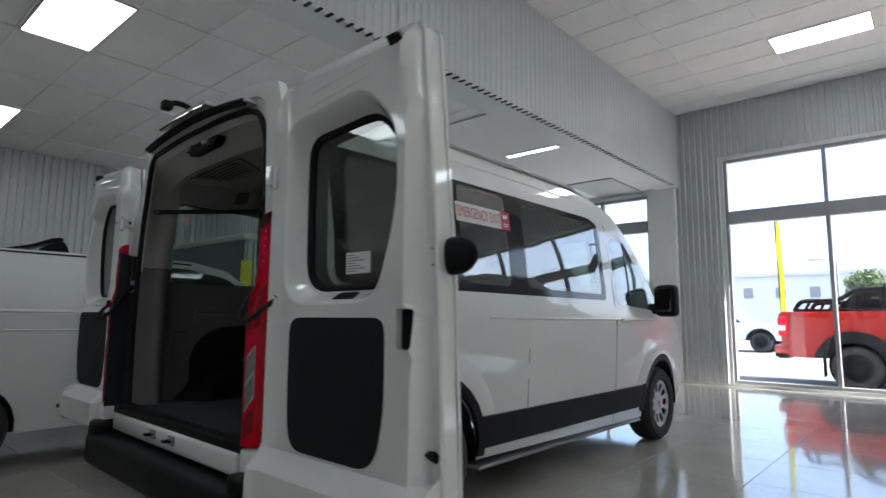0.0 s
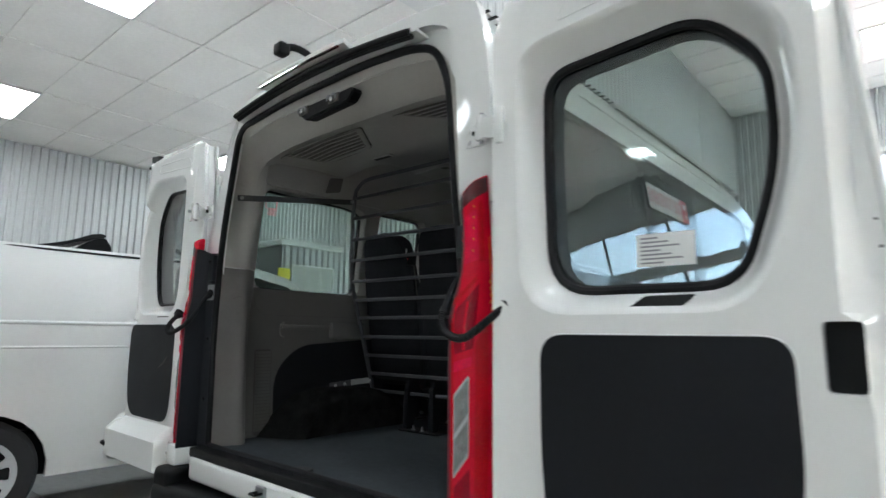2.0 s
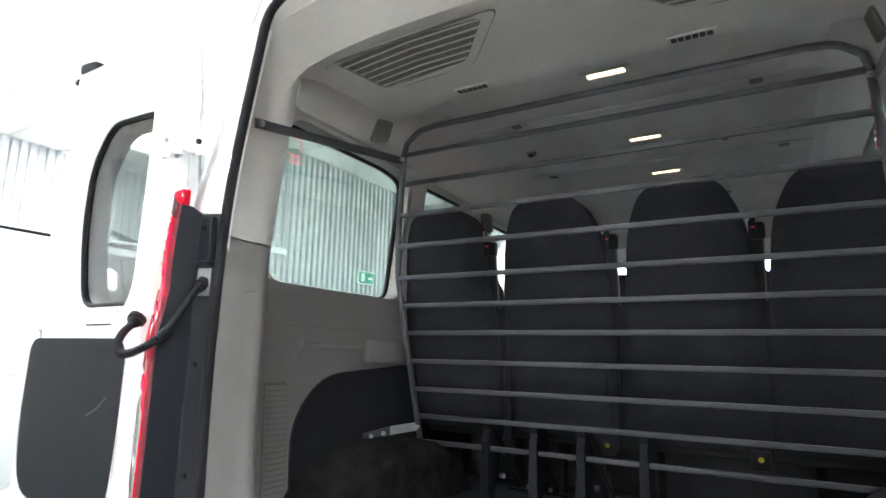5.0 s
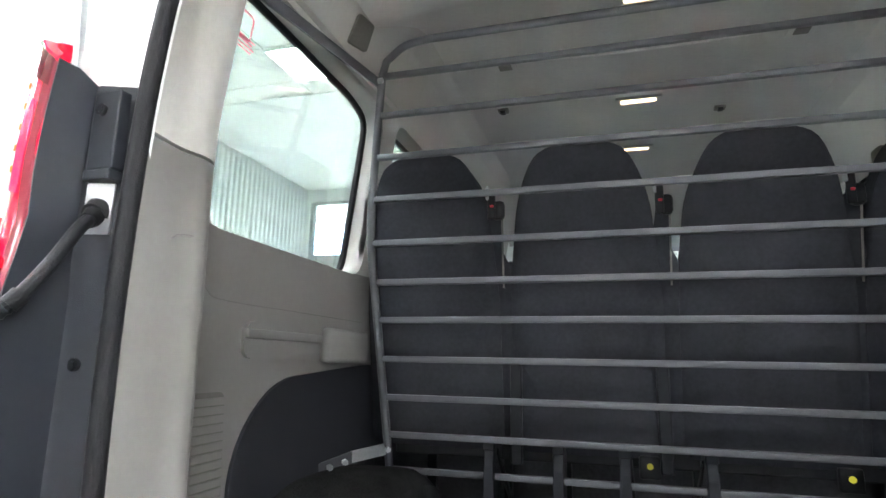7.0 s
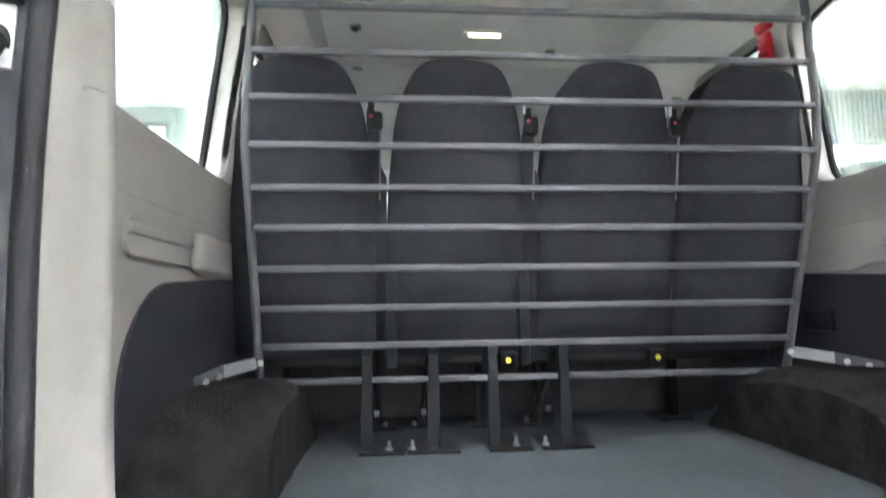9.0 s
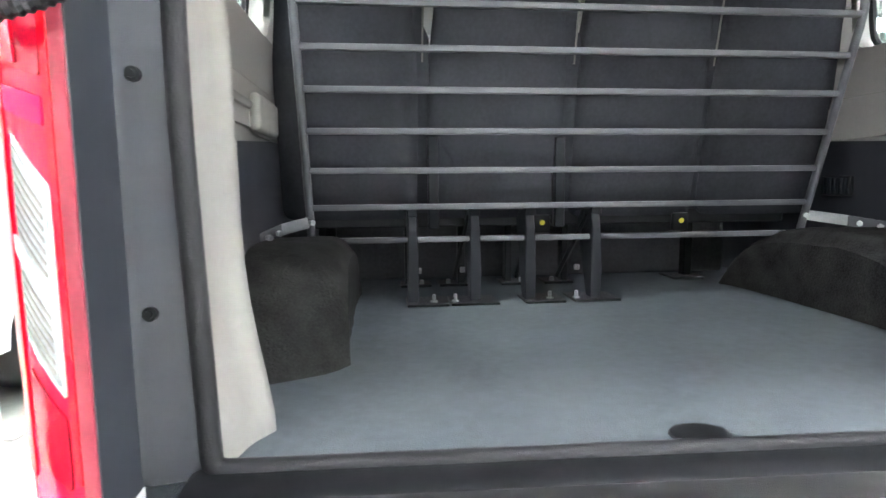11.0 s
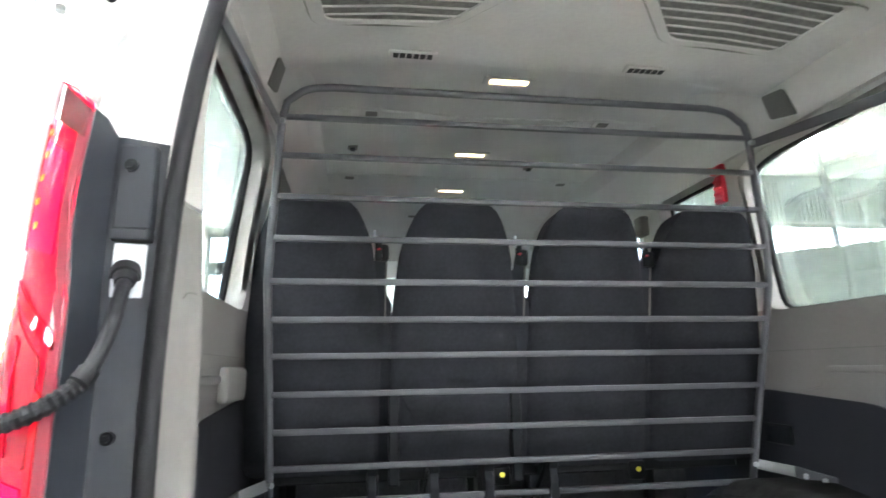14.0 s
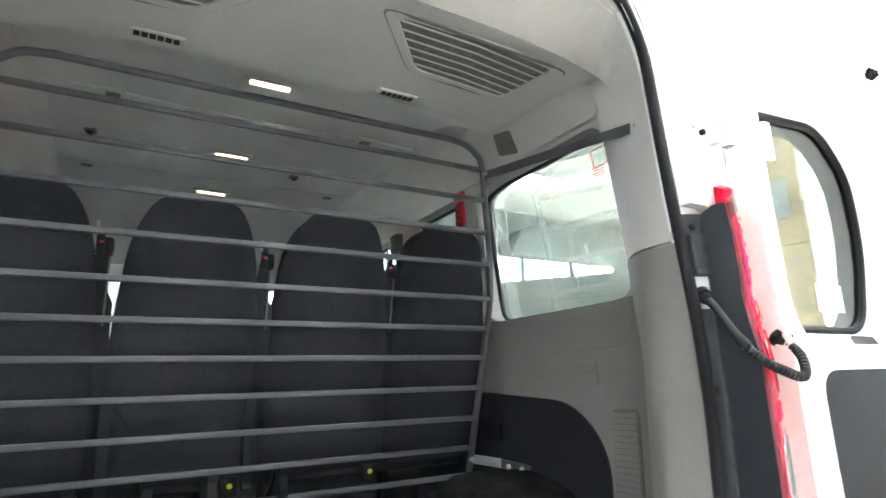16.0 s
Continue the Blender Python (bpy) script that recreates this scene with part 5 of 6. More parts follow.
for y in (0.90, 1.68, 2.30):
    t = thing("cabin_lamp", "warm glowing oblong lamp in the headliner", "lamp", "cabin roof lamps", at=(0, y, 2.26))
    z = liner_z(y)
    part("bezel", sheeted(rect(-0.100, 0.100, y - 0.034, y + 0.034, 0.008), [rect(-0.076, 0.076, y - 0.019, y + 0.019, 0.006)], lambda u, v, side, z=z: (u, v, z - (0.001 if side else 0.013)), 0.1), M["headliner"], t)
    part("lens", boxed(-0.075, 0.075, y - 0.018, y + 0.018, z - 0.006, z - 0.002, 0.001, 1), M["cabin_glow"], t)
for x, y in ((-0.52, 1.22), (0.52, 1.22), (-0.62, 2.05), (0.62, 2.05), (-0.2, 2.75), (0.3, 2.75)):
    t = thing("air_nozzle", "small dark air nozzle in the headliner", "vent", "air nozzles", at=(x, y, 2.24))
    p = liner_point(x, y, 0.006)
    part("plate", boxed(x - 0.045, x + 0.045, y - 0.04, y + 0.04, p[2] - 0.006, p[2] + 0.004, 0.004, 2), M["headliner"], t)
    part("nozzle", boxed(x - 0.025, x + 0.025, y - 0.022, y + 0.022, p[2] - 0.010, p[2] - 0.005, 0.003, 1), M["mesh_grey"], t)
part("header_trim", sheeted([(-0.70, 0), (0.72, 0), (0.72, 1), (-0.70, 1)], [], lambda u, v, side: (u, -0.208 + 0.050 * v, curve_at(TOPTAB, u) + (liner_point(u, -0.158, 0)[2] - curve_at(TOPTAB, u)) * v + (0.02 if side else 0)), 0.06), M["pillar_pale"], van, smooth=True)
for s in (-1, 1):
    pp = pillar_place(s)
    xh, zp = (0.56, 1.90) if s < 0 else (0.65, 1.97)
    bm = bmesh.new()
    rows = []
    for y in (-0.200, -0.175, -0.15, -0.125, -0.10, -0.08, -0.064, -0.050, -0.035, -0.014):
        h = Vector(liner_point(s * xh, max(y, -0.158), 0.002))
        if y < -0.158:
            h = Vector((s * xh, y, curve_at(TOPTAB, s * xh) + (h.z - curve_at(TOPTAB, s * xh)) * (y + 0.208) / 0.05))
        h.y = y
        k = (y + 0.212) / 0.15 * 0.6 if y < -0.062 else 0.6 + 0.4 * ((y + 0.062) / 0.125) ** 1.25
        p = Vector(pp(k, zp, 0)) - Vector((s * 0.002, 0, 0))
        c = Vector((p.x - s * 0.012, (h.y + p.y) / 2, h.z - 0.012))
        rows.append([bm.verts.new(h * (1 - q) ** 2 + c * 2 * q * (1 - q) + p * q * q) for q in [i / 12 for i in range(13)]])
    for r0, r1 in zip(rows, rows[1:]):
        for i in range(12):
            bm.faces.new((r0[i], r0[i + 1], r1[i + 1], r1[i]))
    part("header_corner", bm, M["pillar_pale"], van, smooth=True)
bm = bmesh.new()
tray = [(-0.135, 2.128), (0.235, 2.128), (0.250, 2.108), (0.215, 2.072), (-0.085, 2.060), (-0.150, 2.105)]
a = [bm.verts.new((x, -0.212, z)) for x, z in tray]
b = [bm.verts.new((x * 0.96, -0.150, z + 0.010)) for x, z in tray]
bm.faces.new(a)
bm.faces.new(b[::-1])
for i in range(len(tray)):
    bm.faces.new((a[i - 1], a[i], b[i], b[i - 1]))
bmesh.ops.bevel(bm, geom=bm.edges[:], offset=0.006, segments=2, affect='EDGES')
ls = part("latch_strip", bm, M["black_plastic"], van, "black latch carrier over the opening", smooth=True)
for x in (-0.098, 0.118):
    part("latch_plate", boxed(x - 0.034, x + 0.038, -0.219, -0.211, 2.088, 2.126, 0.003, 1), M["mesh_grey"], ls, "grey latch plate", smooth=True)
    for k in (-1, 1):
        hook = [(x + k * 0.017 + 0.012 * math.cos(q), -0.226, 2.107 + 0.014 * math.sin(q)) for q in [i * math.pi / 7 for i in range(-2, 9)]]
        part("striker", tube(bmesh.new(), hook, 0.0042, 8), M["zinc"], ls, "bright latch loop", smooth=True)
    part("latch_claw", boxed(x - 0.006, x + 0.006, -0.230, -0.216, 2.090, 2.116, 0.003, 1), M["chrome"], ls)

# cab end
part("dashboard", boxed(-0.9, 0.9, 3.6, 3.9, 0.6, 1.15, 0.06, 3), M["black_plastic"], van, smooth=True)

# cargo guard
guard = thing("cargo_guard", "grey steel tube cargo barrier behind the rear seats", "cargo guard", at=(0, 0.9, 0.77))


def guard_y(z):
    return curve_at([(0.77, 0.90), (1.44, 0.70), (1.57, 0.68), (2.1, 0.675)], z)


def guard_x(z):
    return curve_at([(0.77, 0.83), (1.44, 0.838), (1.97, 0.812)], z)


LEVELS = (1.97, 1.84, 1.705, 1.573, 1.443, 1.33, 1.22, 1.105, 0.99, 0.877, 0.77)
for s in (-1, 1):
    part("post", tube(bmesh.new(), [(s * guard_x(z), guard_y(z), z) for z in (0.762, 1.1, 1.40, 1.45, 1.52, 1.6, 1.98)], 0.0125, 12), M["frame_metal"], guard, smooth=True)
top = [(-0.812, 0.675, 1.97)] + smooth_line([(-0.80, 0.675, 2.02), (-0.74, 0.675, 2.065), (-0.66, 0.675, 2.078)], 4) + smooth_line([(0.66, 0.675, 2.078), (0.74, 0.675, 2.065), (0.80, 0.675, 2.02)], 4) + [(0.812, 0.675, 1.97)]
part("top_rail", tube(bmesh.new(), top, 0.0125, 12), M["frame_metal"], guard, smooth=True)
for z in LEVELS:
    x, y = guard_x(z) - 0.008, guard_y(z)
    part("rail", boxed(-x, x, y - 0.009, y + 0.009, z - 0.009, z + 0.009, 0.003, 2), M["frame_metal"], guard, smooth=True)
for s in (-1, 1):
    tie = part("side_tie", bar_between(bmesh.new(), (s * 0.822, 0.67, 1.948), (s * 0.836, -0.112, 1.829) if s < 0 else (0.811, -0.142, 1.825), 0.032, 0.005), M["frame_metal"], guard, "flat grey tie bar to the rear pillar")
    for p in ((s * 0.834, -0.092, 1.832) if s < 0 else (0.810, -0.122, 1.828), (s * 0.815, 0.655, 1.946)):
        part("bolt", cyl(bmesh.new(), p, (p[0] - s * 0.014, p[1] - 0.002, p[2]), 0.010, None, 6), M["zinc"], tie)
    br = part("fixing_bracket", bar_between(bmesh.new(), (s * 0.836, 0.872, 0.832), (s * 0.905, 0.775, 0.818), 0.034, 0.005), M["zinc"], guard, "zinc-plated fixing bracket")
    part("bracket_leg", bar_between(bmesh.new(), (s * 0.904, 0.778, 0.818), (s * 0.938, 0.635, 0.802), 0.034, 0.005), M["frame_metal"], br)
    for p in ((s * 0.905, 0.73, 0.812), (s * 0.922, 0.67, 0.806), (s * 0.830, 0.868, 0.832)):
        part("bolt", cyl(bmesh.new(), p, (p[0] - s * 0.010, p[1] - 0.012, p[2]), 0.009, None, 6), M["zinc"], br)

# seats
BACK = rounded([(-0.208, 0.0, 0.05), (0.208, 0.0, 0.05), (0.210, 0.50, 0.12), (0.180, 0.80, 0.12), (0.105, 0.945, 0.10), (-0.105, 0.945, 0.10), (-0.180, 0.80, 0.12), (-0.210, 0.50, 0.12)], 0.08, 6)


def rear_seat(cx, label, panel):
    t = thing("rear_seat", label, "seat", "rear seat row", at=(cx, 1.15, FLOOR))

    def place(u, v, side, k=1.0):
        w = 0.208 if v < 0.5 else 0.208 - 0.03 * (v - 0.5) / 0.3
        e = min(w - abs(u), v, 0.945 - v)
        bulge = 0.030 * max(0, 1 - e / 0.05) ** 2
        pad = 0.010 * math.cos(u / 0.2 * 1.4) + 0.0022 * math.sin(v * 47) * (v < 0.82)
        return (cx + u * 1.07, 0.985 - 0.195 * v + (0.13 - bulge if side else bulge - pad), 0.83 + v * 0.98)
    part("backrest", sheeted(BACK, [], place, 0.045), M["fabric"], t, "charcoal cloth backrest", smooth=True)
    part("cushion", boxed(cx - 0.21, cx + 0.21, 1.05, 1.52, 0.86, 0.99, 0.04, 3), M["fabric"], t, "charcoal cloth cushion", smooth=True)
    if panel:
        part("back_panel", sheeted(rect(-0.18, 0.18, 0.03, 0.26, 0.01, 2), [], lambda u, v, side: tuple(Vector(place(u, v, 0)) + Vector((0, -0.002 if side else -0.010, 0))), 0.1), M["fabric"], t, "flat panel low on the seat back")
        for k in (-1, 1):
            part("back_strut", boxed(cx + k * 0.212 - 0.018, cx + k * 0.212 + 0.018, 0.93, 0.955, 0.80, 1.10, 0.004, 1), M["dark_trim"], t, "dark steel strut", smooth=True)
    return t


for cx, pn in ((-0.712, False), (-0.228, True), (0.262, False), (0.728, False)):
    rear_seat(cx, "charcoal cloth rear seat with a tall rounded backrest", pn)


def seat_leg(x, way, label):
    """A bolted steel leg; way: to which side its foot plate reaches."""
    t = thing("seat_mount", label, "seat mount", "seat mounts", at=(x, 0.95, FLOOR))
    part("foot_plate", boxed(x - (0.022 if way > 0 else 0.082), x + (0.112 if way > 0 else 0.075), 0.835, 0.965, FLOOR + 0.001, FLOOR + 0.009, 0.002, 1), M["black_plastic"], t, "flat black foot plate")
    bm = bmesh.new()
    prof = [(0.872, FLOOR + 0.008), (0.915, FLOOR + 0.008), (0.975, 0.70), (1.03, 0.86), (0.895, 0.86), (0.872, 0.80), (0.868, 0.66)]
    a = [bm.verts.new((x - (0.0175 if z < 0.70 else 0.0145), y, z)) for y, z in prof]
    b = [bm.verts.new((x + (0.0175 if z < 0.70 else 0.0145), y, z)) for y, z in prof]
    bm.faces.new(a)
    bm.faces.new(b[::-1])
    for i in range(len(prof)):
        bm.faces.new((a[i - 1], a[i], b[i], b[i - 1]))
    bmesh.ops.bevel(bm, geom=bm.edges[:], offset=0.0025, segments=1, affect='EDGES')
    part("upright", bm, M["dark_trim"], t, "dark grey steel upright")
    part("upright_cap", boxed(x - 0.017, x + 0.017, 0.876, 0.905, 0.845, 0.868, 0.003, 1), M["dark_trim"], t)
    bx = x + way * 0.066
    part("bolt", cyl(bmesh.new(), (bx, 0.872, FLOOR + 0.008), (bx, 0.872, FLOOR + 0.013), 0.012, None, 16), M["zinc"], t, "zinc washer")
    part("bolt", cyl(bmesh.new(), (bx, 0.872, FLOOR + 0.013), (bx, 0.872, FLOOR + 0.034), 0.0065, 0.006, 6), M["zinc"], t)
    part("rear_foot", boxed(min(x - way * 0.03, x + way * 0.085), max(x - way * 0.03, x + way * 0.085), 1.175, 1.275, FLOOR + 0.001, FLOOR + 0.011, 0.002, 1), M["black_plastic"], t)
    part("bolt", cyl(bmesh.new(), (x + way * 0.05, 1.2, FLOOR + 0.010), (x + way * 0.05, 1.2, FLOOR + 0.026), 0.010, 0.008, 6), M["zinc"], t)
    part("rear_upright", boxed(x - 0.013, x + 0.013, 1.20, 1.245, FLOOR + 0.01, 0.86, 0.003, 1), M["black_plastic"], t)
    part("brace", tube(bmesh.new(), [(x + way * 0.012, 0.93, 0.84), (x + way * 0.03, 1.20, FLOOR + 0.03)], 0.009, 8), M["black_plastic"], t)
    part("latch_knob", cyl(bmesh.new(), (x + way * 0.018, 0.985, 0.655), (x + way * 0.034, 0.985, 0.655), 0.010, None, 10), M["zinc"], t)


for x, way in ((-0.513, 1), (-0.312, -1), (-0.130, 1), (0.092, -1)):
    seat_leg(x, way, "dark steel seat mount bolted to the van floor")
for x in (-0.80, 0.62):
    t = thing("outer_seat_mount", "slim black outer seat mount on the van floor", "seat mount", "outer seat mounts", at=(x, 1.25, FLOOR))
    part("upright", boxed(x - 0.018, x + 0.018, 1.24, 1.28, FLOOR + 0.008, 0.87, 0.004, 1), M["black_plastic"], t)
    part("foot_plate", boxed(x - 0.08, x + 0.05, 1.2, 1.32, FLOOR + 0.001, FLOOR + 0.011, 0.002, 1), M["black_plastic"], t)
part("seat_rail", boxed(-0.86, 0.86, 1.02, 1.07, 0.80, 0.86, 0.006, 1), M["black_plastic"], van, "black cross rail under the seats")
part("kick_panel", boxed(-0.86, 0.86, 1.385, 1.43, FLOOR + 0.001, 0.84, 0.01, 2), M["kick"], van, "grey carpeted panel under the seat row", smooth=True)
for x in (-0.06, 0.445):
    t = thing("belt_tag", "yellow tag on a black seat-belt buckle", "tag", "belt tags", at=(x, 0.99, 0.80))
    part("buckle", boxed(x - 0.03, x + 0.03, 0.985, 1.01, 0.775, 0.84, 0.008, 2), M["black_plastic"], t, smooth=True)
    part("tag", cyl(bmesh.new(), (x, 0.988, 0.812), (x, 0.982, 0.812), 0.009, None, 16), M["yellow_dot"], t)

sv = thing("side_vent", "small black slotted vent on the lower side panel", "vent", at=(0.93, 0.86, 0.93))
part("frame", boxed(0.925, 0.94, 0.80, 0.93, 0.895, 0.965, 0.004, 1), M["black_plastic"], sv)
for k in range(7):
    part("slot", boxed(0.921, 0.926, 0.812 + 0.016 * k, 0.820 + 0.016 * k, 0.903, 0.957), M["dark_trim"], sv)

# small dark fixings in the headliner over the seats
for x, y in ((-0.60, 1.62), (0.36, 1.85)):
    p = liner_point(x, y, 0.001)
    hk = thing("coat_hook", "small dark grey fixing in the headliner", "hook", "headliner fixings", at=p)
    part("plate", boxed(p[0] - 0.024, p[0] + 0.024, p[1] - 0.02, p[1] + 0.02, p[2] - 0.012, p[2] + 0.012, 0.005, 2), M["mesh_grey"], hk, smooth=True)
    part("catch", boxed(p[0] - 0.012, p[0] + 0.012, p[1] - 0.024, p[1] + 0.004, p[2] - 0.024, p[2] - 0.011, 0.004, 2), M["black_plastic"], hk, smooth=True)

# belts in the gaps between the seats
for x, h in ((-0.482, -0.06), (0.012, -0.07), (0.492, -0.07)):
    t = thing("seat_belt", "black seat belt hanging between two backrests", "seat belt", "rear seat belts", at=(x, 0.9, 0.9))
    y = lambda z: 1.02 - 0.195 * (z - 0.83)
    # webbing cut wide and low, a dark sheet filling the shaded gap
    part("webbing", sheeted([(x - 0.036, 0.85), (x + 0.030, 0.85), (x + 0.030, 1.40), (x + 0.010, 1.44), (x + 0.012, 1.66 + h), (x - 0.020, 1.66 + h), (x - 0.036, 1.50)], [], lambda u, v, side: (u, y(v) + (0.004 if side else 0), v), 0.2), M["fabric"], t)
    part("webbing_edge", sheeted([(x + 0.006, 1.33), (x + 0.011, 1.33), (x + 0.014, 1.55), (x + 0.008, 1.55)], [], lambda u, v, side: (u, y(v) - 0.004 - (0 if side else 0.003), v), 0.2), M["mesh_grey"], t, "grey edge of the belt stalk")
    part("guide", boxed(x - 0.018, x + 0.020, y(1.66) - 0.005, y(1.66) + 0.03, 1.60 + h, 1.66 + h, 0.012, 2), M["black_plastic"], t, "black belt guide", smooth=True)
    part("tongue", boxed(x - 0.030, x - 0.006, y(1.66) - 0.012, y(1.66) - 0.002, 1.60 + h, 1.685 + h, 0.004, 2), M["black_plastic"], t, smooth=True)
    part("tongue_plate", boxed(x - 0.036, x - 0.024, y(1.66) - 0.014, y(1.66) - 0.008, 1.66 + h, 1.705 + h, 0.003, 1), M["zinc"], t, "bare metal belt tongue")
    part("release_button", boxed(x - 0.022, x - 0.010, y(1.66) - 0.015, y(1.66) - 0.009, 1.635 + h, 1.643 + h, 0.002, 1), M["red"], t, "red release button")

# red escape hammer on the pillar between the windows
t = thing("escape_hammer", "red emergency hammer in a holder on the window pillar", "hammer", at=(0.87, 0.93, 1.80))
part("handle", boxed(0.845, 0.87, 0.895, 0.947, 1.80, 1.915, 0.008, 2), M["red"], t, smooth=True)
part("head", boxed(0.835, 0.87, 0.875, 0.955, 1.92, 1.965, 0.010, 2), M["red"], t, smooth=True)
for k in range(4):
    part("grip_rib", boxed(0.838, 0.846, 0.899, 0.943, 1.808 + 0.026 * k, 1.822 + 0.026 * k, 0.003, 1), M["red"], t)

# rows further forward
for y0, cxs in ((1.95, (-0.66, -0.22, 0.60)), (2.75, (-0.62, 0.62))):
    for cx in cxs:
        t = thing("forward_seat", "charcoal cloth seat in a row further forward", "seat", "forward seats", at=(cx, y0, FLOOR))
        part("backrest", sheeted(BACK, [], lambda u, v, side, cx=cx, y0=y0: (cx + u, y0 - 0.12 * v + (0.12 if side else 0), 0.80 + v * 0.82), 0.12), M["fabric"], t, smooth=True)
        part("cushion", boxed(cx - 0.21, cx + 0.21, y0 + 0.05, y0 + 0.5, 0.84, 0.98, 0.04, 2), M["fabric"], t, smooth=True)
        part("pedestal", boxed(cx - 0.15, cx + 0.15, y0 + 0.1, y0 + 0.4, FLOOR + 0.001, 0.85, 0.02, 1), M["black_plastic"], t)


# the tail of the van stands a little askew to its cabin
def askew(p):
    w = min(1, max(0, (0.05 - p.y) / 0.17))
    w = w * w * (3 - 2 * w)
    return Vector((p.x - 0.046 * w, p.y - 0.035 * p.x * w, p.z))


for ob in list(van.children_recursive) + [c for o in bpy.data.objects if o.name.startswith("cable_sleeve") for c in o.children]:
    for v in ob.data.vertices:
        if v.co.y < 0.05:
            v.co = askew(v.co)

# ---- vehicles standing near ----
def side_arch(cy, r, z0, cz, n=12):
    a0 = math.asin((z0 - cz) / r)
    return [(cy + r * math.cos(math.pi - a), cz + r * math.sin(math.pi - a)) for a in [a0 + (math.pi - 2 * a0) * i / n for i in range(n + 1)]]


def vehicle(name, label, category, m, outline_top, axles, wr, width, paint, sill, windows, flare=None, rim="alloy", nose_taper=0.12, gap=0.07, flare_w=0.15):
    """A car along local y: its side cut from an outline (y, z), roofed over between the two sides."""
    t = thing(name, label, category)
    ya, yb = outline_top[0][0], outline_top[-1][0]
    side = [(ya, sill)]
    for cy in axles:
        side += side_arch(cy, wr + gap, sill, wr)
    side += [(yb, sill)] + outline_top[::-1]
    zmax = max(p[1] for p in outline_top)

    def x_at(y, z):
        x = width / 2 - 0.04 * max(0, (0.6 - z) / 0.4) - 0.16 * max(0, (z - 1.05) / max(0.3, zmax - 1.05)) ** 1.5
        d = min(y - ya, yb - y)
        return x - nose_taper * max(0, 1 - d / 0.5) ** 2
    holes = [rounded(w, 0.05, 3) for w in windows]
    for s in (-1, 1):
        part("body_side", sheeted(side, holes, lambda u, v, b, s=s: (s * (x_at(u, v) - (0.03 if b else 0)), u, v), 0.16), paint, t, smooth=True)
        for h in holes:
            g = part("side_window", sheeted(h, [], lambda u, v, b, s=s: (s * (x_at(u, v) - (0.012 if b else 0.006)), u, v), 0.25), M["dark_glass"], t, "dark tinted glass")
    bm = bmesh.new()
    rows = []
    pts = [(ya, sill)] + outline_top + [(yb, sill)]
    fine = []
    for (a, b), (c, d) in zip(pts, pts[1:]):
        k = max(1, int(math.hypot(c - a, d - b) / 0.25))
        fine += [(a + (c - a) * i / k, b + (d - b) * i / k) for i in range(k)]
    fine.append(pts[-1])
    for y, z in fine:
        w = x_at(y, z)
        rows.append([bm.verts.new((u * w, y, z + 0.05 * (1 - u * u) * (z > 0.9))) for u in (-1, -0.8, -0.5, 0, 0.5, 0.8, 1)])
    for r0, r1 in zip(rows, rows[1:]):
        for k in range(6):
            bm.faces.new((r0[k], r0[k + 1], r1[k + 1], r1[k]))
    part("shell", bm, paint, t, smooth=True)
    part("underbody", boxed(-width / 2 + 0.2, width / 2 - 0.2, ya + 0.2, yb - 0.2, sill - 0.02, sill + 0.25, 0.02, 1), M["black_plastic"], t)
    for s in (-1, 1):
        for cy in axles:
            wheel(t, s * (width / 2 - 0.13), cy, wr, 0.24, s, 8, rim)
            if flare:
                ring = side_arch(cy, wr + flare_w, sill, wr) + side_arch(cy, wr + 0.06, sill, wr)[::-1]
                part("arch_flare", sheeted(ring, [], lambda u, v, b, s=s: (s * (x_at(u, v) + (-0.02 if b else 0.035)), u, v), 0.3), flare, t, "black wheel-arch flare", smooth=True)
            bm = bmesh.new()
            cyl(bm, (s * (width / 2 - 0.36), cy, wr), (s * (width / 2 - 0.32), cy, wr), wr + 0.065, None, 24)
            part("wheel_well", bm, M["black_plastic"], t)
    t.matrix_world = m
    return t, x_at



# white vehicle alongside the van
TOP = [(-1.75, 0.55), (-1.80, 1.0), (-1.68, 1.60), (-1.4, 1.645), (0.85, 1.66), (1.22, 1.58), (1.80, 1.12), (3.0, 0.98), (3.15, 0.62)]
wv, wx = vehicle("white_wagon", "white wagon with roof rack feet, parked beside the open van", "car", pose(-3.08, 0, 0), TOP, (-0.81, 1.95), 0.305, 1.86, M["paint"], 0.26,
                 [[(0.20, 1.12), (1.68, 1.12), (1.20, 1.51), (0.80, 1.585), (0.25, 1.585)]], gap=0.035)


def fixed(ob, parent):
    """A part built in its thing's own coordinates."""
    ob.parent = parent
    return ob


for s in (-1, 1):
    fixed(part("roof_rail", tube(bmesh.new(), [(s * (wx(y, 1.6) - 0.01), y, 1.628) for y in (-1.5, -0.5, 0.3, 0.85)], 0.008, 6), M["black_plastic"], None, "black roof gutter rail"), wv)
    for z, r in ((1.165, 0.013), (1.02, 0.008)):
        fixed(part("waist_crease", tube(bmesh.new(), [(s * (wx(y, z) - r * 0.35), y, z) for y in [-1.7 + 0.2 * k for k in range(17)]], r, 10), M["paint"], None, smooth=True), wv)
    gap = [(0.36, 0.32), (0.367, 0.32), (0.367, 1.56), (0.36, 1.56)]
    fixed(part("panel_gap", sheeted(gap, [], lambda u, v, b, s=s: (s * (wx(u, v) + (-0.01 if b else 0.0015)), u, v), 0.3), M["rubber"], None), wv)
rk = thing("roof_rack_foot", "black aerodynamic roof rack foot on the white wagon", "roof rack", at=(-2.38, -0.3, 1.64))
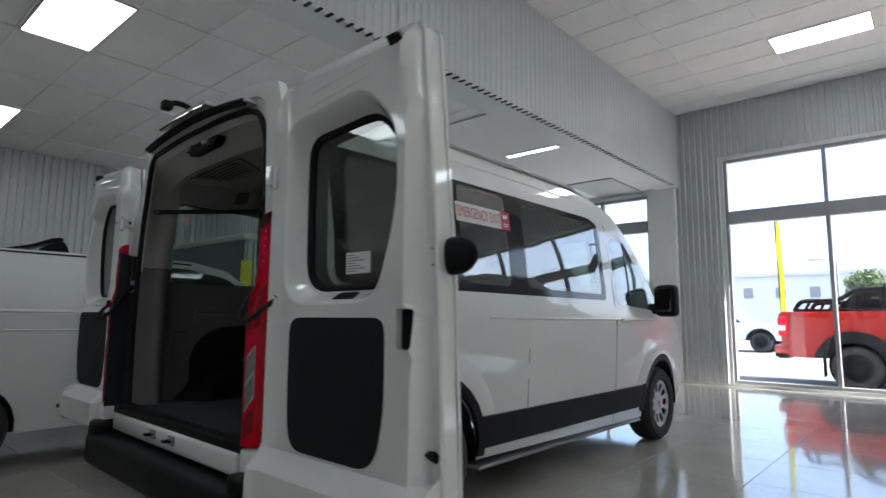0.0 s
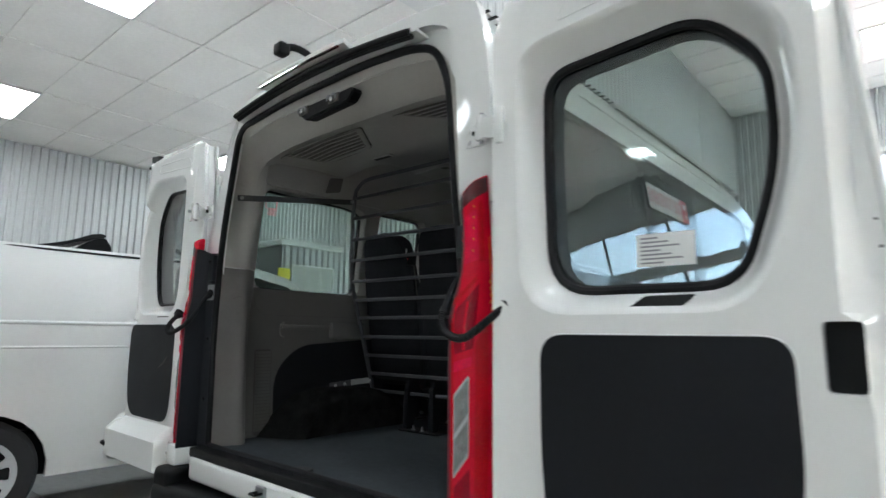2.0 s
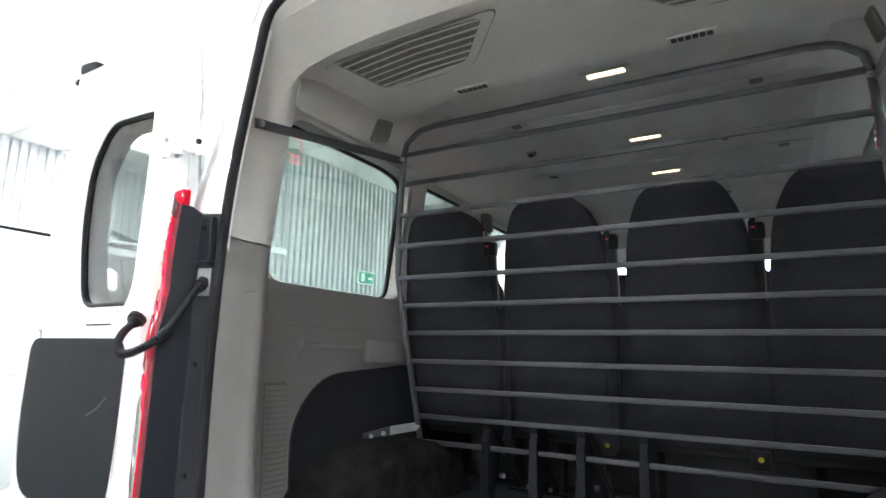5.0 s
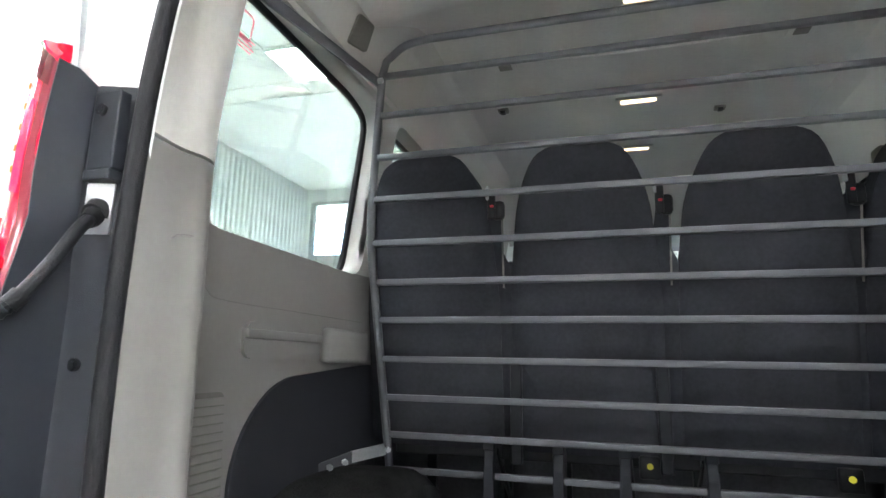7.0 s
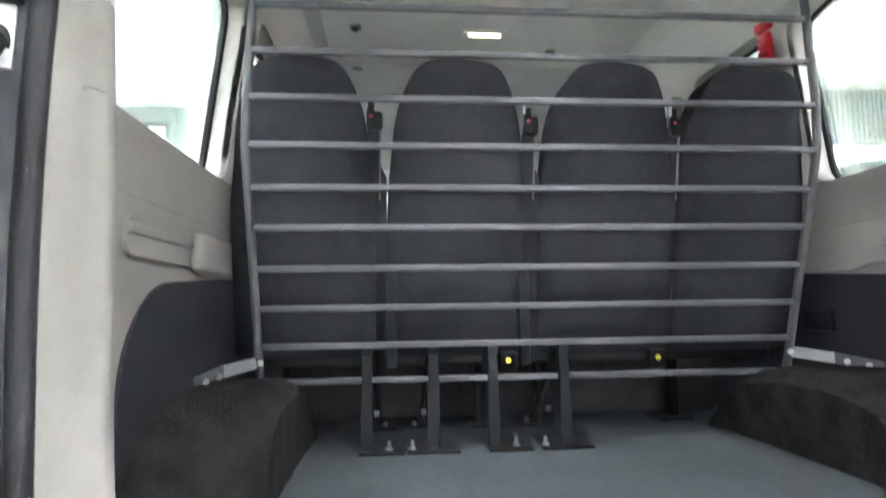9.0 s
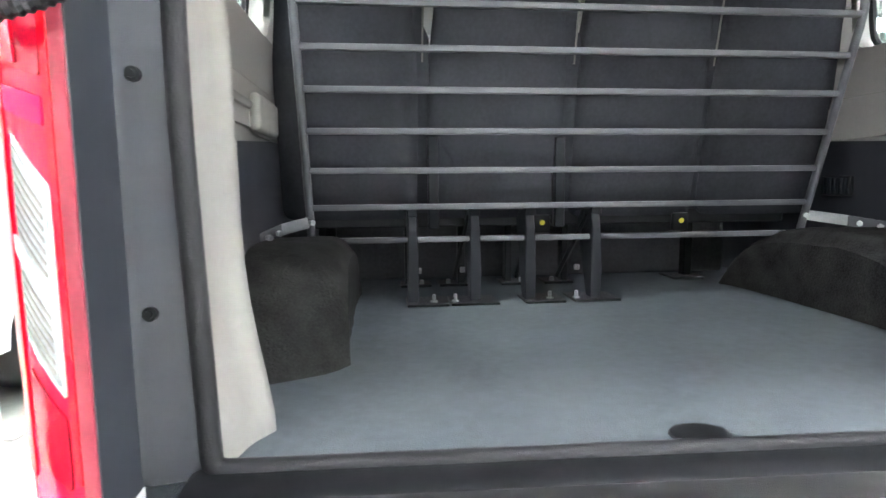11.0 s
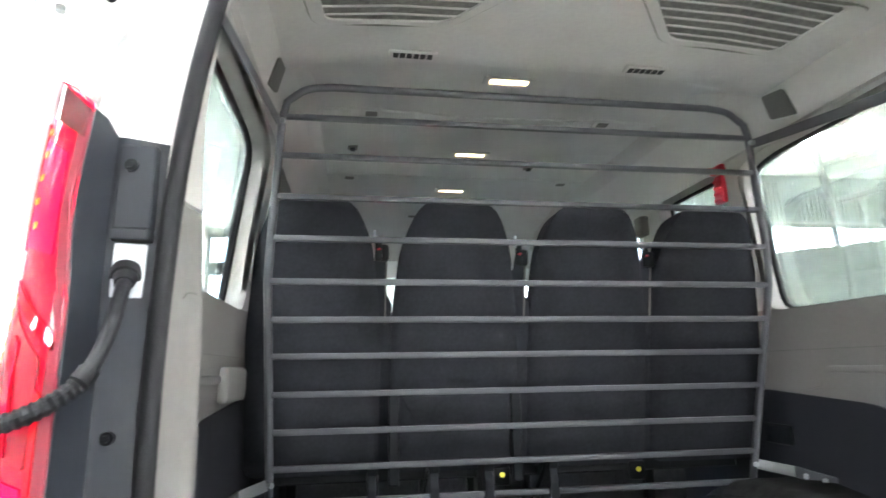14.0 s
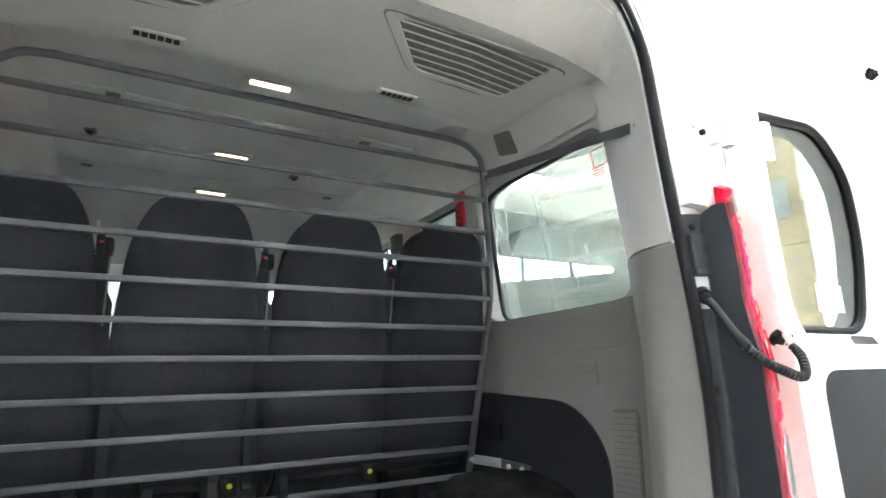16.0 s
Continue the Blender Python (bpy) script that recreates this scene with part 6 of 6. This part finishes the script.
for name, prof in (("fin", [(-0.63, 1.652), (-0.42, 1.705), (-0.30, 1.765), (-0.24, 1.778), (-0.205, 1.768), (-0.215, 1.748), (-0.27, 1.742), (-0.36, 1.708), (-0.46, 1.672), (-0.60, 1.645)]),
                   ("foot", [(-0.40, 1.645), (-0.17, 1.645), (-0.18, 1.695), (-0.215, 1.745), (-0.27, 1.738), (-0.34, 1.700)])):
    bm = bmesh.new()
    half = 0.022 if name == "fin" else 0.042
    a = [bm.verts.new((-2.38 - half, y, z)) for y, z in prof]
    b = [bm.verts.new((-2.38 + half, y, z)) for y, z in prof]
    bm.faces.new(a)
    bm.faces.new(b[::-1])
    for i in range(len(prof)):
        bm.faces.new((a[i - 1], a[i], b[i], b[i - 1]))
    bmesh.ops.bevel(bm, geom=bm.edges[:], offset=0.004, segments=2, affect='EDGES')
    part(name, bm, M["black_plastic"], rk, smooth=True)
part("crossbar", boxed(-3.75, -2.40, -0.31, -0.24, 1.735, 1.762, 0.01, 2), M["black_plastic"], rk, smooth=True)
part("far_foot", boxed(-3.84, -3.72, -0.45, -0.22, 1.63, 1.765, 0.03, 2), M["black_plastic"], rk, smooth=True)

# white van on the open side of the showroom
TOP2 = [(-2.9, 0.5), (-2.95, 1.2), (-2.8, 2.36), (-2.5, 2.50), (1.2, 2.54), (1.9, 2.38), (2.75, 1.42), (3.3, 1.12), (3.4, 0.5)]
dv, dx = vehicle("delivery_van", "white high-roof van parked across the showroom", "van", pose(5.6, 5.3, 0, 0, 0, 40), TOP2, (-1.7, 2.3), 0.34, 1.98, M["paint"], 0.28,
                 [[(1.35, 1.46), (2.45, 1.44), (1.90, 2.12), (1.35, 2.16)]])
for s in (-1, 1):
    for z in (2.20, 1.30):
        line = [(-2.7, z), (1.2, z), (1.2, z + 0.012), (-2.7, z + 0.012)]
        fixed(part("side_joint", sheeted(line, [], lambda u, v, b, s=s: (s * (dx(u, v) + (-0.01 if b else 0.002)), u, v), 0.4), M["ink"], None), dv)

# exit sign on the office wall
ex = thing("exit_sign_box", "green and white lit exit sign fixed to the wall", "sign", at=(-4.6, 5.4, 2.3))
part("case", boxed(-4.70, -4.63, 5.15, 5.55, 2.12, 2.32, 0.01, 2), M["paper"], ex)
part("green_field", boxed(-4.632, -4.626, 5.17, 5.53, 2.14, 2.30), M["green"], ex)
part("white_figure", boxed(-4.628, -4.622, 5.22, 5.30, 2.16, 2.28, 0.01, 1), M["paper"], ex)
part("white_arrow", boxed(-4.628, -4.622, 5.38, 5.48, 2.20, 2.24, 0.01, 1), M["paper"], ex)

# yellow board and pale panel on the partition
nb = thing("notice_board", "plain yellow notice board on the corrugated partition", "board", at=(-4.65, 2.78, 1.2))
part("sheet", boxed(-4.662, -4.645, 2.68, 2.87, 1.2, 1.98, 0.003, 1), M["yellow_dot"], nb)
wp = thing("wall_panel", "pale grey-green panel in a thin white frame on the partition", "panel", at=(-4.66, 3.26, 1.0))
part("sheet", boxed(-4.664, -4.652, 2.915, 3.60, 1.0, 2.03, 0.002, 1), M["wall_board"], wp)
for y0, y1, z0, z1 in ((2.895, 2.914, 0.98, 2.05), (3.601, 3.62, 0.98, 2.05), (2.915, 3.60, 2.031, 2.05), (2.915, 3.60, 0.98, 0.999)):
    part("frame_bar", boxed(-4.664, -4.646, y0, y1, z0, z1, 0.002, 1), M["paper"], wp)

# tan display board with a folded cloth hung over it, on the open side
db = thing("display_board", "tall tan display board standing on the showroom floor", "board", at=(3.6, 1.2, 0))
for k, (z0, z1) in enumerate(((0.10, 1.98), (1.985, 2.80))):
    part("board_panel", boxed(3.56, 3.60, 0.84, 1.75, z0, z1, 0.006, 1), M["board"], db)
for y in (0.95, 1.62):
    part("board_foot", boxed(3.38, 3.78, y - 0.03, y + 0.03, 0.0, 0.098, 0.008, 1), M["frame_grey"], db)
bm = bmesh.new()
rows = []
for k in range(9):
    z = 2.17 + 0.034 * k
    rows.append([bm.verts.new((3.548 - 0.012 - 0.030 * math.sin(math.pi * k / 8) ** 0.7 - 0.010 * noise.noise(Vector((0, y * 5, z * 9))), y, z + 0.012 * noise.noise(Vector((3, y * 4, z)))) ) for y in [0.90 + 0.06 * i for i in range(13)]])
for r0, r1 in zip(rows, rows[1:]):
    for i in range(12):
        bm.faces.new((r0[i], r0[i + 1], r1[i + 1], r1[i]))
cl = thing("folded_cloth", "grey-blue folded cloth hung on the tan board", "cloth", at=(3.54, 1.2, 2.17))
ob = part("cloth", bm, M["bundle"], cl, smooth=True)
sol = ob.modifiers.new("thickness", 'SOLIDIFY')
sol.thickness = 0.012

# ---- outside ----
bm = bmesh.new()
vs = [bm.verts.new(p) for p in ((-1500, -1500, -0.13), (1500, -1500, -0.13), (1500, 1500, -0.13), (-1500, 1500, -0.13))]
bm.faces.new(vs)
solo("ground", bm, M["asphalt"], "grey asphalt of the car park", "ground", kind="structure")
bm = bmesh.new()
for k in range(5):
    box(bm, -8 + 2.7 * k, -7.88 + 2.7 * k, 14.6, 19.5, -0.127, -0.124)
box(bm, -9, 6, 19.5, 19.62, -0.127, -0.124)
solo("bay_marking", bm, M["mark"], "white painted parking bay lines", "road marking", kind="structure")
solo("footpath", boxed(LEFT - 1, RIGHT + 1, FRONT + 0.21, FRONT + 1.3, -0.14, -0.02, 0.01, 1), M["concrete"], "concrete apron in front of the window", "pavement", kind="structure")

# red ute
UT = [(-2.55, 0.80), (-2.60, 1.40), (-2.53, 1.46), (-0.75, 1.47), (-0.70, 1.52), (-0.45, 1.96), (0.9, 2.00), (1.6, 1.50), (2.7, 1.36), (2.8, 0.7)]
ut = vehicle("red_ute", "red double-cab ute with black flares and sports bar", "ute", pose(3.12, 12.5, -0.13, 0, 0, -90), UT, (-1.33, 1.95), 0.41, 1.95, M["red_paint"], 0.58,
                 [[(-0.45, 1.48), (0.35, 1.48), (0.35, 1.88), (-0.30, 1.88)], [(0.45, 1.48), (1.35, 1.48), (0.85, 1.88), (0.45, 1.88)]], M["black_plastic"], "black_plastic", flare_w=0.27)[0]


def ute_part(name, bm, m, label=""):
    o = part(name, bm, m, None, label, smooth=True)
    o.parent = ut
    return o


for s in (-1, 1):
    bar = ute_part("sports_bar", tube(bmesh.new(), smooth_line([(s * 0.84, -2.28, 1.49), (s * 0.84, -2.20, 1.62), (s * 0.83, -2.08, 1.67), (s * 0.82, -1.58, 1.69), (s * 0.80, -1.25, 1.87), (s * 0.79, -0.86, 1.90)], 6), 0.042, 10), M["black_plastic"], "black tubular sports bar")
    ute_part("bar_foot", boxed(min(s * 0.79, s * 0.89), max(s * 0.79, s * 0.89), -2.32, -0.8, 1.465, 1.515, 0.02, 2), M["black_plastic"])
    for y in (-2.02, -1.62):
        ute_part("bar_strut", tube(bmesh.new(), [(s * 0.84, y - 0.08, 1.50), (s * 0.83, y, 1.66)], 0.028, 8), M["black_plastic"])
    sail = [(-1.60, 1.52), (-0.82, 1.52), (-0.82, 1.88), (-1.22, 1.86)]
    vent = [(-1.25, 1.70), (-0.92, 1.70), (-0.92, 1.80), (-1.15, 1.80)]
    ute_part("sail_panel", sheeted(rounded(sail, 0.04, 3), [rounded(vent, 0.02, 2)], lambda u, v, b, s=s: (s * (0.815 - (0.02 if b else 0)), u, v), 0.2), M["black_plastic"], "black sail panel of the sports bar")
    ute_part("tail_light", boxed(min(s * 0.76, s * 0.925), max(s * 0.76, s * 0.925), -2.60, -2.42, 0.98, 1.36, 0.03, 2), M["lamp_red"], "red tail light")
    ute_part("light_lens", boxed(min(s * 0.80, s * 0.93), max(s * 0.80, s * 0.93), -2.605, -2.45, 1.08, 1.20, 0.02, 2), M["paper"], "clear band of the tail light")
    ute_part("mud_flap", boxed(min(s * 0.66, s * 0.9), max(s * 0.66, s * 0.9), -1.86, -1.84, 0.22, 0.6), M["black_plastic"])
ute_part("sports_hoop", tube(bmesh.new(), smooth_line([(-0.80, -0.84, 1.50), (-0.78, -0.82, 1.85), (-0.6, -0.8, 1.96), (0.6, -0.8, 1.96), (0.78, -0.82, 1.85), (0.80, -0.84, 1.50)], 5), 0.055, 10), M["black_plastic"], "black sports hoop")
ute_part("rear_bumper", boxed(-0.92, 0.92, -2.68, -2.40, 0.62, 0.80, 0.04, 3), M["red_paint"])
ute_part("bumper_step", boxed(-0.90, 0.90, -2.62, -2.42, 0.54, 0.615, 0.02, 2), M["black_plastic"], "black lower bumper step")
ute_part("tow_bar", boxed(-0.05, 0.05, -2.84, -2.6, 0.52, 0.60, 0.01, 2), M["black_plastic"], "black tow bar")

# white four-wheel drive further out
W4 = [(-2.3, 0.6), (-2.35, 1.15), (-1.9, 1.78), (0.2, 1.82), (0.9, 1.22), (2.0, 1.10), (2.2, 0.6)]
vehicle("white_four_wheel_drive", "white four-wheel drive with a snorkel in the car park", "car", pose(-4.25, 26.0, -0.13, 0, 0, 90 + 180), W4, (-1.4, 1.45), 0.42, 1.85, M["paint"], 0.5,
                  [[(-1.75, 1.22), (-0.1, 1.22), (-0.1, 1.68), (-1.6, 1.68)], [(0.0, 1.22), (0.75, 1.22), (0.25, 1.68), (0.0, 1.68)]], M["black_plastic"], "black_plastic")
vehicle("silver_hatchback", "pale hatchback parked at the back of the yard", "car", pose(-1.2, 31, -0.13, 0, 0, 90), [(-2.0, 0.5), (-2.05, 1.0), (-1.5, 1.45), (0.5, 1.48), (1.2, 1.0), (2.0, 0.85), (2.1, 0.5)], (-1.25, 1.3), 0.31, 1.75, M["alloy"], 0.25,
        [[(-1.4, 1.0), (0.9, 1.0), (0.4, 1.38), (-1.2, 1.38)]])

# feather flag, street lamp, far buildings, tree
fl = thing("feather_flag", "tall yellow feather flag on a black pole", "flag", at=(-1.4, 22.0, -0.13))
fy = 22.0
part("cloth", sheeted([(0.0, 0.9), (0.15, 0.9), (0.17, 2.4), (0.15, 4.4), (0.09, 4.95), (0.02, 5.05), (0.0, 4.4)], [], lambda u, v, b: (-1.385 + u - 0.008 * v, fy + 0.03 * math.sin(v * 3) + (0.004 if b else 0), v), 0.2), M["yellow"], fl, smooth=True)
part("pole", tube(bmesh.new(), [(-1.385, fy, -0.12), (-1.405, fy, 2.4), (-1.425, fy, 4.4), (-1.41, fy, 5.08)], 0.018, 8), M["black_plastic"], fl)
part("base", cyl(bmesh.new(), (-1.385, fy, -0.129), (-1.385, fy, -0.05), 0.2, 0.16, 16), M["black_plastic"], fl)
sl = thing("street_lamp", "slim grey street lamp by the road", "street lamp", at=(-1.5, 38, -0.13))
part("mast", cyl(bmesh.new(), (-1.5, 38, -0.13), (-1.5, 38, 4.6), 0.07, 0.05, 10), M["frame_grey"], sl)
part("arm", tube(bmesh.new(), [(-1.5, 38, 4.55), (-1.9, 38, 4.75), (-2.5, 38, 4.8)], 0.04, 8), M["frame_grey"], sl)
part("head", boxed(-2.9, -2.4, 37.9, 38.1, 4.74, 4.84, 0.03, 2), M["frame_grey"], sl)


def shed(name, x0, x1, y0, y1, h, label, n):
    t = thing(name, label, "building", at=((x0 + x1) / 2, y0, 0))
    part("wall", boxed(x0, x1, y0, y1, -0.13, h), M["plaster"], t)
    part("roof", boxed(x0 - 0.3, x1 + 0.3, y0 - 0.3, y1 + 0.3, h + 0.002, h + 0.3), M["grid"], t)
    for k in range(n):
        xa = x0 + (x1 - x0) * (k + 0.3) / n
        w = part("window", boxed(xa, xa + (x1 - x0) / n * 0.3, y0 - 0.06, y0 - 0.01, h * 0.62, h * 0.80), M["frame_grey"], t)
        part("pane", boxed(xa + 0.1, xa + (x1 - x0) / n * 0.3 - 0.1, y0 - 0.09, y0 - 0.061, h * 0.62 + 0.1, h * 0.80 - 0.1), M["frame_grey"], w)


shed("warehouse", -16, 4, 62, 76, 5.6, "long pale warehouse across the road", 7)
shed("office_building", 8, 26, 66, 80, 6.6, "pale low office building across the road", 6)
shed("workshop", -46, -20, 58, 74, 5.0, "pale workshop across the road", 6)


def tree(x, y, h, seed, label, spread=0.25):
    rng = random.Random(seed)
    t = thing("tree", label, "tree", "street trees", at=(x, y, -0.13))
    bm = bmesh.new()
    tube(bm, [(x, y, -0.13), (x + 0.04, y, h * 0.3), (x - 0.03, y + 0.05, h * 0.62)], 0.12, 8)
    tips = []
    for k in range(9):
        a, q = rng.uniform(0, 6.28), rng.uniform(0.35, 0.6)
        tip = (x + math.cos(a) * h * spread, y + math.sin(a) * h * spread, h * rng.uniform(0.6, 0.92))
        tube(bm, [(x, y, h * q * 0.8), tip], 0.04, 6)
        tips.append(tip)
    part("trunk", bm, M["bark"], t, smooth=True)
    bm = bmesh.new()
    for k in range(2600):
        c = Vector(tips[rng.randrange(len(tips))]) if rng.random() < 0.8 else Vector((x, y, h * 0.7))
        d = Vector((rng.gauss(0, 1), rng.gauss(0, 1), rng.gauss(0, 0.8))) * h * (0.02 + 0.26 * spread)
        p = c + d
        r = rng.uniform(0.05, 0.11)
        e = Euler((rng.uniform(0, 6), rng.uniform(0, 6), rng.uniform(0, 6))).to_matrix()
        vs = [bm.verts.new(p + e @ Vector(q) * r) for q in ((-1, 0, 0), (0, -0.6, 0.2), (1, 0, 0), (0, 0.6, 0.2))]
        bm.faces.new(vs)
    part("crown", bm, M["leaf"], t, "uneven leafy crown")


tree(0.1, 34.0, 3.9, 3, "round-crowned young street tree with dense small leaves", 0.13)
tree(-13.0, 44.0, 4.6, 5, "street tree with a loose leafy crown")
tree(9.0, 46.0, 5.0, 8, "street tree with a loose leafy crown")
